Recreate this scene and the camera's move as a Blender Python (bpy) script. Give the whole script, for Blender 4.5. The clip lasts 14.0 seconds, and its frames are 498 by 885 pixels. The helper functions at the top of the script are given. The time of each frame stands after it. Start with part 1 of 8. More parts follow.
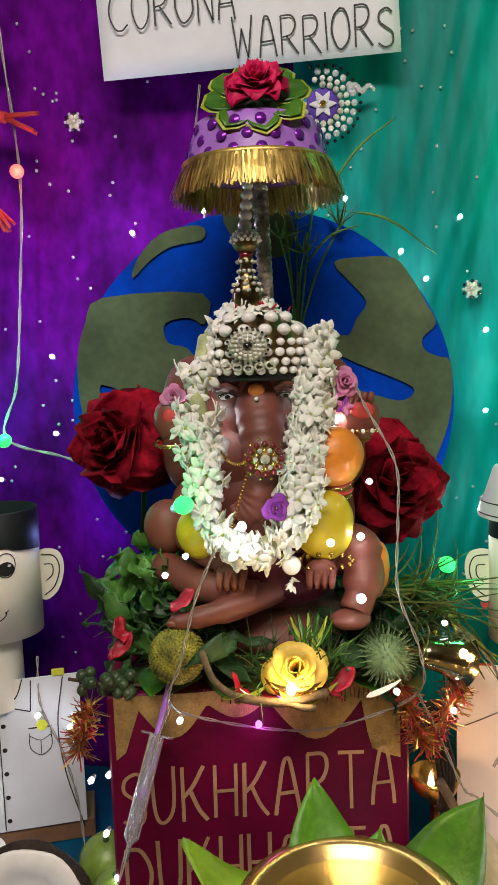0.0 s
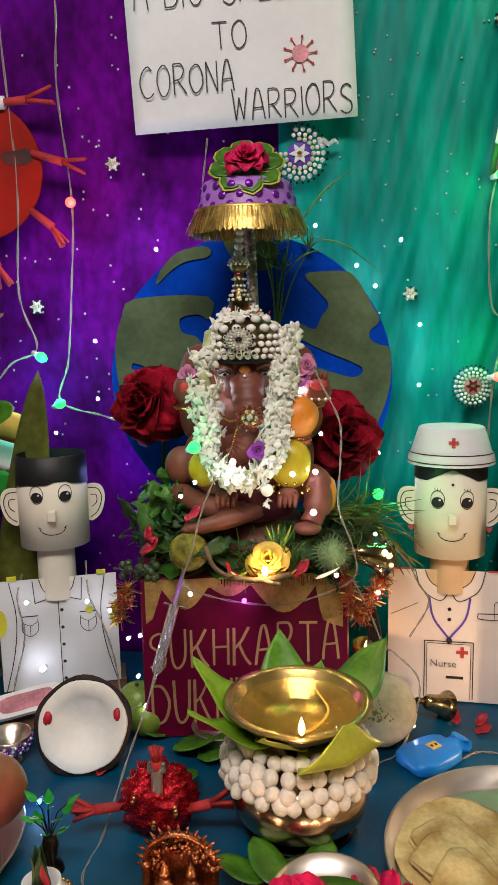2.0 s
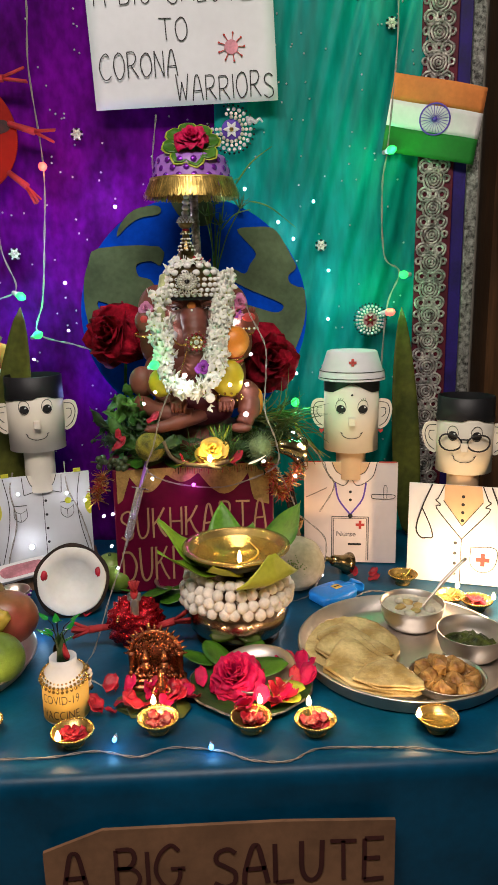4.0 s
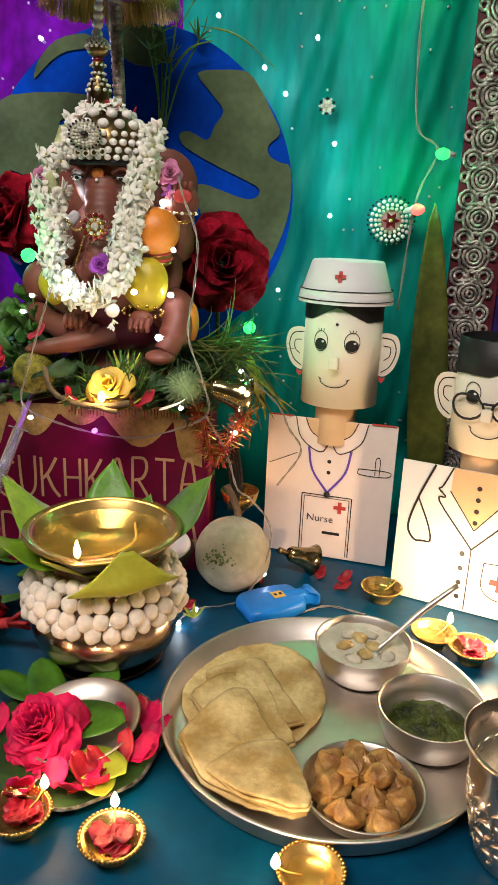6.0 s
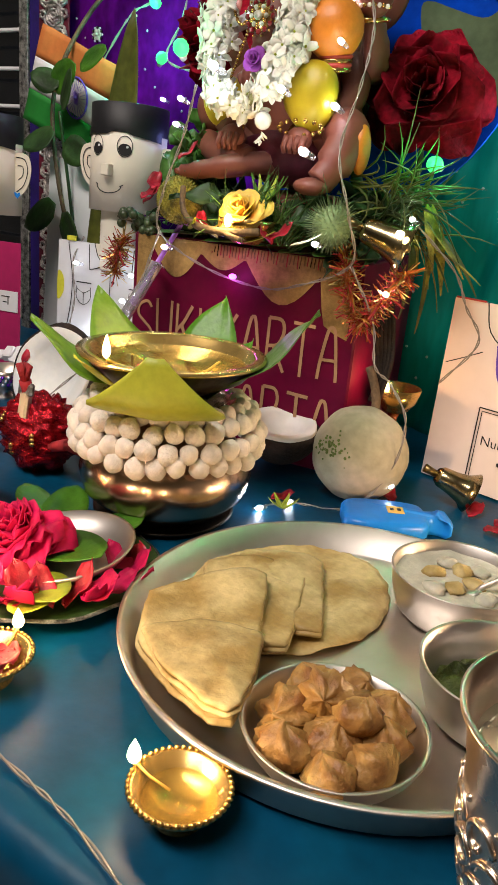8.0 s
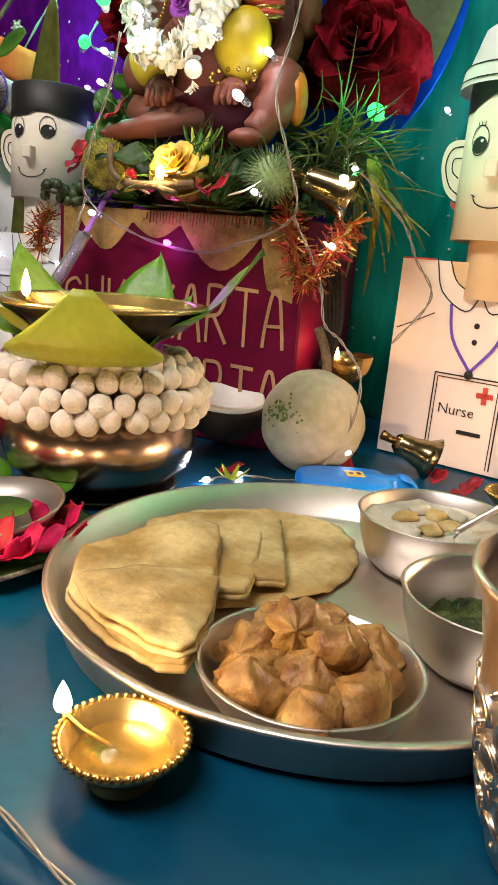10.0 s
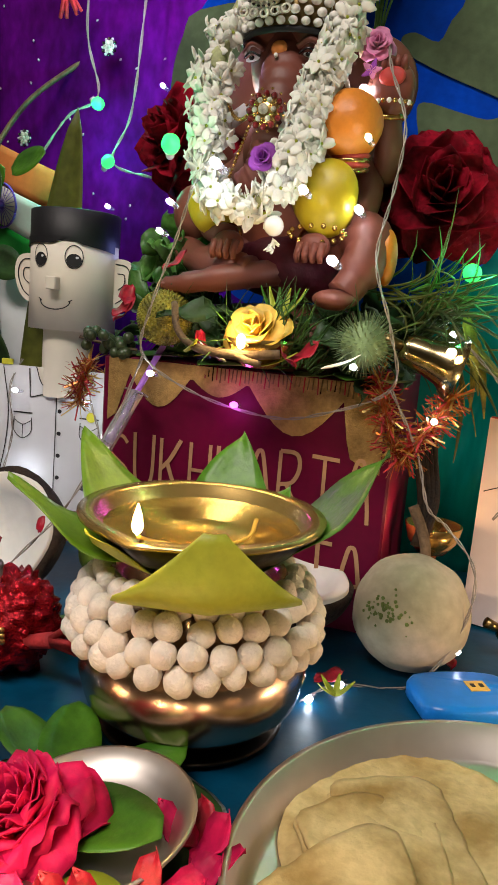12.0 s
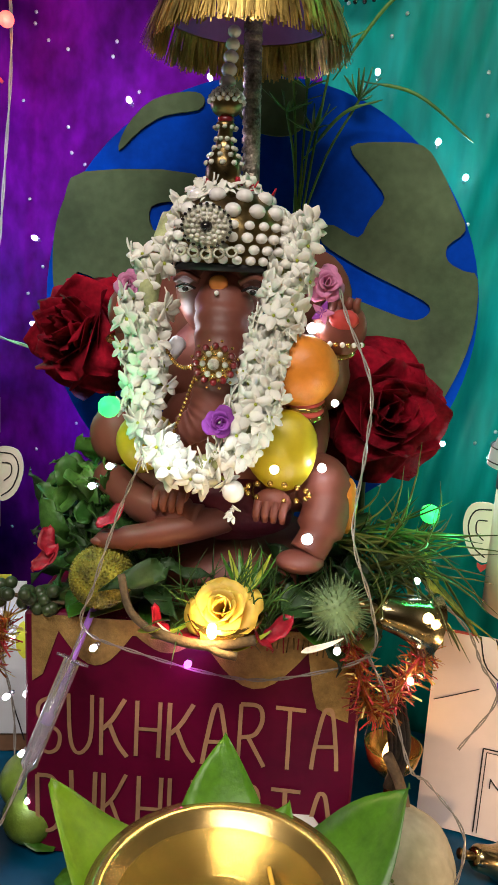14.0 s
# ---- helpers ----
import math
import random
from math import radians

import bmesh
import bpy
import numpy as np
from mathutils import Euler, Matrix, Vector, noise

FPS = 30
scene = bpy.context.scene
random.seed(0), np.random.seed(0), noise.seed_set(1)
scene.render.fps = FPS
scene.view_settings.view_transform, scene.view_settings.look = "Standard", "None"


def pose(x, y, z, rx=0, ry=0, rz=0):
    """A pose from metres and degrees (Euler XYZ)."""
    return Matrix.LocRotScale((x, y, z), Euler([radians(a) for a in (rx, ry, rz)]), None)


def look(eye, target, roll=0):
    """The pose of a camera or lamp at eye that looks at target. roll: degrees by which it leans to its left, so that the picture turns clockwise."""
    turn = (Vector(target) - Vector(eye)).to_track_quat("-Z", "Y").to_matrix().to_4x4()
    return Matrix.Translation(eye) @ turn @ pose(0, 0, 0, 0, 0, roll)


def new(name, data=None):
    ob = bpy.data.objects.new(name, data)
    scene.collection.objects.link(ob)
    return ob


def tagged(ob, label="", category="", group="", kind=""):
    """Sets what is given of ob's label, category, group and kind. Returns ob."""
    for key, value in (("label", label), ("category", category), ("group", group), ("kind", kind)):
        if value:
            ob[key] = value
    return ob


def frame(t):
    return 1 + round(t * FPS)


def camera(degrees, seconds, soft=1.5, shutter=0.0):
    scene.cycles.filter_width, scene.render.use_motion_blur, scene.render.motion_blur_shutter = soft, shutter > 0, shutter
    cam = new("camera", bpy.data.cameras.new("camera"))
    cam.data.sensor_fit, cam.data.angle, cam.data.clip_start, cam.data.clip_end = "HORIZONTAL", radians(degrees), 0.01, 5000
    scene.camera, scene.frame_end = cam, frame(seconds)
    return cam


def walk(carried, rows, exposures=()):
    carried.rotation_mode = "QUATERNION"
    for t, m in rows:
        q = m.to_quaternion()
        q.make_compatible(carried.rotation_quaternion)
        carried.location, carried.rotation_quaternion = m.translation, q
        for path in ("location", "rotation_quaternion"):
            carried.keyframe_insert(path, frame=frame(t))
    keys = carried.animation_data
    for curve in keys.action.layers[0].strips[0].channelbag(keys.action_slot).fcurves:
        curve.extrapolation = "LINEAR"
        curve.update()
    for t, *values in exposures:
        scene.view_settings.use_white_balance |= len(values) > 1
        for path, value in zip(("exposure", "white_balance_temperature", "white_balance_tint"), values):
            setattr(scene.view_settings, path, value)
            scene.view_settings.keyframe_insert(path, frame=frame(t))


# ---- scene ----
cam = camera(36.8, 14.0, soft=1.0)
PATH = [
    (0, (0.109, 0.162, 1.232), (0.029, 2.145, 0.988), -1.9),
    (0.5, (0.11, 0.104, 1.236), (0.058, 2.089, 1.0), -2.1),
    (1, (0.107, 0.016, 1.243), (0.072, 1.999, 0.986), -2.2),
    (1.5, (0.116, -0.06, 1.255), (0.084, 1.917, 0.951), -1.3),
    (2, (0.136, -0.105, 1.259), (0.043, 1.866, 0.932), -1.3),
    (2.5, (0.148, -0.194, 1.275), (0.038, 1.774, 0.938), -1.7),
    (3, (0.12, -0.269, 1.285), (0.006, 1.693, 0.916), -2.3),
    (3.5, (0.098, -0.364, 1.282), (0.064, 1.595, 0.883), -1.6),
    (4, (0.122, -0.375, 1.262), (0.211, 1.567, 0.793), -1.0),
    (4.2, (0.147, -0.351, 1.259), (0.279, 1.58, 0.758), -1.1),
    (6.3, (0.365, 0.011, 1.162), (0.062, 1.881, 0.519), 3.4),
    (6.5, (0.365, 0.033, 1.144), (0.021, 1.902, 0.522), 4.7),
    (7, (0.382, 0.08, 1.107), (-0.166, 1.901, 0.487), 6.2),
    (7.5, (0.44, 0.112, 1.049), (-0.376, 1.821, 0.406), 6.1),
    (8, (0.512, 0.145, 1.017), (-0.517, 1.727, 0.357), 5.6),
    (8.5, (0.559, 0.184, 0.984), (-0.557, 1.738, 0.402), 5.5),
    (8.7, (0.572, 0.195, 0.973), (-0.551, 1.75, 0.405), 5.4),
    (10.8, (0.453, 0.166, 0.927), (-0.378, 1.915, 0.428), 4.0),
    (11, (0.449, 0.169, 0.94), (-0.409, 1.903, 0.435), 3.4),
    (11.5, (0.395, 0.187, 0.966), (-0.449, 1.948, 0.535), 4.0),
    (12, (0.346, 0.205, 1.013), (-0.466, 1.993, 0.634), 4.4),
    (12.5, (0.288, 0.223, 1.067), (-0.37, 2.072, 0.685), 4.1),
    (13, (0.244, 0.236, 1.112), (-0.237, 2.135, 0.708), 3.9),
    (13.5, (0.225, 0.246, 1.165), (-0.154, 2.167, 0.754), 3.6),
    (14, (0.199, 0.255, 1.202), (-0.105, 2.187, 0.783), 3.1),
]
walk(cam, [(t, look(eye, target, roll)) for t, eye, target, roll in PATH],
     [(0.0, -0.12), (2.0, -0.16), (4.2, -0.1), (6.3, -0.02), (7.0, -0.12), (8.5, 0.28), (10.8, 0.2), (11.5, 0.0), (12.0, -0.08), (12.5, 0.0), (13.5, 0.02), (14.0, -0.08)])

# ---- light ----
world = bpy.data.worlds.new("world")
scene.world = world
world.use_nodes = True
bg = world.node_tree.nodes["Background"]
bg.inputs[0].default_value, bg.inputs[1].default_value = (1.0, 0.9, 0.8, 1), 0.004


def area_lamp(name, place, target, size, watts, colour=(1, 1, 1)):
    data = bpy.data.lights.new(name, "AREA")
    data.shape, data.size, data.size_y = "RECTANGLE", size[0], size[1]
    data.energy, data.color = watts, colour
    ob = new(name, data)
    ob.matrix_world = look(place, target)
    return ob


def glow_lamp(place, watts, colour, radius=0.004):
    data = bpy.data.lights.new("bulb_or_fill_light", "POINT")
    data.energy, data.color, data.shadow_soft_size = watts, colour, radius
    ob = new("bulb_or_fill_light", data)
    ob.location = place
    return ob


TUBE_W = 29
area_lamp("tube_light_glow", (0.0, -0.4, 2.34), (0.1, 0.6, 0.9), (1.2, 0.3), TUBE_W, (1.0, 0.885, 0.82))

# ---- materials ----


def material(name, colour, rough=0.6, metal=0.0, vary=0.12, scale=60.0, bump=0.15, bump_scale=None, second=None, mix=0.5,
             emit=0.0, coat=0.0, trans=0.0, sheen=0.0, ior=1.45, sub=0.0, stretch=(1, 1, 1), island=0.0, spec=0.5):
    """Colour varied at two scales, with a fine relief."""
    m = bpy.data.materials.new(name)
    m.use_nodes = True
    n, l = m.node_tree.nodes, m.node_tree.links
    b = n["Principled BSDF"]
    b.inputs["Roughness"].default_value, b.inputs["Metallic"].default_value = rough, metal
    b.inputs["Coat Weight"].default_value, b.inputs["Transmission Weight"].default_value = coat, trans
    b.inputs["Sheen Weight"].default_value, b.inputs["IOR"].default_value = sheen, ior
    b.inputs["Subsurface Weight"].default_value = sub
    b.inputs["Specular IOR Level"].default_value = spec
    b.inputs["Subsurface Radius"].default_value = (0.01, 0.006, 0.004)
    co, mp = n.new("ShaderNodeTexCoord"), n.new("ShaderNodeMapping")
    mp.inputs["Scale"].default_value = stretch
    l.new(co.outputs["Object"], mp.inputs[0])
    fine, wide = n.new("ShaderNodeTexNoise"), n.new("ShaderNodeTexNoise")
    fine.inputs["Scale"].default_value, fine.inputs["Detail"].default_value = scale * 4, 4
    wide.inputs["Scale"].default_value, wide.inputs["Detail"].default_value = scale / 2, 5
    l.new(mp.outputs[0], fine.inputs[0]), l.new(mp.outputs[0], wide.inputs[0])
    ramp = n.new("ShaderNodeValToRGB")
    c2 = second or tuple(max(0, c * (1 - 2.2 * vary)) for c in colour)
    c1 = tuple(min(1, c * (1 + vary)) for c in colour)
    ramp.color_ramp.elements[0].position, ramp.color_ramp.elements[1].position = 0.5 - 0.35 * mix, 0.5 + 0.3 * mix
    ramp.color_ramp.elements[0].color, ramp.color_ramp.elements[1].color = (*c2, 1), (*c1, 1)
    l.new(wide.outputs[0], ramp.inputs[0])
    grain = n.new("ShaderNodeMix")
    grain.data_type, grain.blend_type = "RGBA", "MULTIPLY"
    grain.inputs[0].default_value = min(1, vary * 2)
    l.new(ramp.outputs[0], grain.inputs[6]), l.new(fine.outputs[0], grain.inputs[7])
    out = grain.outputs[2]
    hue = n.new("ShaderNodeHueSaturation")
    info, geo = n.new("ShaderNodeObjectInfo"), n.new("ShaderNodeNewGeometry")
    span = n.new("ShaderNodeMapRange")
    span.inputs[3].default_value, span.inputs[4].default_value = (1 - island if island else 0.96), (1 + island if island else 1.06)
    l.new(geo.outputs["Random Per Island"] if island else info.outputs["Random"], span.inputs[0])
    l.new(span.outputs[0], hue.inputs["Value"]), l.new(out, hue.inputs["Color"])
    l.new(hue.outputs[0], b.inputs["Base Color"])
    rr = n.new("ShaderNodeMapRange")
    rr.inputs[3].default_value, rr.inputs[4].default_value = max(0.02, rough * 0.8), min(1, rough * 1.25)
    l.new(wide.outputs[0], rr.inputs[0]), l.new(rr.outputs[0], b.inputs["Roughness"])
    if bump:
        bn, bt = n.new("ShaderNodeBump"), n.new("ShaderNodeTexNoise")
        bt.inputs["Scale"].default_value, bt.inputs["Detail"].default_value = bump_scale or scale * 5, 6
        bn.inputs["Strength"].default_value, bn.inputs["Distance"].default_value = bump, 0.002
        l.new(mp.outputs[0], bt.inputs[0]), l.new(bt.outputs[0], bn.inputs["Height"]), l.new(bn.outputs[0], b.inputs["Normal"])
    if emit:
        b.inputs["Emission Color"].default_value, b.inputs["Emission Strength"].default_value = (*colour, 1), emit
    return m


def glowing(name, colour, strength):
    m = bpy.data.materials.new(name)
    m.use_nodes = True
    b = m.node_tree.nodes["Principled BSDF"]
    b.inputs["Base Color"].default_value = (*colour, 1)
    b.inputs["Emission Color"].default_value, b.inputs["Emission Strength"].default_value = (*colour, 1), strength
    return m


PAPER = material("white_paper", (0.68, 0.69, 0.71), 0.75, vary=0.03, scale=20, bump=0.08)
CREAM = material("cream_paper", (0.78, 0.72, 0.6), 0.7, vary=0.03, scale=20, bump=0.08)
PINKPAPER = material("pinkish_paper", (0.8, 0.68, 0.64), 0.7, vary=0.03, scale=20, bump=0.06)
SKINPAPER = material("buff_paper", (0.68, 0.45, 0.26), 0.7, vary=0.05, scale=20, bump=0.06)
INK = material("black_ink", (0.015, 0.014, 0.016), 0.55, vary=0.1, bump=0)
BLACKPAPER = material("black_paper", (0.012, 0.012, 0.015), 0.5, vary=0.2, scale=30, bump=0.1)
REDINK = material("red_ink", (0.55, 0.06, 0.05), 0.6, vary=0.1, bump=0)
PINKINK = material("pink_ink", (0.75, 0.3, 0.36), 0.6, vary=0.2, bump=0)
VIOLETINK = material("violet_ink", (0.14, 0.07, 0.5), 0.6, vary=0.1, bump=0)
YELLOWINK = material("yellow_ink", (0.7, 0.68, 0.05), 0.6, vary=0.1, bump=0)
PURPLE = material("purple_velvet", (0.16, 0.003, 0.28), 0.85, spec=0.05, vary=0.4, scale=18, sheen=0.0, bump=0.25, stretch=(1, 1, 0.6), mix=0.8)
TEAL = material("teal_satin", (0.0, 0.33, 0.285), 0.5, spec=0.15, vary=0.3, scale=12, sheen=0.0, bump=0.15, stretch=(1.6, 1, 0.35), mix=0.8)
CLOTH = material("deep_teal_cloth", (0.0, 0.068, 0.145), 0.4, spec=0.3, vary=0.15, scale=25, bump=0.12)
MAROON = material("maroon_card", (0.13, 0.001, 0.028), 0.5, spec=0.2, vary=0.12, scale=30, bump=0.05)
GOLDPAPER = material("gold_foil_paper", (0.56, 0.36, 0.12), 0.42, metal=0.55, vary=0.2, scale=80, bump=0.5, bump_scale=900)
GOLDINK = material("gold_marker", (0.5, 0.29, 0.15), 0.5, metal=0.2, vary=0.1, bump=0)
BLUECARD = material("blue_felt", (0.0, 0.06, 0.55), 0.8, spec=0.1, vary=0.15, scale=30, bump=0.2)
LAND = material("olive_felt", (0.115, 0.165, 0.09), 0.85, spec=0.1, vary=0.15, scale=30, bump=0.2)
REDCARD = material("red_card", (0.32, 0.012, 0.006), 0.65, spec=0.15, vary=0.12, scale=20, bump=0.1)
DARKRED = material("dark_spot", (0.1, 0.008, 0.008), 0.6, vary=0.4, scale=60, bump=0.1)
REDCREPE = material("red_crepe", (0.5, 0.03, 0.035), 0.7, vary=0.2, scale=80, bump=0.5)
CLAY = material("terracotta_paint", (0.19, 0.055, 0.036), 0.5, vary=0.1, scale=25, bump=0.08, sub=0.05)
LAVENDER = material("lavender_foil", (0.36, 0.15, 0.56), 0.4, vary=0.1, scale=40, bump=0.1)
VIOLETDOT = material("violet_sequin", (0.25, 0.03, 0.5), 0.2, metal=0.6, vary=0.1, bump=0)
TINSEL = material("gold_tinsel", (0.75, 0.52, 0.15), 0.35, metal=0.8, vary=0.2, scale=100, bump=0, island=0.4)
GOLD = material("polished_brass", (0.7, 0.45, 0.14), 0.22, metal=0.92, vary=0.1, scale=30, bump=0.04)
WARMBRASS = material("satin_brass", (0.53, 0.37, 0.13), 0.24, metal=0.82, vary=0.15, scale=30, bump=0.05)
BELLBRASS = material("pale_brass", (0.52, 0.42, 0.22), 0.2, metal=1.0, vary=0.15, scale=40, bump=0.06)
OLDBRASS = material("aged_brass", (0.34, 0.24, 0.1), 0.28, metal=1.0, vary=0.25, scale=40, bump=0.1)
DARKBRASS = material("sooty_brass", (0.06, 0.045, 0.03), 0.35, metal=0.9, vary=0.4, scale=40, bump=0.1)
STEEL = material("steel", (0.68, 0.63, 0.58), 0.4, metal=1.0, vary=0.06, scale=20, bump=0.03)
SILVER = material("chased_silver", (0.9, 0.76, 0.64), 0.28, metal=1.0, vary=0.06, scale=30, bump=0.05)
BRONZEPOT = material("bronze_pot", (0.6, 0.44, 0.33), 0.22, metal=1.0, vary=0.12, scale=20, bump=0.05)
COPPER = material("copper", (0.55, 0.2, 0.09), 0.25, metal=0.95, vary=0.25, scale=90, bump=0.3)
PEARL = material("pearl", (0.82, 0.8, 0.75), 0.22, vary=0.05, bump=0, coat=0.6)
DIAMANTE = material("diamante", (0.9, 0.82, 0.66), 0.15, metal=0.0, vary=0.25, scale=300, bump=0.4, bump_scale=1500)
REDSTONE = material("red_stone", (0.22, 0.01, 0.015), 0.12, vary=0.2, coat=1.0, bump=0)
BLACKSTONE = material("black_stone", (0.01, 0.008, 0.01), 0.1, vary=0.2, coat=1.0, bump=0)
JASMINE = material("jasmine_petal", (0.84, 0.84, 0.74), 0.6, vary=0.06, scale=60, bump=0.1, sub=0.1, island=0.08)
COTTON = material("cotton_bead", (0.9, 0.82, 0.72), 0.9, vary=0.08, scale=120, bump=0.6, sub=0.1)
REDVELVET = material("red_velvet", (0.34, 0.006, 0.022), 0.85, spec=0.1, vary=0.35, scale=50, bump=0.3, island=0.2)
PINKROSE = material("pink_foam", (0.72, 0.25, 0.46), 0.7, vary=0.1, scale=60, bump=0.1)
MAGENTAROSE = material("magenta_petal", (0.68, 0.008, 0.1), 0.55, spec=0.25, vary=0.2, scale=60, bump=0.2, island=0.2)
PURPLEROSE = material("purple_foam", (0.3, 0.05, 0.4), 0.7, vary=0.1, scale=60, bump=0.1)
YELLOWROSE = material("yellow_petal", (0.85, 0.55, 0.08), 0.5, vary=0.1, scale=60, bump=0.1, sub=0.2)
REDPETAL = material("red_petal", (0.5, 0.008, 0.03), 0.45, vary=0.25, scale=80, bump=0.2, island=0.3)
LEAF = material("betel_leaf", (0.07, 0.21, 0.012), 0.35, vary=0.25, scale=40, bump=0.25, second=(0.03, 0.12, 0.012))
LEAFPALE = material("pale_leaf", (0.42, 0.45, 0.04), 0.4, vary=0.15, scale=40, bump=0.25, second=(0.3, 0.38, 0.025))
LEAFMID = material("young_betel_leaf", (0.17, 0.32, 0.015), 0.35, vary=0.2, scale=40, bump=0.25, second=(0.1, 0.24, 0.012))
LEAFDARK = material("dark_leaf", (0.025, 0.075, 0.012), 0.55, vary=0.3, scale=40, bump=0.3, island=0.35)
GRASS = material("grass_blade", (0.06, 0.15, 0.02), 0.5, vary=0.3, scale=40, bump=0.1, island=0.45)
OLIVE = material("dry_leaf", (0.13, 0.14, 0.02), 0.5, vary=0.35, scale=20, bump=0.3, second=(0.05, 0.07, 0.012))
TWIG = material("twig", (0.2, 0.13, 0.07), 0.8, vary=0.3, scale=80, bump=0.5)
ORANGE = material("orange_paint", (0.72, 0.24, 0.025), 0.4, vary=0.08, scale=60, bump=0.15)
LEMON = material("yellow_paint", (0.55, 0.43, 0.015), 0.4, vary=0.1, scale=30, bump=0.1)
LIME = material("green_fruit", (0.17, 0.27, 0.035), 0.35, vary=0.2, scale=45, bump=0.2, bump_scale=500)
MANGO = material("mango_skin", (0.32, 0.05, 0.04), 0.35, vary=0.3, scale=18, bump=0.1, second=(0.3, 0.22, 0.06), mix=0.6)
KIWI = material("chikoo_skin", (0.22, 0.15, 0.05), 0.6, vary=0.2, scale=40, bump=0.3)
BANANA = material("banana_peel", (0.55, 0.4, 0.06), 0.45, vary=0.12, scale=20, bump=0.08, second=(0.45, 0.33, 0.06))
WOODAPPLE = material("wood_apple_rind", (0.52, 0.45, 0.34), 0.7, vary=0.18, scale=30, bump=0.4, second=(0.33, 0.33, 0.2))
COCOWHITE = material("coconut_flesh", (0.82, 0.8, 0.74), 0.45, vary=0.05, scale=30, bump=0.15, sub=0.15)
COCOSHELL = material("coconut_husk", (0.045, 0.026, 0.016), 0.85, vary=0.4, scale=60, bump=0.8)
FOILRED = material("red_foil", (0.55, 0.012, 0.025), 0.22, metal=0.75, vary=0.2, scale=60, bump=1.0, bump_scale=240)
BREAD = material("flatbread", (0.64, 0.5, 0.23), 0.5, vary=0.14, scale=56, bump=0.6, bump_scale=150, second=(0.42, 0.27, 0.08), mix=0.36)
FRITTER = material("fried_dough", (0.58, 0.35, 0.105), 0.45, vary=0.15, scale=60, bump=1.0, bump_scale=170, second=(0.25, 0.1, 0.025), mix=0.4)
CURD = material("creamy_pudding", (0.66, 0.62, 0.5), 0.35, vary=0.12, scale=60, bump=0.4)
CHUTNEY = material("green_chutney", (0.1, 0.13, 0.015), 0.4, vary=0.4, scale=90, bump=0.9)
BLUEPLASTIC = material("blue_plastic", (0.01, 0.22, 0.75), 0.3, vary=0.06, scale=40, bump=0.1)
WHITEPLASTIC = material("white_plastic", (0.75, 0.74, 0.74), 0.35, vary=0.03, bump=0.02)
YELLOWPAPER = material("yellow_paper", (0.75, 0.47, 0.1), 0.6, vary=0.06, scale=30, bump=0.06)
MAGENTA = material("magenta_card", (0.42, 0.01, 0.11), 0.6, vary=0.1, scale=30, bump=0.05)
CARDBOARD = material("brown_cardboard", (0.24, 0.12, 0.06), 0.8, vary=0.12, scale=30, bump=0.15)
SAFFRON = material("saffron_cloth", (0.7, 0.22, 0.05), 0.7, vary=0.1, scale=30, bump=0.2)
FLAGWHITE = material("white_cloth", (0.78, 0.76, 0.74), 0.7, vary=0.05, scale=30, bump=0.2)
FLAGGREEN = material("green_cloth", (0.01, 0.2, 0.02), 0.7, vary=0.1, scale=30, bump=0.2)
LACE = material("silver_lace", (0.7, 0.64, 0.6), 0.3, metal=0.7, vary=0.3, scale=200, bump=0.6)
REDRIBBON = material("wine_ribbon", (0.12, 0.005, 0.02), 0.6, vary=0.2, bump=0.2)
BLUERIBBON = material("indigo_ribbon", (0.02, 0.005, 0.15), 0.6, vary=0.2, bump=0.2)
SILVERRIBBON = material("silver_ribbon", (0.42, 0.41, 0.38), 0.35, metal=0.7, vary=0.4, scale=300, bump=0.6)
WOODDARK = material("brown_varnished_wood", (0.1, 0.045, 0.018), 0.35, vary=0.3, scale=10, bump=0.15, stretch=(6, 6, 0.5))
PLASTER = material("cream_plaster", (0.38, 0.35, 0.29), 0.85, vary=0.06, scale=6, bump=0.15)
TILE = material("beige_floor", (0.35, 0.32, 0.28), 0.35, vary=0.08, scale=5, bump=0.03)
WIRE = material("clear_cable", (0.3, 0.26, 0.22), 0.3, vary=0.1, bump=0.05, coat=0.4)
CLEAR = material("clear_plastic", (0.85, 0.86, 0.95), 0.08, vary=0.02, bump=0, trans=0.85, ior=1.3)
OIL = material("lamp_oil", (0.95, 0.86, 0.48), 0.02, vary=0.03, bump=0, trans=1.0, ior=1.12)
WATER = material("water", (0.5, 0.58, 0.5), 0.02, vary=0.02, bump=0, trans=0.95, ior=1.33)
SEQUIN = material("sequin", (0.85, 0.85, 0.88), 0.25, metal=0.45, vary=0.05, bump=0)
DARKGLASS = material("night_glass", (0.01, 0.012, 0.015), 0.05, vary=0.1, bump=0)
LEDWHITE = glowing("white_led", (0.85, 0.9, 1.0), 40)
LEDWARM = glowing("warm_led", (1.0, 0.72, 0.4), 30)
LEDGREEN = glowing("green_led", (0.03, 1.0, 0.12), 2.2)
# the two skirt materials emit weakly, for bulb light passing through the plastic sepals
GREENSKIRTGLOW = glowing("green_skirt_glow", (0.0, 0.55, 0.16), 0.8)
LEDRED = glowing("red_led", (1.0, 0.1, 0.08), 2.6)
REDSKIRTGLOW = glowing("red_skirt_glow", (0.8, 0.05, 0.04), 0.7)
LEDBLUE = glowing("blue_led", (0.1, 0.45, 1.0), 5)
LEDVIOLET = glowing("violet_led", (0.8, 0.1, 1.0), 5)
FLAME = glowing("flame", (1.0, 0.62, 0.22), 45)
TUBE = glowing("tube_glow", (1.0, 0.95, 0.87), 6)

# ---- mesh tools ----


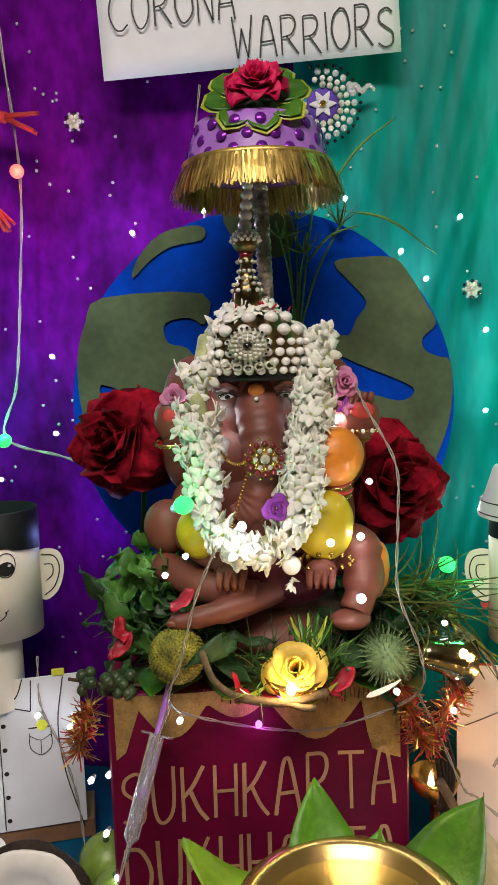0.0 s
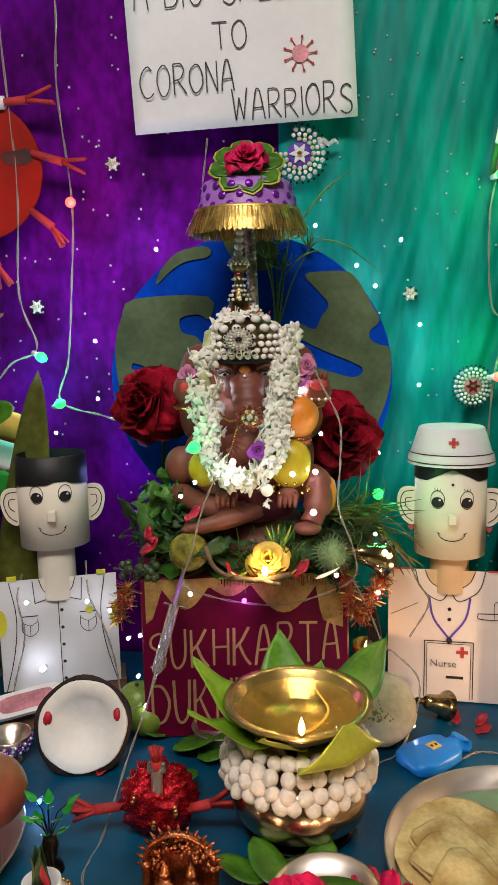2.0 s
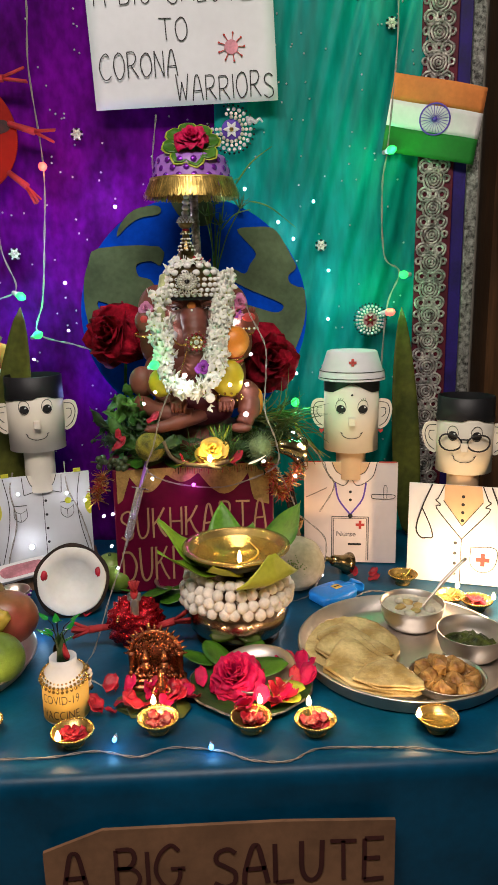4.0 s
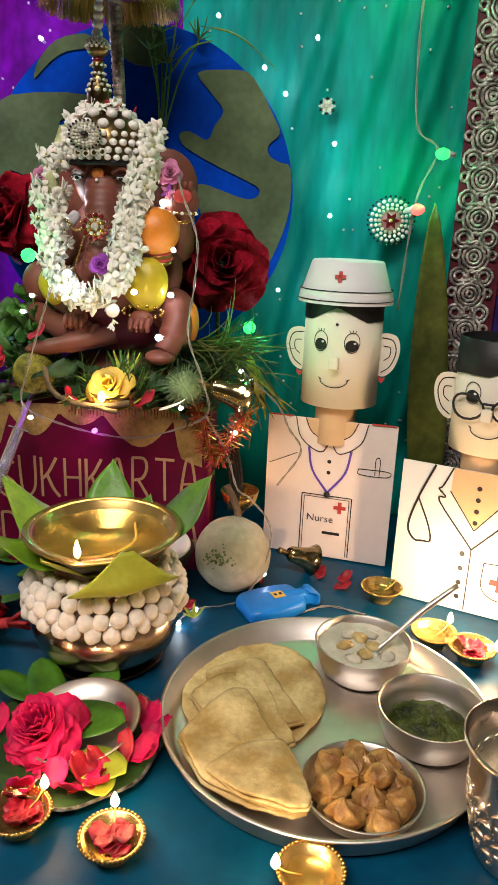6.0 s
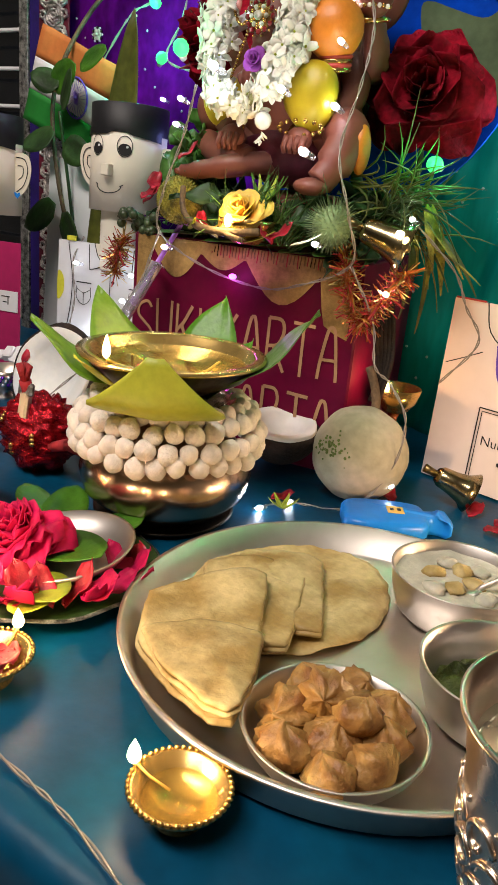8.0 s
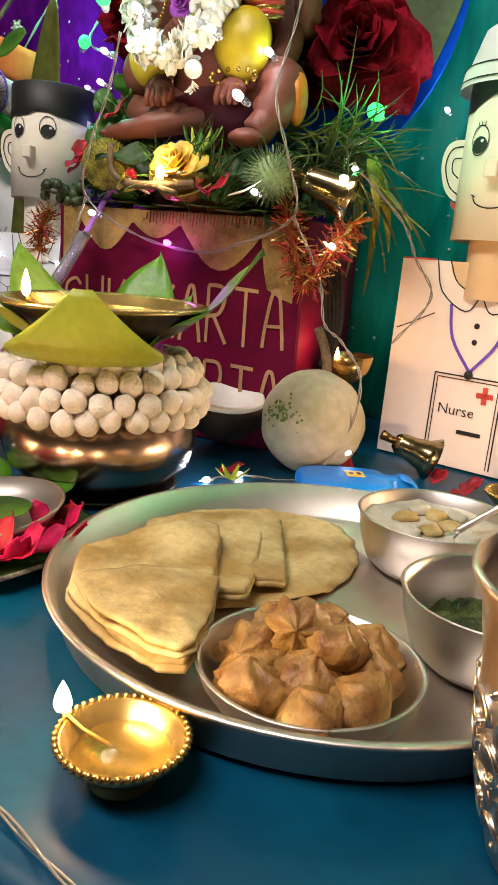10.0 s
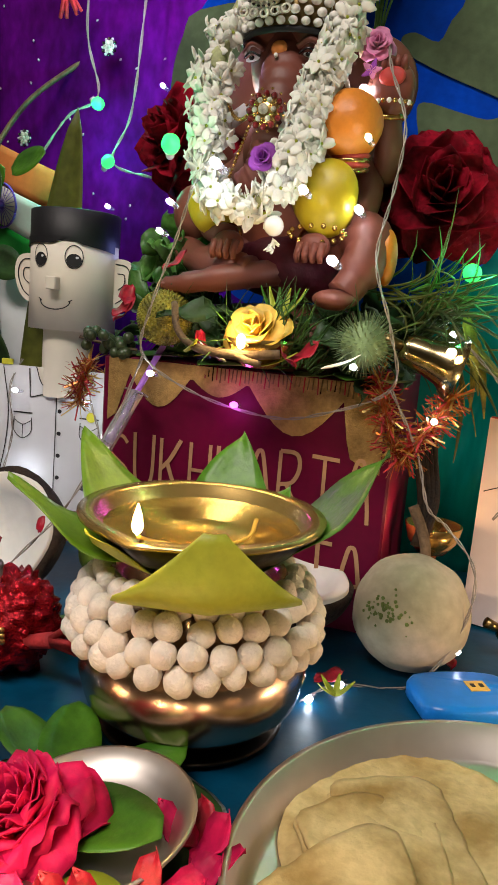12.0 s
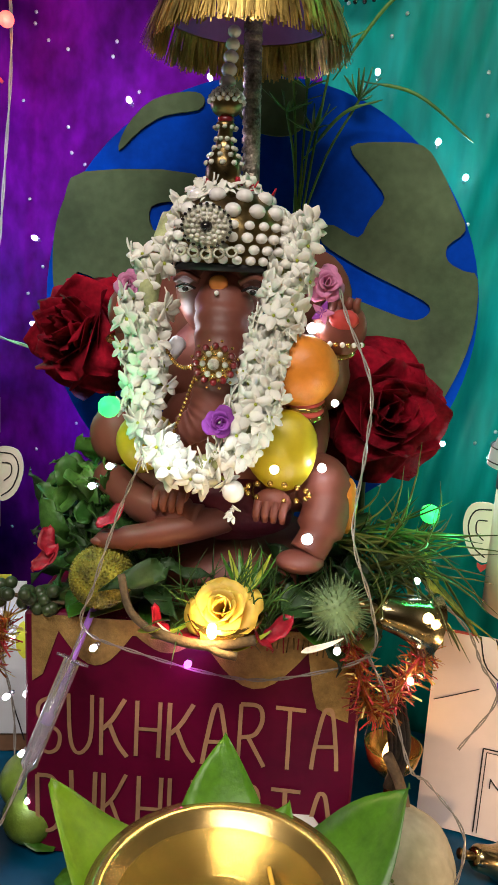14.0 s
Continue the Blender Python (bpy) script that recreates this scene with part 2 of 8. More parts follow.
class Shape:
    """Gathers pieces of geometry, with materials, into one mesh."""

    def __init__(self):
        self.v, self.f, self.m, self.s, self.mats = [], [], [], [], []

    def add(self, verts, faces, mat, M=None, smooth=True):
        if mat not in self.mats:
            self.mats.append(mat)
        k, base = self.mats.index(mat), len(self.v)
        self.v += [tuple(M @ Vector(p)) for p in verts] if M is not None else [tuple(p) for p in verts]
        self.f += [tuple(i + base for i in face) for face in faces]
        self.m += [k] * len(faces)
        self.s += [smooth] * len(faces)
        return self

    def lathe(self, profile, mat, M=None, seg=32, closed=False, wob=None):
        verts, faces, n = [], [], len(profile)
        for i in range(seg):
            a = 2 * math.pi * i / seg
            k = wob(a) if wob else 1
            verts += [(r * k * math.cos(a), r * k * math.sin(a), z) for r, z in profile]
        for i in range(seg):
            j = (i + 1) % seg
            for p in range(n - 1 + closed):
                q = (p + 1) % n
                faces.append((i * n + p, j * n + p, j * n + q, i * n + q))
        return self.add(verts, faces, mat, M)

    def tube(self, pts, r, mat, M=None, seg=6, caps=True):
        pts = [Vector(p) for p in pts]
        radii = r if isinstance(r, (list, tuple)) else [r] * len(pts)
        verts, faces, side = [], [], None
        for i, p in enumerate(pts):
            d = (pts[min(i + 1, len(pts) - 1)] - pts[max(i - 1, 0)]).normalized()
            if side is None:
                side = d.orthogonal().normalized()
            side = (side - d * side.dot(d))
            side = side.normalized() if side.length > 1e-6 else d.orthogonal().normalized()
            up = d.cross(side)
            verts += [tuple(p + radii[i] * (math.cos(2 * math.pi * k / seg) * side + math.sin(2 * math.pi * k / seg) * up)) for k in range(seg)]
        for i in range(len(pts) - 1):
            for k in range(seg):
                q = (k + 1) % seg
                faces.append((i * seg + k, i * seg + q, (i + 1) * seg + q, (i + 1) * seg + k))
        if caps:
            faces += [tuple(range(seg))[::-1], tuple((len(pts) - 1) * seg + k for k in range(seg))]
        return self.add(verts, faces, mat, M)

    def box(self, sx, sy, sz, mat, M=None, bevel=0.001):
        """A box centred at the origin with chamfered edges."""
        verts, idx, faces = [], {}, []
        for a in (-1, 1):
            for b in (-1, 1):
                for c in (-1, 1):
                    for axis in range(3):
                        h = [sx / 2 - bevel, sy / 2 - bevel, sz / 2 - bevel]
                        h[axis] += bevel
                        idx[(a, b, c, axis)] = len(verts)
                        verts.append((a * h[0], b * h[1], c * h[2]))
        g = lambda a, b, c, x: idx[(a, b, c, x)]
        for s in (-1, 1):
            o = [(1, 1), (-1, 1), (-1, -1), (1, -1)]
            faces.append(tuple(g(s, p, q, 0) for p, q in o))
            faces.append(tuple(g(p, s, q, 1) for p, q in o))
            faces.append(tuple(g(p, q, s, 2) for p, q in o))
            for t in (-1, 1):
                faces.append((g(s, t, 1, 0), g(s, t, -1, 0), g(s, t, -1, 1), g(s, t, 1, 1)))
                faces.append((g(s, 1, t, 0), g(s, -1, t, 0), g(s, -1, t, 2), g(s, 1, t, 2)))
                faces.append((g(1, s, t, 1), g(-1, s, t, 1), g(-1, s, t, 2), g(1, s, t, 2)))
                for w in (-1, 1):
                    faces.append((g(s, t, w, 0), g(s, t, w, 1), g(s, t, w, 2)))
        return self.add(verts, faces, mat, M, smooth=False)

    def ball(self, r, mat, M=None, u=14, v=9, lump=0.0, freq=40.0, squash=(1, 1, 1)):
        verts, faces = [], []
        for j in range(v + 1):
            th = math.pi * j / v
            for i in range(u):
                a = 2 * math.pi * i / u
                p = Vector((math.sin(th) * math.cos(a), math.sin(th) * math.sin(a), math.cos(th)))
                k = r
                if lump:
                    off = M.translation * 7 if M is not None else Vector()
                    k = r * (1 + lump * noise.noise(p * r * freq + off))
                verts.append((p.x * k * squash[0], p.y * k * squash[1], p.z * k * squash[2]))
        for j in range(v):
            for i in range(u):
                q = (i + 1) % u
                faces.append((j * u + i, (j + 1) * u + i, (j + 1) * u + q, j * u + q))
        return self.add(verts, faces, mat, M)

    def plate(self, outline, thick, mat, M=None, smooth=False):
        """A flat outline in x, y with a thickness along z."""
        n = len(outline)
        verts = [(x, y, 0) for x, y in outline] + [(x, y, thick) for x, y in outline]
        faces = [tuple(range(n))[::-1], tuple(range(n, 2 * n))] + [(i, (i + 1) % n, n + (i + 1) % n, n + i) for i in range(n)]
        return self.add(verts, faces, mat, M, smooth)

    def sheet(self, fn, nu, nv, mat, M=None, thick=0.0):
        """A curved sheet: fn(u, v), u and v from 0 to 1, gives the place."""
        grid = [[Vector(fn(i / nu, j / nv)) for j in range(nv + 1)] for i in range(nu + 1)]
        w, verts, faces = nv + 1, [tuple(p) for row in grid for p in row], []
        for i in range(nu):
            for j in range(nv):
                faces.append((i * w + j, (i + 1) * w + j, (i + 1) * w + j + 1, i * w + j + 1))
        if thick:
            n = len(verts)
            lower = []
            for i in range(nu + 1):
                for j in range(nv + 1):
                    du = grid[min(i + 1, nu)][j] - grid[max(i - 1, 0)][j]
                    dv = grid[i][min(j + 1, nv)] - grid[i][max(j - 1, 0)]
                    nn = du.cross(dv)
                    nn = nn.normalized() if nn.length > 1e-12 else Vector((0, 0, 1))
                    lower.append(tuple(grid[i][j] - thick * nn))
            faces += [tuple(n + k for k in f[::-1]) for f in faces]
            rim = [i * w for i in range(nu + 1)] + [nu * w + j for j in range(1, w)] + [i * w + nv for i in range(nu - 1, -1, -1)] + [j for j in range(nv - 1, 0, -1)]
            faces += [(rim[k], n + rim[k], n + rim[(k + 1) % len(rim)], rim[(k + 1) % len(rim)]) for k in range(len(rim))]
            verts += lower
        return self.add(verts, faces, mat, M)

    def done(self, name, parent=None, label="", M=None, category="", group="", kind=""):
        me = bpy.data.meshes.new(name)
        me.from_pydata(self.v, [], self.f)
        for mat in self.mats:
            me.materials.append(mat)
        me.polygons.foreach_set("material_index", self.m)
        me.polygons.foreach_set("use_smooth", self.s)
        me.update()
        ob = new(name, me)
        if M is not None:
            ob.matrix_basis = M
        if parent is not None:
            ob.parent = parent
        return tagged(ob, label, category, group, kind)


def thing(name, label, category, M=None, group="", kind=""):
    ob = new(name)
    ob.empty_display_size = 0.01
    if M is not None:
        ob.matrix_basis = M
    return tagged(ob, label, category, group, kind)


def at(x=0, y=0, z=0, rx=0, ry=0, rz=0, s=1):
    return pose(x, y, z, rx, ry, rz) @ Matrix.Diagonal((s, s, s, 1))


def facing(x, y, z, rz=0, lean=0, spin=0):
    """Lays a flat outline (x right, y up) upright, its face towards -y."""
    return pose(x, y, z, 0, 0, rz) @ pose(0, 0, 0, 90 + lean, 0, 0) @ pose(0, 0, 0, 0, 0, spin)


def ring(n, r, cx=0, cy=0, ry=None):
    return [(cx + r * math.cos(2 * math.pi * i / n), cy + (ry or r) * math.sin(2 * math.pi * i / n)) for i in range(n)]


def smooth_line(pts, per=6):
    """Points on a smooth curve through the given ones."""
    p = [Vector(q) for q in pts]
    p = [2 * p[0] - p[1]] + p + [2 * p[-1] - p[-2]]
    out = []
    for i in range(1, len(p) - 2):
        for k in range(per):
            t = k / per
            out.append(0.5 * (2 * p[i] + (p[i + 1] - p[i - 1]) * t + (2 * p[i - 1] - 5 * p[i] + 4 * p[i + 1] - p[i + 2]) * t * t
                              + (3 * p[i] - p[i - 1] - 3 * p[i + 1] + p[i + 2]) * t ** 3))
    return out + [p[-2]]


def blob(pts, per=5):
    """A closed smooth outline through a few corners."""
    p = [Vector((x, y, 0)) for x, y in pts]
    n, out = len(p), []
    for i in range(n):
        a, b, c, d = p[i - 1], p[i], p[(i + 1) % n], p[(i + 2) % n]
        for k in range(per):
            t = k / per
            q = 0.5 * (2 * b + (c - a) * t + (2 * a - 5 * b + 4 * c - d) * t * t + (3 * b - a - 3 * c + d) * t ** 3)
            out.append((q.x, q.y))
    return out


def lettering(text, size, thin=-0.006, extrude=0.0004, spacing=1.0):
    """Verts and faces of a line of writing in the built-in font, in x, y, its left end at the origin."""
    c = bpy.data.curves.new("writing", "FONT")
    c.body, c.size, c.offset, c.extrude, c.space_character, c.resolution_u = text, size, thin * size, extrude, spacing, 3
    ob = new("writing", c)
    me = bpy.data.meshes.new_from_object(ob.evaluated_get(bpy.context.evaluated_depsgraph_get()))
    verts, faces = [tuple(v.co) for v in me.vertices], [tuple(p.vertices) for p in me.polygons]
    bpy.data.objects.remove(ob)
    bpy.data.curves.remove(c)
    bpy.data.meshes.remove(me)
    return verts, faces


def stroke(s, pts, width, mat, M, lift=0.0006, per=4):
    """A drawn line: a low ribbon along points in x, y."""
    line = smooth_line([(x, y, lift) for x, y in pts], per) if len(pts) > 2 else [Vector((x, y, lift)) for x, y in pts]
    verts, faces = [], []
    for i, p in enumerate(line):
        d = (line[min(i + 1, len(line) - 1)] - line[max(i - 1, 0)]).normalized()
        n = Vector((-d.y, d.x, 0)) * width / 2
        verts += [tuple(p + n), tuple(p - n)]
    for i in range(len(line) - 1):
        faces.append((2 * i, 2 * i + 1, 2 * i + 3, 2 * i + 2))
    return s.add(verts, faces, mat, M)

PEN = {
    "A": ((0, 0, 0.05, 0.35, 0.2, 0.9, 0.3, 1, 0.4, 0.9, 0.55, 0.3, 0.6, 0), (0.06, 0.38, 0.55, 0.4)),
    "B": ((0, 0, 0, 1), (0, 1, 0.35, 1, 0.45, 0.78, 0.3, 0.56, 0.02, 0.54), (0.02, 0.54, 0.4, 0.52, 0.56, 0.28, 0.4, 0.03, 0, 0)),
    "C": ((0.62, 0.86, 0.4, 1, 0.12, 0.8, 0, 0.42, 0.16, 0.06, 0.42, 0, 0.64, 0.14),),
    "D": ((0.02, 0, 0, 1), (0, 1, 0.4, 0.95, 0.62, 0.55, 0.42, 0.1, 0, 0)),
    "E": ((0, 0, 0, 1), (0, 1, 0.5, 1), (0, 0.52, 0.42, 0.52), (0, 0, 0.52, 0.02)),
    "G": ((0.6, 0.86, 0.38, 1, 0.1, 0.78, 0, 0.4, 0.18, 0.05, 0.42, 0.02, 0.58, 0.2, 0.6, 0.44), (0.36, 0.44, 0.72, 0.44)),
    "H": ((0, 0, 0.02, 1), (0.52, 0, 0.54, 1), (0, 0.5, 0.54, 0.5)),
    "I": ((0.02, 0, 0, 1),),
    "K": ((0, 0, 0.02, 1), (0.54, 1, 0.26, 0.64, 0.02, 0.46), (0.2, 0.56, 0.4, 0.22, 0.6, 0)),
    "L": ((0, 1, 0.01, 0), (0.01, 0, 0.46, 0.02)),
    "N": ((0, 0, 0.02, 1), (0.02, 1, 0.52, 0.02), (0.52, 0.02, 0.54, 1)),
    "O": ((0.32, 1, 0.08, 0.82, 0, 0.45, 0.14, 0.06, 0.36, 0, 0.6, 0.25, 0.62, 0.65, 0.48, 0.94, 0.3, 1),),
    "R": ((0, 0, 0.02, 1), (0.02, 1, 0.4, 0.98, 0.52, 0.76, 0.36, 0.52, 0.04, 0.46), (0.2, 0.47, 0.6, 0)),
    "S": ((0.54, 0.88, 0.36, 1, 0.1, 0.9, 0.06, 0.68, 0.3, 0.52, 0.52, 0.36, 0.5, 0.1, 0.26, 0, 0, 0.12),),
    "T": ((0, 1, 0.66, 0.98), (0.33, 1, 0.34, 0)),
    "U": ((0, 1, 0.02, 0.3, 0.16, 0.03, 0.36, 0.04, 0.5, 0.3, 0.54, 1),),
    "W": ((0, 1, 0.16, 0), (0.16, 0, 0.34, 0.7), (0.34, 0.7, 0.52, 0), (0.52, 0, 0.74, 1)),
}


def handwriting(s, text, x, y, wide, high, pen, mat, M, lift=0.0006, seed=1, slope=0.0):
    """Capitals drawn by hand with a marker, from x on the baseline y, over the given width."""
    rr = random.Random(seed)
    span = lambda c: 0.34 if c == " " else max(v for q in PEN[c] for v in q[::2])
    unit = wide / (sum(span(c) for c in text) + 0.2 * (len(text) - 1))
    at_x = x
    for c in text:
        if c != " ":
            k, dy = high * rr.uniform(0.93, 1.05), high * rr.uniform(-0.04, 0.04) + slope * (at_x - x)
            for q in PEN[c]:
                pts = [(at_x + q[i] * unit + rr.uniform(-0.01, 0.01) * high, y + dy + q[i + 1] * k) for i in range(0, len(q), 2)]
                stroke(s, pts, pen * rr.uniform(0.88, 1.1), mat, M, lift, 5)
        at_x += (span(c) + 0.2) * unit
    return s


# ---- the room ----
TOP = 0.75
Shape().box(4.6, 5.0, 0.1, TILE, at(0.1, -0.9, -0.05), 0.002).done("floor", kind="structure", label="beige tiled floor of the room", category="floor")
Shape().box(4.8, 5.2, 0.1, PLASTER, at(0.1, -0.9, 2.5), 0.002).done("ceiling", kind="structure", label="cream plaster ceiling", category="ceiling")
Shape().box(4.6, 0.1, 2.45, PLASTER, at(0.1, -3.45, 1.225)).done("wall_south", kind="structure", label="cream plaster wall", category="wall")
Shape().box(0.1, 5.0, 2.45, PLASTER, at(2.45, -0.9, 1.225)).done("wall_east", kind="structure", label="cream plaster wall", category="wall")
Shape().box(0.1, 5.0, 2.45, PLASTER, at(-2.25, -0.9, 1.225)).done("wall_west", kind="structure", label="cream plaster wall", category="wall")
wn = Shape()
wn.box(1.09, 0.12, 2.45, PLASTER, at(0.065, 1.14, 1.225))
wn.box(0.64, 0.12, 0.75, PLASTER, at(-0.8, 1.14, 0.375))
wn.box(0.64, 0.12, 0.55, PLASTER, at(-0.8, 1.14, 2.175))
wn.box(1.08, 0.12, 2.45, PLASTER, at(-1.66, 1.14, 1.225))
wn.box(1.78, 0.12, 2.45, PLASTER, at(1.51, 1.14, 1.225))
wn.done("wall_north", kind="structure", label="cream plaster wall behind the drapes", category="wall")
win = thing("window_1", "dark night window with a white horizontal bar grille", "window", kind="structure")
Shape().box(0.64, 0.006, 1.15, DARKGLASS, at(-0.8, 1.16, 1.325)).done("pane", win)
for z in (0.76, 1.89):
    Shape().box(0.64, 0.05, 0.03, WHITEPLASTIC, at(-0.8, 1.11, z)).done("window_frame", win)
for x in (-1.105, -0.495):
    Shape().box(0.03, 0.05, 1.1, WHITEPLASTIC, at(x, 1.11, 1.325)).done("window_frame", win)
gb = Shape().tube([(-1.09, 0, 0), (-0.51, 0, 0)], 0.0035, WHITEPLASTIC)
for i in range(18):
    if i == 0:
        bar = gb.done("grille_bar", win, M=at(0, 1.085, 0.8))
    else:
        o = bar.copy()
        scene.collection.objects.link(o)
        o.parent, o.matrix_basis = win, at(0, 1.085, 0.8 + i * 0.06)
door = thing("door_1", "brown varnished wooden door frame beside the drapes", "door", kind="structure")
Shape().box(0.055, 0.09, 2.1, WOODDARK, at(0.655, 1.03, 1.05), 0.006).done("door_frame", door)
Shape().box(0.025, 0.05, 2.1, WOODDARK, at(0.697, 1.05, 1.05), 0.008).done("moulding", door)
Shape().box(0.75, 0.035, 2.05, WOODDARK, at(1.09, 1.055, 1.025), 0.004).done("door_leaf", door)
Shape().box(0.02, 0.03, 2.0, WOODDARK, at(0.79, 1.035, 1.02), 0.006).done("moulding", door)
lf = Shape().box(1.25, 0.06, 0.05, WHITEPLASTIC, at(0, 0, 0), 0.006)
lamp = thing("ceiling_light", "long white tube light fixed under the ceiling", "lamp", at(0.0, -0.4, 2.38))
lf.done("housing", lamp, M=at(0, 0, 0.045))
Shape().tube([(-0.6, 0, 0), (0.6, 0, 0)], 0.014, TUBE, seg=12).done("tube", lamp)

# ---- table and its cloth ----
tab = thing("table", "wooden table hidden under a teal cloth", "table", at(0.1, 0.67, 0))
Shape().box(1.5, 0.68, 0.03, WOODDARK, at(0, 0, TOP - 0.02), 0.003).done("tabletop", tab)
for x in (-0.7, 0.7):
    for y in (-0.29, 0.29):
        Shape().box(0.05, 0.05, TOP - 0.035, WOODDARK, at(x, y, (TOP - 0.035) / 2), 0.003).done("leg", tab)


def cloth_point(u, v):
    x = -0.68 + 1.56 * u
    s = v * 1.38
    if s < 0.7:
        y, z = 1.01 - s, TOP + 0.0008 * noise.noise(Vector((x * 7, s * 7, 0)))
    else:
        q = s - 0.7
        a = min(q / 0.02, math.pi / 2)
        y, z = 0.31 - 0.013 * math.sin(a), TOP - 0.013 * (1 - math.cos(a))
        q = max(0, q - 0.0314)
        y -= (0.006 * math.sin(x * 17) + 0.012 * noise.noise(Vector((x * 4, 3, q)))) * min(1, q * 4)
        z -= q
    return x, y, z


tc = Shape().sheet(cloth_point, 70, 110, CLOTH, thick=0.001)
tc.done("tablecloth", label="deep teal satin tablecloth hanging over the table front", category="tablecloth")

# ---- drapes behind the altar ----
BACK = 0.975


def purple_point(u, v):
    x, z = -0.425 + 0.585 * u, 0.74 + 1.22 * v
    fold = 0.004 * math.sin(x * 26 + 2.5 * noise.noise(Vector((x * 3, z * 2, 1)))) + 0.006 * noise.noise(Vector((x * 5, z * 1.5, 4)))
    return x, BACK + 0.012 + fold, z


def teal_point(u, v):
    z = 0.74 + 1.22 * v
    left = 0.135 + 0.012 * noise.noise(Vector((0, z * 4, 9)))
    x = left + (0.49 - left) * u
    k = 0.45 + 0.55 * u
    slant = x - 0.24 * (z - 1.2)
    fold = k * (0.018 * noise.noise(Vector((slant * 22, z * 1.6, 2))) + 0.008 * noise.noise(Vector((slant * 60, z * 3, 5))) + 0.002 * math.sin(slant * 150 + 4 * noise.noise(Vector((x * 6, z * 4, 7)))))
    return x, BACK + 0.002 + fold, z


Shape().sheet(purple_point, 90, 60, PURPLE, thick=0.001).done("purple_drape", label="deep purple velvet drape with sequins on the wall", category="drape")
Shape().sheet(teal_point, 110, 60, TEAL, thick=0.001).done("teal_drape", label="teal green satin drape in slanting folds with sequins", category="drape")


def border(x, side):
    """A lace border of ribbons and rings."""
    b = thing("lace_border", "wine red border with silver lace, indigo and silver ribbons", "border", at(x, BACK, 0))
    Shape().box(0.062, 0.004, 1.25, REDRIBBON, at(side * 0.03, -0.008, 1.34)).done("ribbon", b, "wine red ribbon")
    Shape().box(0.022, 0.004, 1.25, BLUERIBBON, at(side * 0.073, -0.006, 1.34)).done("ribbon", b, "indigo ribbon")
    Shape().box(0.02, 0.005, 1.25, SILVERRIBBON, at(side * 0.095, -0.008, 1.34)).done("ribbon", b, "silver ribbon")
    lace = Shape()
    for i in range(26):
        z = 0.75 + i * 0.046
        for r, ox, oz in ((0.019, 0, 0), (0.0135, 0, 0), (0.0085, 0, 0), (0.0035, 0, 0), (0.011, -0.015, 0.022), (0.011, 0.015, 0.022), (0.006, -0.015, 0.022), (0.006, 0.015, 0.022), (0.007, 0, 0.023), (0.005, -0.022, 0.002), (0.005, 0.022, 0.002)):
            lace.tube([(side * 0.027 + ox + r * math.cos(a * 0.5236), -0.012 - 0.002 * math.sin(a * 2.1), z + oz + r * math.sin(a * 0.5236)) for a in range(13)], 0.0022, LACE, seg=5, caps=False)
    lace.done("lace", b, "silver looped lace", kind="stuff")
    return b


border(0.482, 1)
border(-0.393, -1)

seq = Shape()
rnd = random.Random(4)
for i in range(420):
    x, z = rnd.uniform(-0.4, 0.47), rnd.uniform(0.8, 1.93)
    y = (purple_point((x + 0.425) / 0.585, (z - 0.74) / 1.22)[1] if x < 0.13 else teal_point((x - 0.135) / 0.355, (z - 0.74) / 1.22)[1])
    seq.lathe([(0, -0.0006), (0.0019, 0), (0, 0.0008)], SEQUIN, at(x, y - 0.0018, z, 90 + rnd.uniform(-25, 25), rnd.uniform(-25, 25)), seg=6)
seq.done("sequins", label="tiny silver sequins scattered over the drapes", category="sequins", kind="stuff")

# ---- cut-outs on the drape ----
globe = thing("globe_cutout", "round blue earth cut-out with olive green continents", "cutout", facing(0.093, 0.912, 1.178))
Shape().plate(ring(72, 0.19), 0.004, BLUECARD).done("disc", globe)
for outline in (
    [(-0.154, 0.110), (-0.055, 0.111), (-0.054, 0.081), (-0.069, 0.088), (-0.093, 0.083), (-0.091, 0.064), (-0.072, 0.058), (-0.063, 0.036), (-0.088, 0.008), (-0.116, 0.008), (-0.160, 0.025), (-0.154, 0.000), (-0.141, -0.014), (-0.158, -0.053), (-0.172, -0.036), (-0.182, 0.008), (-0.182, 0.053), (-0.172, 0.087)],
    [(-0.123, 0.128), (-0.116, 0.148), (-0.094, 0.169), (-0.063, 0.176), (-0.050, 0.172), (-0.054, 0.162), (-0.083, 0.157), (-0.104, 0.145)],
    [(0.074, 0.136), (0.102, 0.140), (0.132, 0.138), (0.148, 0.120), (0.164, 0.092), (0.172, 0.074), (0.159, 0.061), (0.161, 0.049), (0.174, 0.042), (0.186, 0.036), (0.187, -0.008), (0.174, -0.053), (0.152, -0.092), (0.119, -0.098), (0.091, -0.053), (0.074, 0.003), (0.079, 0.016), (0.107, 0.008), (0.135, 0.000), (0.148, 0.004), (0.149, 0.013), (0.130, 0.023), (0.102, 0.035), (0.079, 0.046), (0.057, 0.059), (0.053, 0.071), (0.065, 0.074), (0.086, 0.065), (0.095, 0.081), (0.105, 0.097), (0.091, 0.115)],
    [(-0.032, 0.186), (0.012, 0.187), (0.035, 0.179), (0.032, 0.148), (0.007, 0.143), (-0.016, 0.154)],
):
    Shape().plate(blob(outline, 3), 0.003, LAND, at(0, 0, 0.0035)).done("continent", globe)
Shape().box(0.03, 0.05, 0.5, CARDBOARD, at(0, -0.17, -0.028) @ pose(0, 0, 0, 90), 0.001).done("prop", globe, "brown cardboard prop behind the disc")

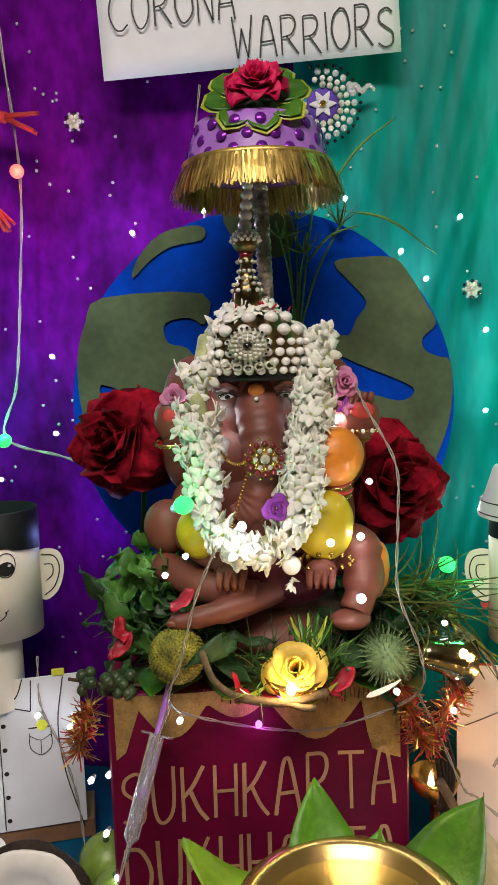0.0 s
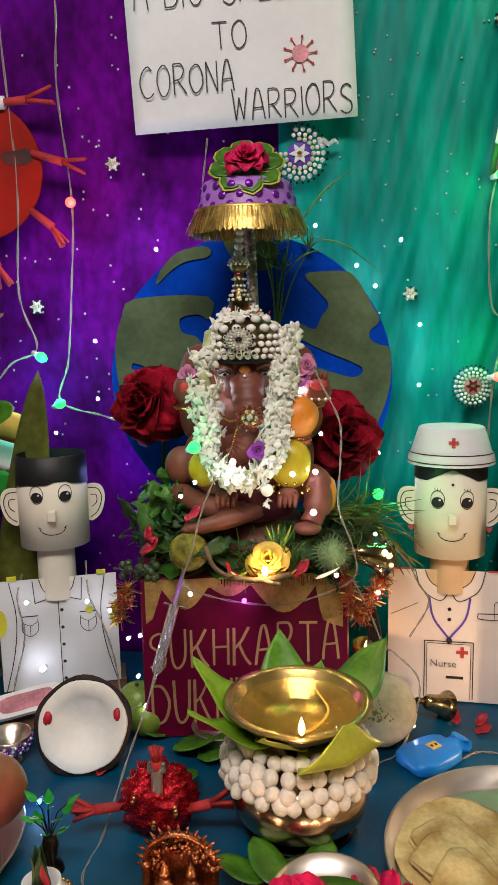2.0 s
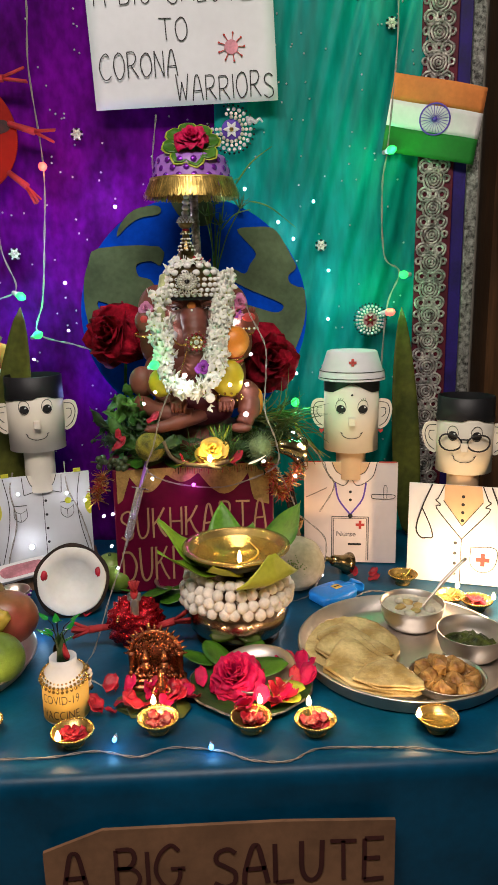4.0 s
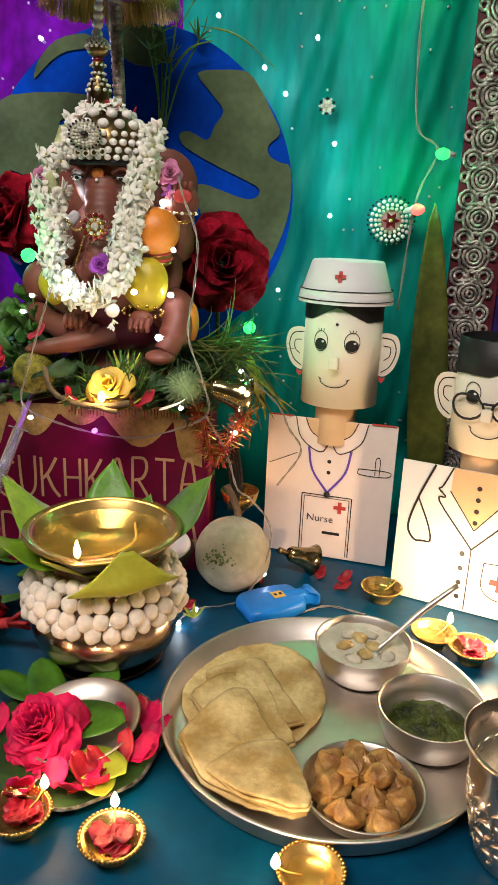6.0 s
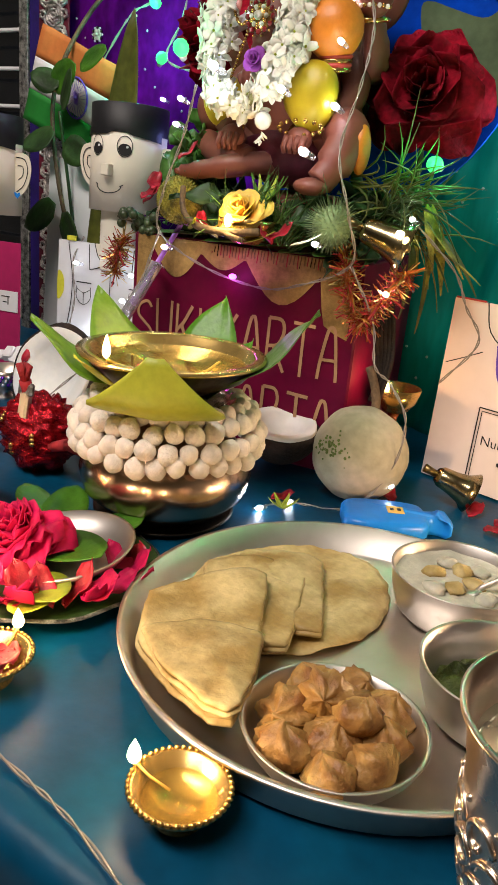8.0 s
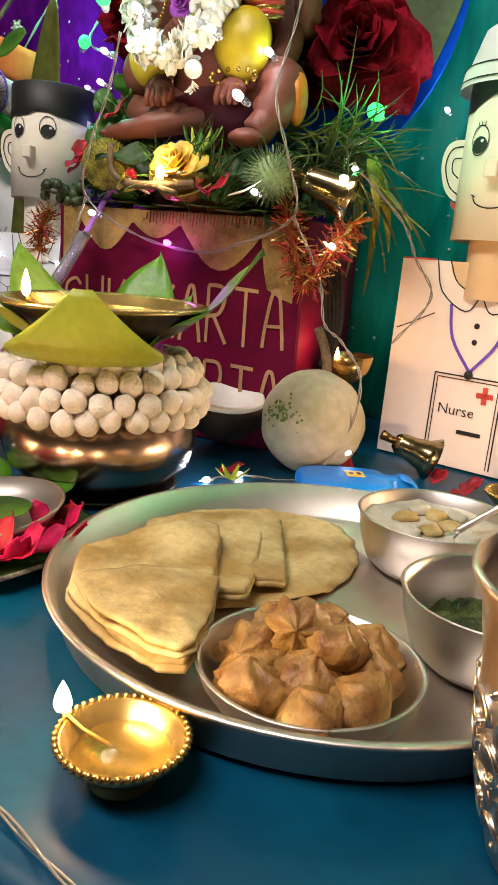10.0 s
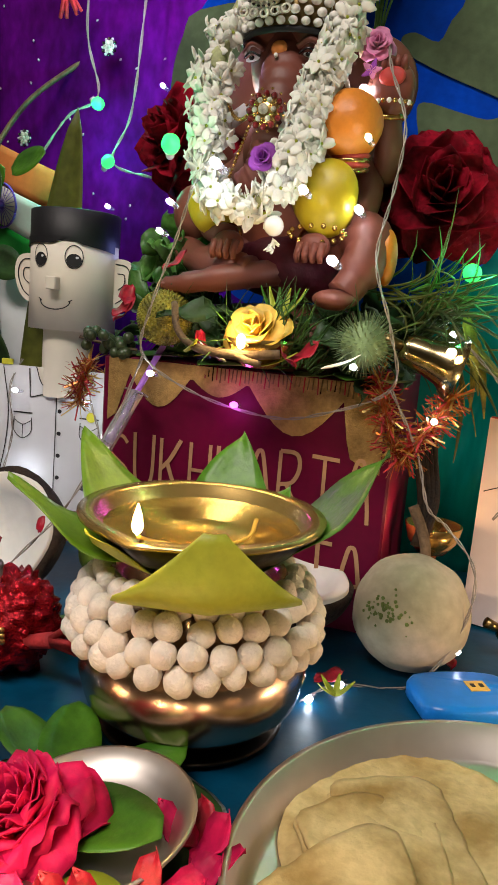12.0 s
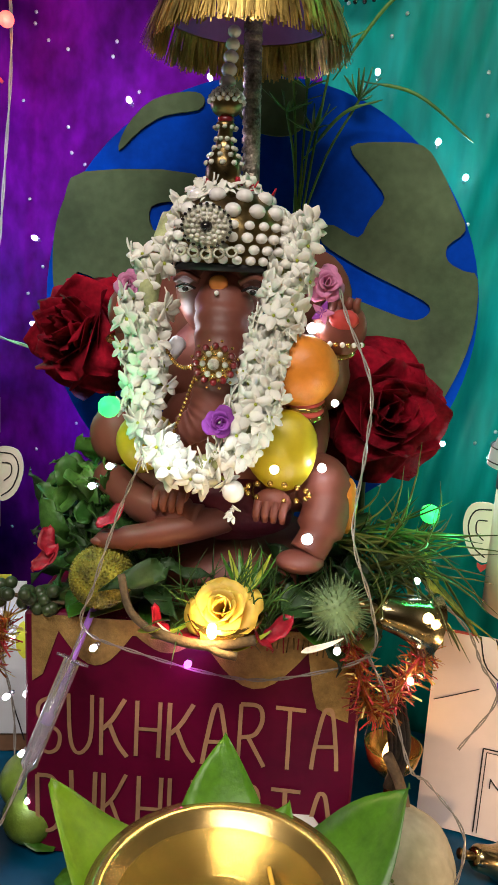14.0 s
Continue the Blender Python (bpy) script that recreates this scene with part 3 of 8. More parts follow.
sign = thing("paper_sign", "white paper sign lettered in black marker", "sign", facing(0.087, 0.948, 1.617, spin=2.6))
Shape().sheet(lambda u, v: ((u - 0.5) * 0.297, (v - 0.5) * 0.21, 0.004 * math.sin(u * 3) * v + 0.003 * (1 - v) * u), 14, 10, PAPER, thick=0.0006).done("sheet", sign)
for n, (text, x, y, wide, high) in enumerate((("A BIG SALUTE", -0.136, 0.046, 0.25, 0.045), ("TO", -0.036, -0.008, 0.044, 0.034), ("CORONA", -0.136, -0.06, 0.124, 0.037), ("WARRIORS", -0.016, -0.099, 0.157, 0.038))):
    handwriting(Shape(), text, x, y, wide, high, 0.0018, INK, at(0, 0, 0.0042), seed=20 + n).done("lettering", sign)
germ = Shape().plate(ring(20, 0.011), 0.0006, PINKINK, at(0.077, -0.022, 0.0045))
for i in range(9):
    a = i * 0.698
    germ.tube([(0.077 + 0.011 * math.cos(a), -0.022 + 0.011 * math.sin(a), 0.005), (0.077 + 0.02 * math.cos(a), -0.022 + 0.02 * math.sin(a), 0.005)], 0.0009, REDINK, seg=4)
    germ.ball(0.0018, REDINK, at(0.077 + 0.021 * math.cos(a), -0.022 + 0.021 * math.sin(a), 0.005), 8, 5)
germ.done("drawing", sign, "small pink drawing of a germ")


def crepe(s, x, y, ang, length, M, mat=REDCREPE, n=5, r=0.006):
    """A rolled paper spike with a frayed end."""
    rr = random.Random(int(ang * 10 + length * 1000))
    dx, dy = math.cos(radians(ang)), math.sin(radians(ang))
    s.tube([(x, y, 0.006), (x + dx * length * 0.6, y + dy * length * 0.6, 0.012)], [r * 0.8, r], mat, M, seg=7)
    for k in range(n):
        b = radians(ang + rr.uniform(-28, 28))
        p = (x + dx * length * 0.55, y + dy * length * 0.55, 0.012)
        q = (p[0] + math.cos(b) * length * 0.5, p[1] + math.sin(b) * length * 0.5, 0.012 + rr.uniform(-0.006, 0.01))
        s.tube([p, q], [r * 0.6, r * 0.35], mat, M, seg=4)


germ_card = thing("virus_cutout", "round red card virus with crepe paper spikes", "cutout", facing(-0.283, 0.958, 1.468))
Shape().plate(ring(48, 0.094), 0.005, REDCARD).done("disc", germ_card)
for x, y, a, b in ((-0.055, 0.055, 0.022, 0.012), (0.062, 0.015, 0.022, 0.012), (0.005, -0.062, 0.02, 0.011), (-0.01, 0.01, 0.02, 0.011), (-0.06, -0.03, 0.016, 0.014)):
    Shape().plate(blob([(x + a * c, y + b * d) for c, d in ((1, 0), (0.6, 0.9), (-0.2, 0.7), (-0.9, 0.6), (-1, -0.3), (-0.3, -0.9), (0.6, -0.7))], 4), 0.0012, DARKRED, at(0, 0, 0.0045)).done("spot", germ_card)
for x, y, a, L in ((0.03, 0.085, 2, 0.085), (0.082, 0.02, -18, 0.075), (0.075, -0.055, -38, 0.065), (0.012, -0.09, -72, 0.07), (-0.085, -0.05, 215, 0.06), (-0.06, 0.075, 130, 0.07)):
    sp = Shape()
    crepe(sp, x, y, a, L, at())
    if a == 2:
        sp.tube([(x, y, 0.008), (x + 0.02, y, 0.009)], 0.0085, PAPER, seg=10)
    sp.done("spike", germ_card)

# ---- plinth under the idol ----
plinth = thing("plinth_box", "maroon card-covered box lettered in gold under the idol", "box", at(0.077, 0.836, TOP, 0, 0, 7))
Shape().box(0.252, 0.17, 0.205, MAROON, at(0, 0, 0.1035), 0.002).done("body", plinth)
for n, (text, z, high) in enumerate((("SUKHKARTA", 0.093, 0.05), ("DUKHHARTA", 0.022, 0.054))):
    handwriting(Shape(), text, -0.117, z, 0.23, high, 0.0033, GOLDINK, facing(0, -0.0856, 0), 0.0008, 31 + n).done("lettering", plinth, "gold hand-drawn letters")
trim = [(0.118, 0.034), (-0.12, 0.034), (-0.12, -0.02), (-0.112, -0.014), (-0.106, 0.004)]
for x0, x1, deep in ((-0.1, -0.045, 0.026), (-0.042, 0.004, 0.012), (0.007, 0.085, 0.034)):
    trim += [(x0 + (x1 - x0) * k / 10, 0.022 - deep * math.sin(math.pi * k / 10) - (0.004 if x0 > 0 else 0) * k / 10) for k in range(11)]
trim += [(0.09, -0.012), (0.094, -0.026), (0.105, -0.032), (0.118, -0.036)]
Shape().plate(trim, 0.0008, GOLDPAPER, facing(0, -0.0855, 0.171)).done("trim", plinth, "scalloped gold foil edging")

# ---- flowers and leaves ----


def leaf(s, M, L, W, mat, curl=0.3, fold=0.25, wave=0.0, nu=9, nv=4, tip=0.6):
    """A leaf along x, its tip at L, rising by curl."""
    def fn(u, v):
        c = 2 * v - 1
        w = W * 0.5 * 1.75 * (max(u, 0) ** 0.45) * (max(1 - u, 0) ** (0.5 + tip)) + 0.0004
        return L * u, c * w, curl * L * u * u + fold * abs(c) * w + wave * L * math.sin(u * 9 + c) * (0.3 + abs(c)) * 0.2
    return s.sheet(fn, nu, nv, mat, M, thick=0.0005)


def rose(parent, M, r, mat, n=22, open_to=75, height=1.0, seed=1, w=1.0, nu=4, nv=5, ruffle=0.04, point=0.0):
    """Cupped petals wound round a centre, the outer ones opened; each is a part of its own."""
    rr = random.Random(seed)
    for k in range(n):
        q = k / (n - 1)
        a, th = radians(137.5 * k + rr.uniform(-14, 14)), radians(6 + (open_to - 6) * q ** 1.2 + rr.uniform(-6, 6))
        h, wide = r * (0.62 + 0.38 * q) * height * rr.uniform(0.92, 1.08), w * r * (0.45 + 0.85 * q) * rr.uniform(0.9, 1.1)
        rad, base, wav = r * (0.05 + 0.1 * q), r * 0.32 * (1 - q), rr.uniform(0, 6)

        def fn(u, v, a=a, th=th, h=h, wide=wide, rad=rad, base=base, wav=wav, q=q):
            bend = th + 0.9 * q * max(0, u - 0.55)
            out = rad + h * u * math.sin(bend)
            up = base + h * u * math.cos(bend) + ruffle * r * (math.sin(5 * v + wav) + 0.6 * math.sin(13 * v + 2 * wav)) * u - point * r * u ** 4 * (1 - abs(2 * v - 1)) * q
            lat = wide * (v - 0.5) * (0.35 + 0.65 * math.sin(math.pi * min(1, 0.12 + u * 0.72))) * (1 - point * u ** 3)
            cup = out - 1.5 * (1 - 0.5 * q) * lat * lat / max(r, 1e-6)
            return cup * math.cos(a) - lat * math.sin(a), cup * math.sin(a) + lat * math.cos(a), up
        Shape().sheet(fn, nu, nv, mat, M, thick=0.0004).done("petal", parent)


def blades(s, M, n, length, mat, spread=1.0, r=0.0006, seed=1, droop=0.5, base=0.01):
    """A tuft of grass, growing along z."""
    rr = random.Random(seed)
    for k in range(n):
        a, t, L = rr.uniform(0, 6.283), rr.uniform(0.1, 1) * spread, length * rr.uniform(0.5, 1.15)
        bx, by = rr.uniform(-base, base), rr.uniform(-base, base)
        pts = []
        for i in range(6):
            u = i / 5
            th = t * (0.5 + droop * u * 1.2)
            pts.append((bx + L * u * math.sin(th) * math.cos(a), by + L * u * math.sin(th) * math.sin(a), L * u * math.cos(th)))
        s.tube(pts, [r, r * 1.3, r * 1.2, r, r * 0.7, r * 0.2], mat, M, seg=3, caps=False)
    return s


# ---- the idol ----
idol = Shape()
I = lambda x, y, z, rx=0, ry=0, rz=0: at(x, y, z, rx, ry, rz)
idol.lathe([(0, 0.0), (0.075, 0.0), (0.08, 0.012), (0.074, 0.035), (0.06, 0.05), (0, 0.055)], CLAY, at(0.095, 0.815, 0.957), 32)
idol.ball(0.058, CLAY, I(0.093, 0.8, 1.075), 24, 16, squash=(1.05, 0.9, 1.1))
idol.ball(0.05, CLAY, I(0.093, 0.805, 1.135), 24, 16, squash=(1.15, 0.8, 0.95))
idol.ball(0.042, CLAY, I(0.087, 0.79, 1.2), 24, 18, squash=(0.95, 0.98, 1.08))
idol.ball(0.017, CLAY, I(0.068, 0.762, 1.214), 14, 10, squash=(1.1, 0.8, 1))
idol.ball(0.017, CLAY, I(0.106, 0.762, 1.214), 14, 10, squash=(1.1, 0.8, 1))
trunk = smooth_line([(0.088, 0.775, 1.205), (0.09, 0.757, 1.18), (0.092, 0.742, 1.15), (0.09, 0.737, 1.125), (0.083, 0.735, 1.107), (0.07, 0.735, 1.098)], 16)
tn = len(trunk)
idol.tube(trunk, [(0.0225 - 0.0115 * i / tn) * (1 + 0.028 * math.sin(i * 1.05)) for i in range(tn)], CLAY, seg=22)
for sx in (-1, 1):
    idol.ball(0.036, CLAY, I(0.088 + sx * 0.055, 0.815, 1.19, 0, 0, sx * 22), 16, 12, squash=(1, 0.18, 1.1))
    idol.tube(smooth_line([(0.088 + sx * 0.028, 0.752, 1.158), (0.088 + sx * 0.034, 0.737, 1.147), (0.088 + sx * 0.037, 0.727, 1.15)], 4), [0.006] * 6 + [0.005, 0.004, 0.002], PAPER, seg=8)
    # upper arms with raised hands
    idol.tube(smooth_line([(0.092 + sx * 0.045, 0.81, 1.14), (0.092 + sx * 0.07, 0.805, 1.12), (0.092 + sx * 0.077, 0.785, 1.145), (0.09 + sx * 0.076, 0.775, 1.168)], 5), [0.013] * 5 + [0.012] * 5 + [0.01] * 6, CLAY, seg=12)
    idol.ball(0.015, CLAY, I(0.09 + sx * 0.076, 0.773, 1.176), 12, 9, squash=(1, 0.7, 1.25))
    idol.ball(0.006, REDINK, I(0.09 + sx * 0.076, 0.7645, 1.179), 10, 7, squash=(1, 0.4, 1.1))
    idol.lathe([(0.0145, -0.002), (0.0165, 0), (0.0145, 0.002)], GOLD, I(0.09 + sx * 0.077, 0.778, 1.156, 12), 16)
# lower arms bent in front of the belly
for pts in ([(0.047, 0.802, 1.13), (0.02, 0.785, 1.098), (0.03, 0.758, 1.07), (0.06, 0.735, 1.06)], [(0.137, 0.802, 1.13), (0.156, 0.785, 1.1), (0.15, 0.757, 1.072), (0.132, 0.735, 1.06)]):
    idol.tube(smooth_line(pts, 5), [0.0135] * 5 + [0.0125] * 5 + [0.0095] * 6, CLAY, seg=12)
    x, y, z = pts[-1]
    idol.lathe([(0.0105, -0.002), (0.0125, 0), (0.0105, 0.002)], GOLD, I(x, y, z, 70), 14)
    idol.ball(0.0115, CLAY, I(x + 0.004, y - 0.006, z - 0.006), 12, 9, squash=(1.15, 0.7, 0.9))
    for k in range(4):
        idol.tube([(x - 0.005 + 0.006 * k, y - 0.011, z - 0.004), (x - 0.006 + 0.006 * k, y - 0.014, z - 0.013), (x - 0.006 + 0.006 * k, y - 0.012, z - 0.018)], [0.0032, 0.003, 0.0022], CLAY, seg=7)
# draped cloth between the knees
idol.ball(0.04, REDRIBBON, I(0.1, 0.772, 1.04), 18, 12, lump=0.12, freq=90, squash=(1.25, 0.9, 0.72))
# one leg folded flat, its foot pointing sideways
idol.ball(0.021, CLAY, I(0.006, 0.778, 1.082), 16, 12, squash=(1.0, 0.9, 1.15))
idol.ball(0.03, CLAY, I(0.052, 0.775, 1.045, 0, -18, 20), 18, 12, squash=(1.3, 1.0, 0.75))
idol.tube(smooth_line([(0.0, 0.775, 1.05), (0.03, 0.752, 1.04), (0.068, 0.737, 1.034), (0.085, 0.733, 1.034)], 5), [0.013] * 6 + [0.015] * 6 + [0.012] * 4, CLAY, seg=12)
idol.tube(smooth_line([(0.105, 0.75, 1.035), (0.08, 0.731, 1.03), (0.05, 0.72, 1.024), (0.03, 0.716, 1.02), (0.014, 0.716, 1.018)], 4), [0.011] * 8 + [0.009] * 4 + [0.007] * 4 + [0.004], CLAY, seg=10)
for k in range(4):
    idol.ball(0.0034, CLAY, I(0.016 + 0.001 * k, 0.711 + 0.004 * k, 1.0185 + 0.001 * k), 8, 6, squash=(1.5, 0.8, 0.9))
# the other leg drawn up, knee raised
idol.tube(smooth_line([(0.12, 0.79, 1.045), (0.145, 0.775, 1.058), (0.165, 0.76, 1.064), (0.172, 0.746, 1.05), (0.168, 0.735, 1.032), (0.162, 0.728, 1.02)], 5), [0.023] * 8 + [0.021] * 6 + [0.017] * 6 + [0.013] * 6, CLAY, seg=16)
idol.ball(0.013, CLAY, I(0.158, 0.722, 1.016), 14, 9, squash=(1.3, 1.1, 0.6))
idol.ball(0.014, ORANGE, I(0.1865, 0.752, 1.05), 12, 9, squash=(0.55, 0.7, 1.5))
# a palm raised at the shoulder, its bangles strung with beads
idol.ball(0.0155, CLAY, I(0.173, 0.768, 1.174), 14, 10, squash=(1.1, 0.65, 1.25))
idol.ball(0.008, REDINK, I(0.174, 0.759, 1.18), 10, 7, squash=(1.3, 0.4, 0.9))
for k in range(4):
    idol.tube([(0.166 + 0.005 * k, 0.765, 1.184), (0.166 + 0.0052 * k, 0.762, 1.191), (0.167 + 0.0052 * k, 0.762, 1.195)], [0.0032, 0.003, 0.002], CLAY, seg=7)
for k in range(12):
    a = math.pi + math.pi * k / 11
    idol.ball(0.002, GOLD if k % 2 else PEARL, I(0.172 + 0.0155 * math.cos(a), 0.768 + 0.012 * math.sin(a), 1.163), 7, 5)
# eyes, brow mark, cloth and sweet
for sx in (-1, 1):
    idol.ball(0.0048, PAPER, I(0.088 + sx * 0.024, 0.749, 1.195, 0, sx * 12, 0), 12, 7, squash=(1.25, 0.6, 0.38))
    idol.tube(smooth_line([(0.088 + sx * 0.016, 0.7452, 1.1955), (0.088 + sx * 0.0235, 0.744, 1.1985), (0.088 + sx * 0.031, 0.748, 1.196)], 4), 0.001, BLACKSTONE, seg=5)
    idol.tube(smooth_line([(0.088 + sx * 0.014, 0.747, 1.201), (0.088 + sx * 0.024, 0.7462, 1.2055), (0.088 + sx * 0.033, 0.752, 1.201)], 4), 0.0022, CLAY, seg=6)
    idol.ball(0.0024, BLACKSTONE, I(0.088 + sx * 0.0235, 0.746, 1.195), 8, 6, squash=(1, 0.4, 0.75))
idol.ball(0.0068, SAFFRON, I(0.088, 0.744, 1.2), 10, 7, squash=(1.0, 0.35, 0.85))
idol.ball(0.0018, PEARL, I(0.088, 0.739, 1.1935), 8, 5)
idol.ball(0.0255, ORANGE, I(0.148, 0.748, 1.144), 20, 14, squash=(1.02, 0.95, 1), lump=0.06)
idol.ball(0.027, LEMON, I(0.139, 0.738, 1.09), 20, 14, squash=(0.95, 0.7, 1.05), lump=0.1)
idol.ball(0.024, LEMON, I(0.04, 0.745, 1.085), 18, 12, squash=(0.9, 0.7, 1.0), lump=0.1)
for k in range(4):
    idol.lathe([(0.0135, -0.002), (0.0155, 0), (0.0135, 0.002)], REDINK if k % 2 else GOLD, I(0.15, 0.752, 1.113 + k * 0.0035, 10), 16)
for k in range(14):
    a = 2 * math.pi * k / 14
    idol.ball(0.0022, GOLD, I(0.139 + 0.022 * math.cos(a), 0.724, 1.063 + 0.006 * math.sin(a)), 6, 4)
idol.done("idol_statue", M=at(0.004, 0.02, 0), label="terracotta seated elephant-headed idol with orange and yellow cloth", category="statue")

# ---- what the idol wears ----
crown = thing("pearl_crown", "pearl and diamante crown with a beaded spire", "crown", at(0.092, 0.797, 1.213) @ Matrix.Diagonal((1, 1, 0.84, 1)))
cap = Shape().lathe([(0.041, 0.0), (0.0425, 0.02), (0.038, 0.04), (0.024, 0.056), (0.01, 0.064), (0, 0.065)], OLDBRASS, seg=28)
cap.lathe([(0.042, -0.006), (0.0445, -0.003), (0.042, 0.0)], BLACKPAPER, seg=28)
cap.done("cap", crown, "old gold cap with a dark lower band")
pearl_mesh = None
for row, (z, r, n, size) in enumerate(((0.003, 0.0445, 30, 0.0042), (0.0115, 0.0455, 28, 0.0046), (0.0205, 0.0455, 28, 0.0048), (0.03, 0.044, 26, 0.0042), (0.0415, 0.0375, 14, 0.0068), (0.0535, 0.0265, 9, 0.0072))):
    for k in range(n):
        a = 2 * math.pi * (k + 0.5 * (row % 2)) / n
        if math.sin(a) > 0.5:
            continue
        M = at(r * math.cos(a), r * math.sin(a), z, s=0.86 * size / 0.005)
        if pearl_mesh is None:
            pearl_mesh = Shape().ball(0.005, PEARL, None, 12, 8).done("pearl", crown, M=M).data
        else:
            o = new("pearl", pearl_mesh)
            o.parent, o.matrix_basis = crown, M
med = Shape().lathe([(0, 0.001), (0.0165, 0.0), (0.0165, 0.003), (0, 0.004)], DIAMANTE, None, 28)
for rr_, n_, q_, m_ in ((0.006, 10, 0.0016, DIAMANTE), (0.0092, 14, 0.0017, PEARL), (0.0125, 18, 0.0018, DIAMANTE), (0.0162, 24, 0.0013, BLACKSTONE)):
    for k in range(n_):
        a = 2 * math.pi * k / n_
        med.ball(q_, m_, at(rr_ * math.cos(a), rr_ * math.sin(a), 0.004), 7, 5)
med.ball(0.0042, BLACKSTONE, at(0, 0, 0.004), 10, 7)
for k in range(5):
    x = (k - 2) * 0.0085
    med.lathe([(0.0026, -0.001), (0.0045, 0), (0.0026, 0.001)], DIAMANTE, at(x, -0.021 + 0.0012 * abs(k - 2), 0.002), 12, closed=True)
med.done("medallion", crown, "round diamante medallion with black stones", M=facing(-0.005, -0.051, 0.027))
sp = Shape().lathe([(0.0, 0.035), (0.013, 0.036), (0.0125, 0.064), (0.0115, 0.07), (0.007, 0.078), (0.005, 0.092), (0.0075, 0.095), (0.005, 0.1), (0, 0.1)], OLDBRASS, seg=18)
for k in range(9):
    for z, r, q in ((0.066, 0.012, 0.0024), (0.072, 0.0105, 0.0023), (0.078, 0.0075, 0.0022), (0.085, 0.0065, 0.002), (0.094, 0.0075, 0.0018)):
        a = 2 * math.pi * k / 9 + z * 200
        sp.ball(q, DIAMANTE, at(r * math.cos(a), r * math.sin(a), z), 6, 4)
sp.ball(0.006, REDSTONE, at(0, 0, 0.1), 12, 8)
sp.ball(0.0115, OLDBRASS, at(0, 0, 0.113), 16, 10)
for j in range(5):
    for k in range(14):
        a, b = 2 * math.pi * (k + 0.5 * (j % 2)) / 14, 0.1 + 0.3 * j
        sp.ball(0.0021, PEARL, at(0.0118 * math.cos(b) * math.cos(a), 0.0118 * math.cos(b) * math.sin(a), 0.113 + 0.0118 * math.sin(b)), 6, 4)
for k in range(5):
    sp.ball(0.006 - 0.0003 * k, PEARL, at(0.0008 * k, 0, 0.129 + k * 0.0095), 10, 7)
sp.done("spire", crown, "beaded silver spire", M=at(-0.006, -0.003, 0.015))
tuft = Shape()
rnd = random.Random(8)
for k in range(26):
    a, r = rnd.uniform(0, 6.28), rnd.uniform(0.008, 0.028)
    leaf(tuft, at(r * math.cos(a), r * math.sin(a), 0.062 - r * 0.3, rnd.uniform(-40, 40), rnd.uniform(-60, 0), rnd.uniform(0, 360)), 0.012, 0.007, REDPETAL if k % 4 else LEMON, nu=4, nv=2)
tuft.done("petals", crown, "red petals at the foot of the spire", kind="stuff")

brooch = thing("trunk_brooch", "round gold brooch with dark red stones on the trunk", "brooch", facing(0.098, 0.736, 1.148, lean=-6))
bs = Shape().lathe([(0, 0.0), (0.012, 0.0), (0.012, 0.002), (0.006, 0.004), (0, 0.005)], GOLD, None, 24)
for k in range(12):
    a = 2 * math.pi * k / 12
    bs.ball(0.0026, REDSTONE, at(0.0128 * math.cos(a), 0.012 * math.sin(a), 0.002), 8, 6)
    bs.ball(0.0022, GOLD if k % 2 else DIAMANTE, at(0.0075 * math.cos(a), 0.0075 * math.sin(a), 0.004), 7, 5)
    bs.ball(0.0012, GOLD, at(0.0158 * math.cos(a + 0.26), 0.0158 * math.sin(a + 0.26), 0.002), 6, 4)
bs.ball(0.004, DIAMANTE, at(0, 0, 0.005), 10, 7)
bs.done("setting", brooch)
ch = Shape()
for k in range(16):
    ch.ball(0.0017, GOLD, at(-0.013 - k * 0.0017, -0.0015 * k + 0.00015 * k * k, -0.001 - k * 0.0007), 6, 4)
    ch.ball(0.0015, GOLD, at(-0.014 - k * 0.0009, -0.01 - 0.0028 * k, -0.003), 6, 4)
ch.done("chain", brooch, "thin gold bead chain")

# jasmine garland: five-petalled flowers strung along a U
garland = thing("jasmine_garland", "thick white jasmine flower garland round the idol's neck", "garland", at(0.004, 0.014, 0))
path = smooth_line([(0.048, 0.77, 1.243), (0.042, 0.745, 1.2), (0.042, 0.733, 1.161), (0.045, 0.728, 1.122), (0.055, 0.722, 1.094), (0.084, 0.713, 1.08), (0.11, 0.72, 1.094), (0.121, 0.727, 1.122), (0.124, 0.735, 1.151), (0.13, 0.745, 1.181), (0.137, 0.765, 1.216), (0.141, 0.782, 1.245)], 8)
GREENBUD = material("pale_green_bud", (0.5, 0.55, 0.25), 0.6, vary=0.2, scale=90, bump=0.3)
Shape().tube(path, 0.0075, GREENBUD, seg=8).done("cord", garland, "packed pale stems and buds")


def jasmine_flower(seed):
    s, rr = Shape(), random.Random(seed)
    for k in range(6):
        a = 60 * k + rr.uniform(-12, 12)
        leaf(s, at(0, 0, 0, 0, 0, a) @ at(0, 0, 0, 0, rr.uniform(-38, -2)), rr.uniform(0.0085, 0.0105), 0.0058, JASMINE, curl=rr.uniform(-0.5, 0.2), fold=0.2, nu=4, nv=2, tip=0.08)
    s.tube([(0, 0, 0), (0, 0, -0.01)], [0.0013, 0.001], LEAFPALE, seg=4)
    s.ball(0.0012, LEAFPALE, at(0, 0, 0.0005), 5, 3)
    return s.done("flower").data


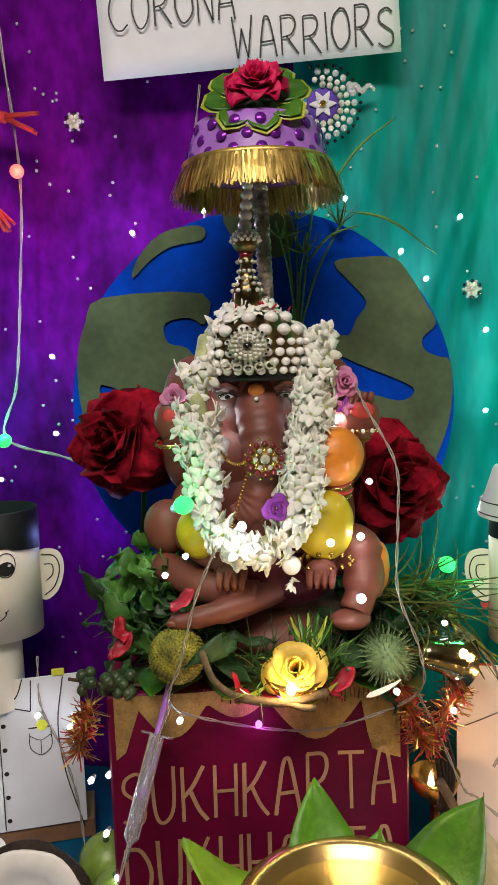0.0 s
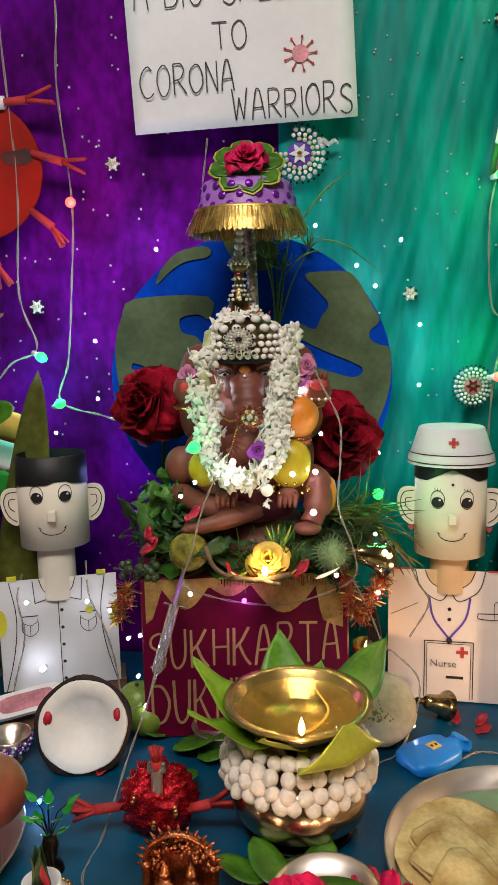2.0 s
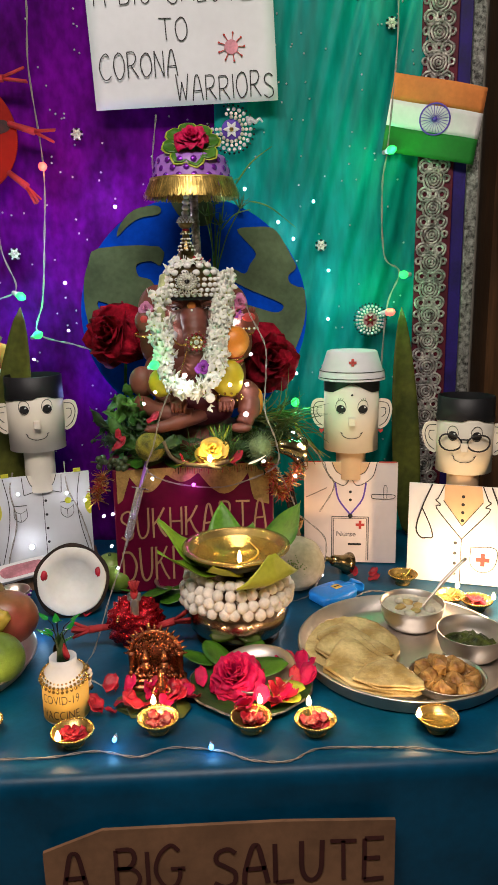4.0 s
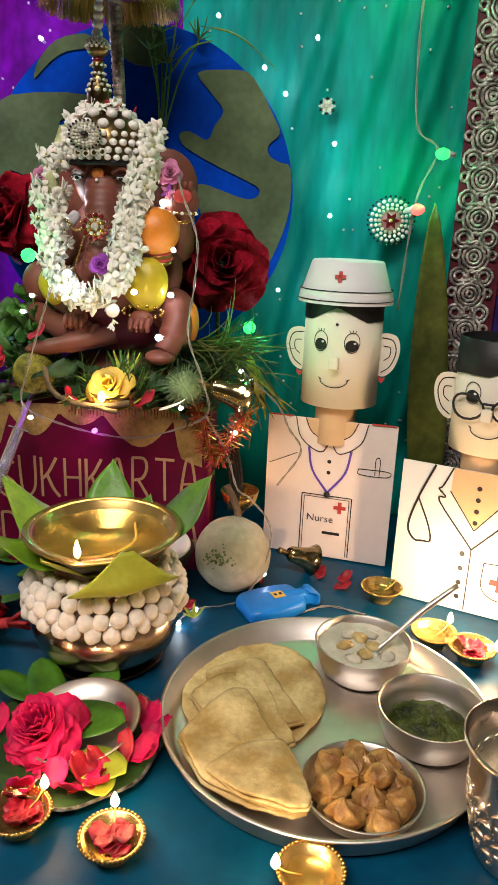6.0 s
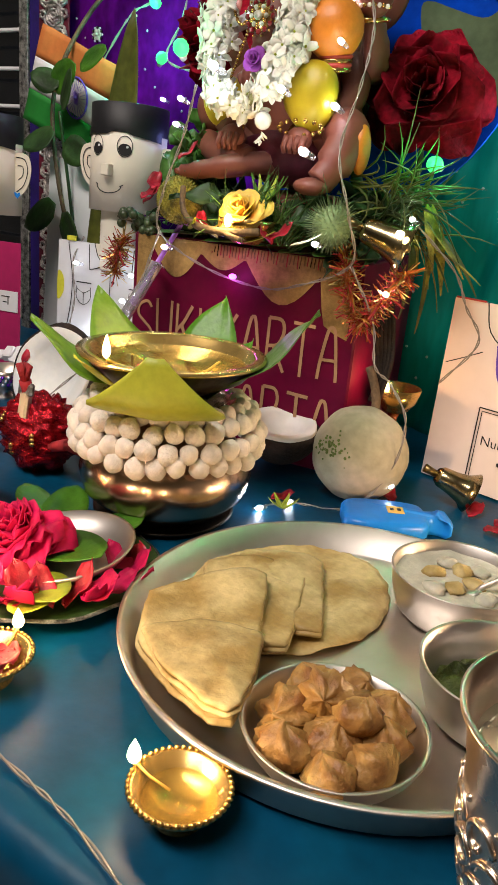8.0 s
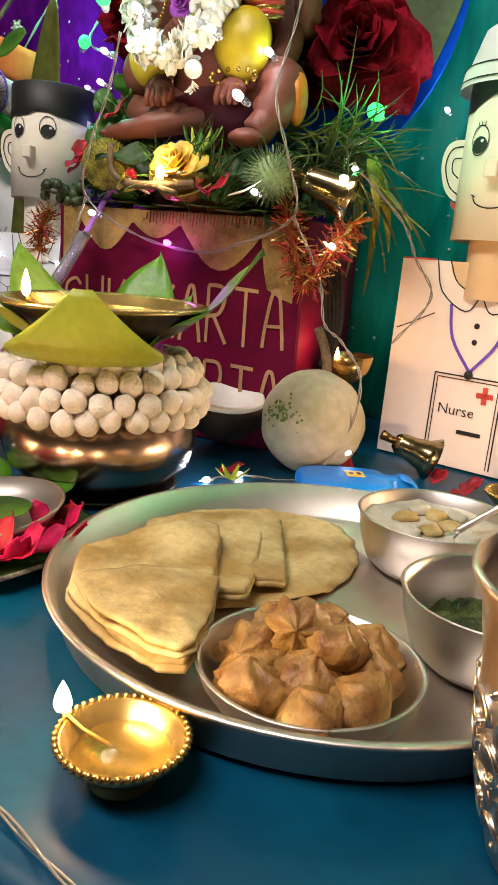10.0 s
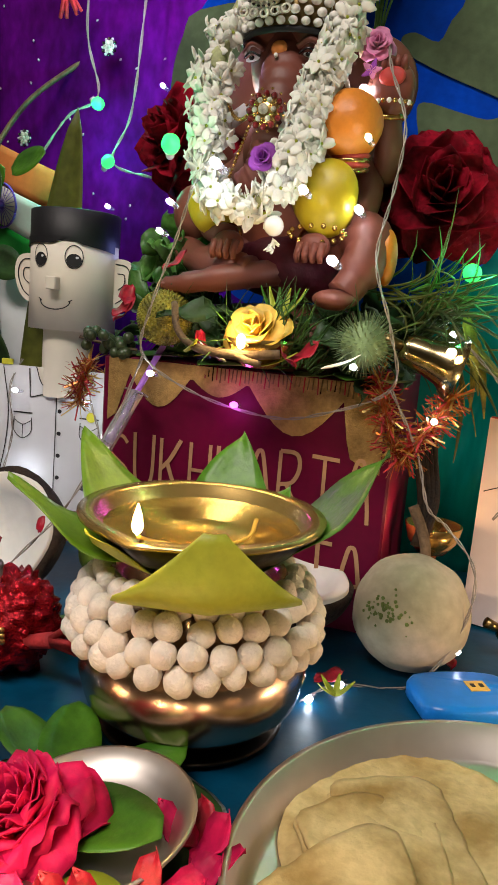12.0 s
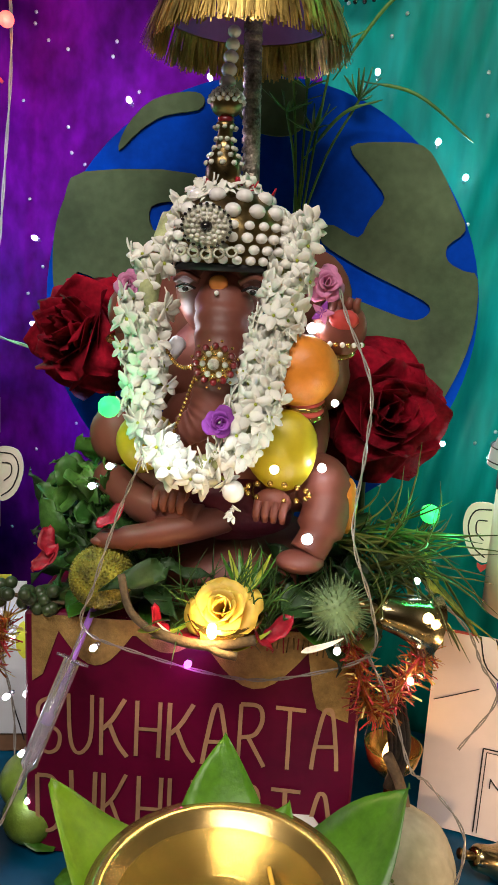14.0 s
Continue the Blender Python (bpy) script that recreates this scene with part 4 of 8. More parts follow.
meshes = []
for k in range(3):
    meshes.append(jasmine_flower(k))
for o in [o for o in scene.objects if o.name.startswith("flower") and o.parent is None]:
    bpy.data.objects.remove(o)
rnd = random.Random(5)
for k in range(225):
    p = path[rnd.randrange(len(path))]
    a = rnd.uniform(-0.15, math.pi + 0.15)
    side, r = math.cos(a), rnd.uniform(0.006, 0.017)
    n = Vector((side, -abs(math.sin(a)) * 0.9 - 0.1, rnd.uniform(-0.5, 0.5))).normalized()
    q = n.to_track_quat("Z", "Y").to_matrix().to_4x4()
    o = new("flower", meshes[k % 3])
    o.parent = garland
    o.matrix_basis = Matrix.Translation(p + n * r + Vector((0, 0, rnd.uniform(-0.006, 0.006)))) @ q @ at(0, 0, 0, 0, 0, rnd.uniform(0, 360), rnd.uniform(0.95, 1.3))
# loose blossoms tucked on the crown
for k in range(24):
    a, z = rnd.uniform(3.1, 5.0) if k < 15 else rnd.uniform(5.0, 6.3), rnd.uniform(0.05, 0.068)
    n = Vector((math.cos(a), math.sin(a), 0.7)).normalized()
    r = 0.042 - 0.9 * (z - 0.04)
    o = new("flower", meshes[k % 3])
    o.parent = crown
    o.matrix_basis = Matrix.Translation((r * math.cos(a) - 0.004, r * math.sin(a) + 0.006, z - 0.002)) @ n.to_track_quat("Z", "Y").to_matrix().to_4x4() @ at(0, 0, 0, 0, 0, rnd.uniform(0, 360), rnd.uniform(1.0, 1.3))
tas = Shape().ball(0.008, PEARL, at(0.112, 0.712, 1.066), 12, 8, lump=0.1)
for k in range(7):
    leaf(tas, at(0.112, 0.711, 1.057 - k * 0.0012, rnd.uniform(-50, 50), 50, k * 51), 0.007, 0.004, JASMINE, nu=3, nv=2)
tas.done("tassel", garland)

for name, lab, x, y, z, r, mat in (("pink_rose", "small pink foam rose at the idol's shoulder", 0.163, 0.785, 1.203, 0.0135, PINKROSE), ("purple_rose", "small purple foam rose on the garland", 0.105, 0.724, 1.112, 0.0115, PURPLEROSE), ("pink_rose", "small pale pink rose at the idol's shoulder", 0.02, 0.79, 1.196, 0.01, PINKROSE)):
    t = thing(name, lab, "flower", at(x, y, z, 80, 0, 15))
    rose(t, at(), r, mat, 14, 70, seed=int(r * 9999))
rb = Shape()
for k in range(5):
    leaf(rb, at(0, 0, 0, 0, 0, 72 * k), 0.008, 0.006, PURPLEROSE if k % 2 else PINKROSE, nu=4, nv=2)
rb.done("small_flower", label="little mauve flower below the pink rose", category="flower", M=at(0.163, 0.776, 1.184, 80))

# ---- umbrella over the idol ----
umb = thing("votive_umbrella", "lavender foil umbrella with gold fringe and lotus top", "umbrella", at(0.097, 0.806, 1.26))
Shape().lathe([(0.06, 0.118), (0.0575, 0.13), (0.053, 0.147), (0.0505, 0.154), (0.046, 0.156), (0, 0.157), (0, 0.155), (0.045, 0.154), (0.052, 0.146), (0.059, 0.118)], LAVENDER, None, 40, wob=lambda a: 1 + 0.012 * math.sin(7 * a)).done("shade", umb)
dots = None
for row, (z, r) in enumerate(((0.124, 0.0592), (0.135, 0.0565), (0.146, 0.0538))):
    for k in range(17):
        a = 2 * math.pi * (k + 0.5 * (row % 2)) / 17
        M = at(r * math.cos(a), r * math.sin(a), z) @ at(0, 0, 0, 0, 0, math.degrees(a)) @ at(0.0008, 0, 0, 0, 78, 0)
        if dots is None:
            dots = Shape().lathe([(0, 0.0006), (0.0042, 0.0004), (0.0045, 0)], VIOLETDOT, None, 14).done("dot", umb, "violet foil dot", M=M).data
        else:
            o = new("dot", dots)
            o.parent, o.matrix_basis = umb, M
fr = Shape()
rnd = random.Random(6)
for k in range(1100):
    a, r0 = rnd.uniform(0, 6.283), 0.0605 + rnd.uniform(-0.0005, 0.002)
    L, sw = rnd.uniform(0.021, 0.027), rnd.uniform(0.004, 0.012)
    d, tn_ = Vector((math.cos(a), math.sin(a), 0)), Vector((-math.sin(a), math.cos(a), 0))
    w_, j = 0.0009, rnd.uniform(-0.004, 0.004)
    p0, p1, p2 = d * r0 + Vector((0, 0, 0.121)), d * (r0 + sw * 0.6) + tn_ * j * 0.5 + Vector((0, 0, 0.121 - L * 0.55)), d * (r0 + sw) + tn_ * j + Vector((0, 0, 0.121 - L))
    fr.add([p0 - tn_ * w_, p0 + tn_ * w_, p1 + tn_ * w_, p1 - tn_ * w_, p2 + tn_ * w_ * 0.6, p2 - tn_ * w_ * 0.6], [(0, 1, 2, 3), (3, 2, 4, 5)], TINSEL, smooth=False)
fr.lathe([(0.0595, 0.117), (0.0625, 0.12), (0.062, 0.124), (0.0595, 0.1245)], TINSEL, None, 40)
fr.done("fringe", umb, "gold tinsel fringe", kind="stuff")
FOILPOLE = material("tarnished_foil", (0.5, 0.42, 0.34), 0.35, metal=0.7, vary=0.35, scale=160, bump=0.6)
pole = Shape().tube([(0.006, 0.006, -0.3), (0.005, 0.008, 0.02), (0.0, 0.008, 0.154)], 0.0062, FOILPOLE, seg=12)
for k in range(22):
    pole.lathe([(0.0062, -0.003), (0.0072, 0), (0.0062, 0.003)], FOILPOLE, at(0.005 - 0.0002 * k, 0.008, 0.002 + k * 0.0062, 0, 22), 12)
pole.done("pole", umb, "silver foil wound pole")
lot = thing("lotus_flower", "pink fabric lotus on green leaves topping the umbrella", "flower", at(0.099, 0.778, 1.424, 52, 0, 0, 1.12))
g = Shape()
for k in range(8):
    leaf(g, at(0, 0, 0.004, 0, 0, 45 * k + 10), 0.037, 0.0235, LEAF, curl=0.05, fold=0.25, tip=-0.1)
g.done("leaves", lot, "green leaf ring with pale edges")
e = Shape()
for k in range(8):
    leaf(e, at(0, 0, 0.0025, 0, 0, 45 * k + 10), 0.0395, 0.0265, LEAFPALE, curl=0.04, fold=0.25, tip=-0.1)
e.done("leaf_edges", lot, "yellow green leaf edges")
rose(lot, at(0, 0, 0.008), 0.022, MAGENTAROSE, 22, 52, 1.0, 4, point=0.4)

# ---- big cloth roses behind the idol ----
for x, y, z, r, rz, seed in ((-0.034, 0.862, 1.15, 0.054, -22, 3), (0.206, 0.858, 1.104, 0.056, 16, 7)):
    t = thing("cloth_rose", "large dark red velvet rose beside the idol", "flower", at(x, y, z, 0, 0, rz) @ at(0, 0, 0, 78), group="cloth roses beside the idol")
    rose(t, at(), r, REDVELVET, 22, 84, 1.0, seed, w=1.25, nu=8, nv=12, ruffle=0.085, point=0.35)
    Shape().tube([(0, 0, 0), (0, 0.01, -0.03), (0, -0.13, -0.04)], 0.003, LEAFDARK, seg=6).done("stem", t)

# ---- greenery on the plinth ----
YGREEN = material("yellow_green_bud", (0.34, 0.3, 0.03), 0.7, vary=0.3, scale=160, bump=0.5, second=(0.09, 0.08, 0.01))
BERRY = material("dark_green_berry", (0.05, 0.075, 0.03), 0.35, vary=0.2, scale=60, bump=0.1)
heap = Shape()
rnd = random.Random(21)
for k in range(105):
    side = 1 if k % 3 == 0 else -1
    x = 0.085 + side * rnd.uniform(0.07, 0.145 if side < 0 else 0.135)
    y, z = rnd.uniform(0.74, 0.86), 0.96 + rnd.uniform(0, 0.06 if side < 0 else 0.05)
    x = max(x, 0.03 - (y - 0.76) + rnd.uniform(0, 0.02))
    leaf(heap, at(x, y, z, rnd.uniform(-60, 60), rnd.uniform(-50, 40), rnd.uniform(0, 360)), rnd.uniform(0.025, 0.055), rnd.uniform(0.014, 0.032), LEAFDARK, curl=rnd.uniform(-0.4, 0.5), wave=0.4, nu=7, nv=3)
heap.done("leaf_heap", label="heap of dark wilted leaves round the idol's seat", category="leaves", kind="stuff")
durva = Shape()
for k in range(46):
    a = rnd.uniform(0, 1)
    x, y = 0.016 + 0.2 * a, rnd.uniform(0.715, 0.76) + (0.03 if a > 0.8 else 0)
    if x < 0.06 or x > 0.155:
        y += 0.032
    blades(durva, at(x, y, 0.962 + rnd.uniform(0, 0.025), rnd.uniform(-35, 50), rnd.uniform(-70, 70)), 14, rnd.uniform(0.03, 0.055), GRASS, 1.0, 0.0006, k, 0.6)
for k in range(9):
    x, y = rnd.uniform(0.18, 0.235), rnd.uniform(0.77, 0.86)
    blades(durva, at(x, y, 0.985 + rnd.uniform(-0.01, 0.04), rnd.uniform(-10, 40), rnd.uniform(40, 110)), 12, rnd.uniform(0.06, 0.1), GRASS if k % 2 else OLIVE, 0.7, 0.0009, 90 + k, 0.9)
for k in range(5):
    y = rnd.uniform(0.77, 0.87)
    x = rnd.uniform(0.03, 0.05) - (y - 0.76)
    blades(durva, at(x, y, 0.97 + rnd.uniform(-0.01, 0.05), rnd.uniform(-10, 40), rnd.uniform(-35, 20)), 12, rnd.uniform(0.03, 0.045), GRASS, 0.6, 0.0008, 190 + k, 0.9)
for k in range(14):
    leaf(durva, at(0.225 + rnd.uniform(0, 0.03), 0.79 + rnd.uniform(0, 0.04), 0.985 + rnd.uniform(-0.01, 0.03), rnd.uniform(-30, 30), rnd.uniform(15, 75), rnd.uniform(-50, 10)), rnd.uniform(0.05, 0.085), rnd.uniform(0.008, 0.014), YGREEN if k % 3 else OLIVE, curl=-0.2, fold=0.3, nu=8, nv=2)
durva.done("grass_tufts", label="tufts of fresh green grass blades around the idol's feet", category="grass", kind="stuff")
HERB = material("fresh_herb_leaf", (0.1, 0.24, 0.04), 0.45, vary=0.3, scale=50, bump=0.3, second=(0.03, 0.1, 0.015), island=0.35)
herb = Shape()
for k in range(46):
    a, z = rnd.uniform(0, 6.28), rnd.uniform(0.985, 1.062)
    r = 0.03 * math.sqrt(rnd.uniform(0, 1)) * (1.15 - 4 * (z - 0.98))
    leaf(herb, at(-0.004 + 0.8 * r * math.cos(a), 0.795 + 0.8 * r * math.sin(a), z, rnd.uniform(-70, 70), rnd.uniform(-60, 50), rnd.uniform(0, 360)), rnd.uniform(0.018, 0.032), rnd.uniform(0.018, 0.028), HERB, curl=rnd.uniform(-1.0, 1.0), fold=0.3, wave=0.5, nu=8, nv=4, tip=0.1)
for k in range(5):
    herb.tube(smooth_line([(-0.01 + 0.005 * k, 0.79, 0.962), (-0.012 + 0.005 * k, 0.793, 1.0), (-0.022 + 0.009 * k, 0.795, 1.045)], 4), 0.0012, HERB, seg=5)
herb.done("herb_bunch", label="bunch of curled fresh green herb leaves by the idol", category="leaves", kind="stuff")
pad = Shape()
for k in range(9):
    leaf(pad, at(-0.03 + k * 0.029, 0.79, 0.958 + 0.0015 * (k % 3), 0, 1, -90 + rnd.uniform(-14, 14)), 0.062, 0.05, LEAF if k % 2 else OLIVE, curl=0.02, fold=0.05)
pad.done("leaf_bed", label="green leaves laid flat over the plinth top", category="leaves", kind="stuff")
tall = Shape()
for k, (x, y, z) in enumerate(((0.118, 0.885, 1.375), (0.131, 0.882, 1.352), (0.172, 0.89, 1.346), (0.138, 0.88, 1.32), (0.15, 0.885, 1.385), (0.116, 0.884, 1.335))):
    tall.tube(smooth_line([(0.126 + 0.002 * k, 0.89, 0.962), (0.126 + 0.001 * k, 0.888, 1.2), (0.13 + 0.35 * (x - 0.13), 0.886, 1.29), (x, y, z)], 5), 0.0011, HERB, seg=5)
    for j in range(9):
        leaf(tall, at(x, y, z, rnd.uniform(-20, 20), rnd.uniform(-75, -5), j * 40 + rnd.uniform(-15, 15)), rnd.uniform(0.014, 0.03), 0.003, HERB, curl=rnd.uniform(-0.3, 0.4), nu=5, nv=1)
for x0, z0, x1, z1 in ((0.15, 1.36, 0.225, 1.44), (0.13, 1.3, 0.19, 1.345), (0.17, 1.36, 0.262, 1.315)):
    tall.tube(smooth_line([(x0, 0.89, z0), ((x0 + x1) / 2, 0.886, (z0 + z1) / 2 + 0.012), (x1, 0.884, z1)], 6), [0.0006] * 3 + [0.0016] * 6 + [0.001] * 3 + [0.0003], HERB, seg=4)
tall.done("sedge_stalks", label="slender green sedge stalks standing behind the idol", category="grass", kind="stuff")


def spiny(s, r, mat, n, length, thick, M):
    s.ball(r, mat, M, 20, 14, lump=0.05)
    for k in range(n):
        z = 1 - 2 * (k + 0.5) / n
        a, q = k * 2.39996, math.sqrt(1 - z * z)
        d = Vector((q * math.cos(a), q * math.sin(a), z))
        s.tube([d * r * 0.95, d * (r + length)], [thick, thick * 0.3], mat, M, seg=4, caps=False)


PALEGREEN = material("pale_green_husk", (0.21, 0.31, 0.13), 0.6, vary=0.25, scale=80, bump=0.3)
s = Shape()
spiny(s, 0.0222, YGREEN, 620, 0.0009, 0.0016, at(0.023, 0.733, 0.992))
s.done("ball_flower", label="round yellow-green knobbly flower ball on the leaves", category="flower")
s = Shape()
spiny(s, 0.0175, PALEGREEN, 260, 0.0075, 0.0006, at(0.19, 0.738, 0.986))
s.done("spiny_pod", label="pale green spiny seed pod on the leaves", category="seed pod")

yd = thing("rose_lamp", "small brass lamp holding a lit yellow rose", "oil lamp", at(0.117, 0.715, 0.962))
Shape().lathe([(0, 0.0), (0.012, 0.001), (0.022, 0.012), (0.026, 0.022), (0.025, 0.0222), (0.02, 0.012), (0, 0.004)], GOLD, None, 28).done("bowl", yd)
rose(yd, at(0, -0.002, 0.022, 50), 0.026, YELLOWROSE, 18, 62, 0.95, 12)
lv = Shape()
for k in range(7):
    leaf(lv, at(0.012, 0.004, 0.036, 0, -35, 20 + 24 * k), 0.03, 0.007, LEAFPALE if k % 2 else LEAF, curl=0.3, nu=6, nv=2)
blades(lv, at(0.01, 0.006, 0.034, -10, 20), 20, 0.035, GRASS, 1.1, 0.0005, 5)
lv.done("foliage", yd, "thin green leaves", kind="stuff")
Shape().ball(0.0035, FLAME, at(-0.004, -0.024, 0.02), 10, 8, squash=(1, 1, 1.6)).done("flame", yd)

for x, y, z, rz in ((0.088, 0.705, 0.966, 20), (0.082, 0.698, 0.97, 150), (0.145, 0.71, 0.97, 40), (0.152, 0.703, 0.967, 170), (-0.03, 0.735, 0.99, 60), (-0.022, 0.74, 1.0, 120), (0.02, 0.73, 1.03, 30), (-0.036, 0.745, 0.985, 10)):
    p = Shape()
    leaf(p, at(0, 0, 0), 0.022, 0.014, REDPETAL, curl=0.5, fold=0.3, wave=0.3, tip=0.0)
    p.done("petal", label="fallen dark red rose petal on the leaves", category="petal", group="petals on the plinth", M=at(x, y, z, 20, -15, rz))
for k, (x, y, z, rz) in enumerate(((0.07, 0.7, 0.967, 15), (0.1, 0.695, 0.966, 170), (0.125, 0.7, 0.965, 30), (0.17, 0.705, 0.968, 10), (0.06, 0.705, 0.969, -40))):
    p = Shape()
    leaf(p, at(0, 0, 0), 0.028, 0.008, COTTON if k % 2 else LEAFPALE, curl=0.3, fold=0.4)
    p.done("bud", label="pale cream flower bud lying on the leaves", category="flower bud", group="buds on the plinth", M=at(x, y, z, 10, -8, rz))
s = Shape()
s.tube(smooth_line([(0.045, 0.71, 1.005), (0.055, 0.7, 0.985), (0.075, 0.695, 0.974), (0.11, 0.69, 0.972), (0.14, 0.7, 0.975)], 6), [0.0028] * 12 + [0.0035] * 13, TWIG, seg=7)
s.tube(smooth_line([(0.11, 0.69, 0.972), (0.12, 0.688, 0.969), (0.13, 0.69, 0.967)], 4), 0.0028, TWIG, seg=6)
s.done("twig", label="bent pale brown twig lying on the leaves", category="twig")
s = Shape()
for k in range(22):
    s.ball(0.005, BERRY, at(-0.036 + rnd.uniform(-0.024, 0.02), 0.74 + rnd.uniform(-0.012, 0.012), 0.966 + rnd.uniform(-0.008, 0.012)), 9, 7)
s.tube([(-0.07, 0.745, 0.968), (-0.04, 0.74, 0.965), (-0.01, 0.745, 0.962)], 0.0015, TWIG)
s.done("berry_cluster", label="cluster of small green berries on a stem", category="berries", kind="stuff")


def tinsel(s, pts, n, length, mats, seed):
    rr, line = random.Random(seed), smooth_line(pts, 12)
    s.tube(line, 0.0025, mats[0])
    for k in range(n):
        p = line[rr.randrange(len(line))]
        d = Vector((rr.gauss(0, 1), rr.gauss(0, 1), rr.gauss(0, 1))).normalized() * length * rr.uniform(0.5, 1.2)
        w_ = Vector((rr.gauss(0, 1), rr.gauss(0, 1), rr.gauss(0, 1))).normalized() * 0.0007
        s.add([p - w_, p + w_, p + d + w_, p + d - w_], [(0, 1, 2, 3)], mats[k % len(mats)], smooth=False)


OTINSEL = material("orange_tinsel", (0.65, 0.2, 0.05), 0.3, metal=0.7, vary=0.2, bump=0, island=0.3)
for lab, pts, n, seed in (("orange and red tinsel garland by the bell", [(0.2, 0.748, 0.965), (0.21, 0.745, 0.935), (0.222, 0.75, 0.905), (0.238, 0.752, 0.925), (0.255, 0.76, 0.955)], 900, 2), ("red and orange tinsel tuft at the plinth corner", [(-0.05, 0.735, 0.95), (-0.058, 0.732, 0.93), (-0.062, 0.735, 0.91)], 320, 3)):
    s = Shape()
    tinsel(s, pts, n, 0.017, [OTINSEL, REDCREPE, TINSEL], seed)
    s.done("tinsel_garland", label=lab, category="tinsel", kind="stuff")
s = Shape()
for k in range(60):
    a = -0.02 + 0.215 * k / 59
    s.tube([(a + 0.01, 0.7475, 0.956), (a + 0.01 + rnd.uniform(-0.001, 0.001), 0.7465, 0.948 - rnd.uniform(0, 0.005))], 0.0006, REDCREPE if k % 3 == 0 else OLDBRASS, seg=3)
s.done("fringe_edge", label="short dark fringe along the plinth's top edge", category="fringe", kind="stuff")


def bell(M, size, lab):
    b = thing("hand_bell", lab, "bell", M)
    Shape().lathe([(0.0, 0.034), (0.006, 0.034), (0.009, 0.03), (0.0105, 0.018), (0.013, 0.008), (0.0185, 0.0), (0.0178, 0.0), (0.012, 0.008), (0.0095, 0.018), (0, 0.031)], BELLBRASS, at(s=size), 28).done("bell_body", b)
    Shape().tube([(0, 0, 0.034 * size), (0, 0, 0.046 * size)], [0.003 * size, 0.004 * size], OLDBRASS, seg=10).done("handle", b)
    Shape().ball(0.004 * size, OLDBRASS, at(0, 0, 0.002 * size), 10, 7).done("clapper", b)


bell(at(0.254, 0.757, 0.974, 0, -72, 20), 1.25, "polished brass bell lying on its side on the plinth edge")
bell(at(0.338, 0.79, TOP + 0.017, 0, 68, 205), 1.05, "small brass bell tipped over on the cloth")

# ---- kalash with oil lamp ----
KX, KY = 0.146, 0.587
kal = thing("kalash_pot", "round bronze water pot under the oil lamp", "pot", at(KX, KY, TOP))
Shape().lathe([(0, 0.006), (0.045, 0.006), (0.052, 0.011), (0.066, 0.024), (0.07, 0.04), (0.067, 0.054), (0.054, 0.068), (0.044, 0.076), (0.044, 0.094), (0.054, 0.102), (0.052, 0.1035), (0.04, 0.094), (0.04, 0.076), (0, 0.056)], BRONZEPOT, None, 48).done("body", kal)
Shape().lathe([(0, 0.001), (0.046, 0.001), (0.056, 0.004), (0.058, 0.006), (0.055, 0.0062), (0.046, 0.0055), (0, 0.0055)], DARKBRASS, None, 48).done("saucer", kal, "thin dark metal saucer")
beads = thing("cotton_garland", "three rows of cream cotton beads round the pot", "garland", at(KX, KY, TOP))
bmesh_ = None
rnd = random.Random(11)
for row, (z, r, n) in enumerate(((0.098, 0.056, 25), (0.09, 0.0655, 27), (0.078, 0.0715, 29), (0.066, 0.072, 29))):
    for k in range(n):
        a = 2 * math.pi * (k + 0.5 * (row % 2) + rnd.uniform(-0.12, 0.12)) / n
        M = at((r + rnd.uniform(-0.0015, 0.0015)) * math.cos(a), (r + rnd.uniform(-0.0015, 0.0015)) * math.sin(a), z + rnd.uniform(-0.002, 0.002), rnd.uniform(-30, 30), rnd.uniform(-30, 30), rnd.uniform(0, 360), rnd.uniform(0.86, 1.04))
        if bmesh_ is None:
            bmesh_ = Shape().ball(0.0082, COTTON, at(0.3, 0, 0) @ at(-0.3), 12, 9, lump=0.16, freq=170, squash=(1, 1, 1.06)).done("bead", beads, M=M).data
        else:
            o = new("bead", bmesh_)
            o.parent, o.matrix_basis = beads, M

lv = thing("betel_leaves", "ring of fresh betel leaves under the oil lamp", "leaves", at(KX, KY, TOP + 0.103))
for ang, L, W, tilt, mat in ((168, 0.1, 0.09, 20, LEAFMID), (102, 0.088, 0.085, 27, LEAF), (30, 0.106, 0.105, 24, LEAF), (207, 0.096, 0.08, 10, LEAFMID), (-112, 0.06, 0.07, 14, LEAFPALE), (70, 0.06, 0.06, 20, LEAF)):
    q = Shape()
    leaf(q, at(0.026, 0, -0.002), L, W, mat, curl=0.32, fold=0.12, wave=0.12, nu=14, nv=6, tip=0.5)
    q.done("leaf", lv, M=at(0, 0, 0.002, 0, 0, ang) @ at(0.026, 0, 0, 0, -tilt, 0) @ at(-0.026))
q = Shape()


def cupped(u, v):
    c, w = 2 * v - 1, 0.055 * min(1, 0.35 + 1.3 * u) * (1 - 0.9 * max(0, (u - 0.42) / 0.58))
    r = 0.03 + 0.056 * math.sin(min(1, u / 0.62) * 1.5708) - 0.01 * max(0, u - 0.7)
    return r - 0.18 * abs(c) * w, c * w, -0.006 + 0.05 * max(0, (u - 0.2) / 0.8) ** 1.5 + 0.05 * abs(c) * w


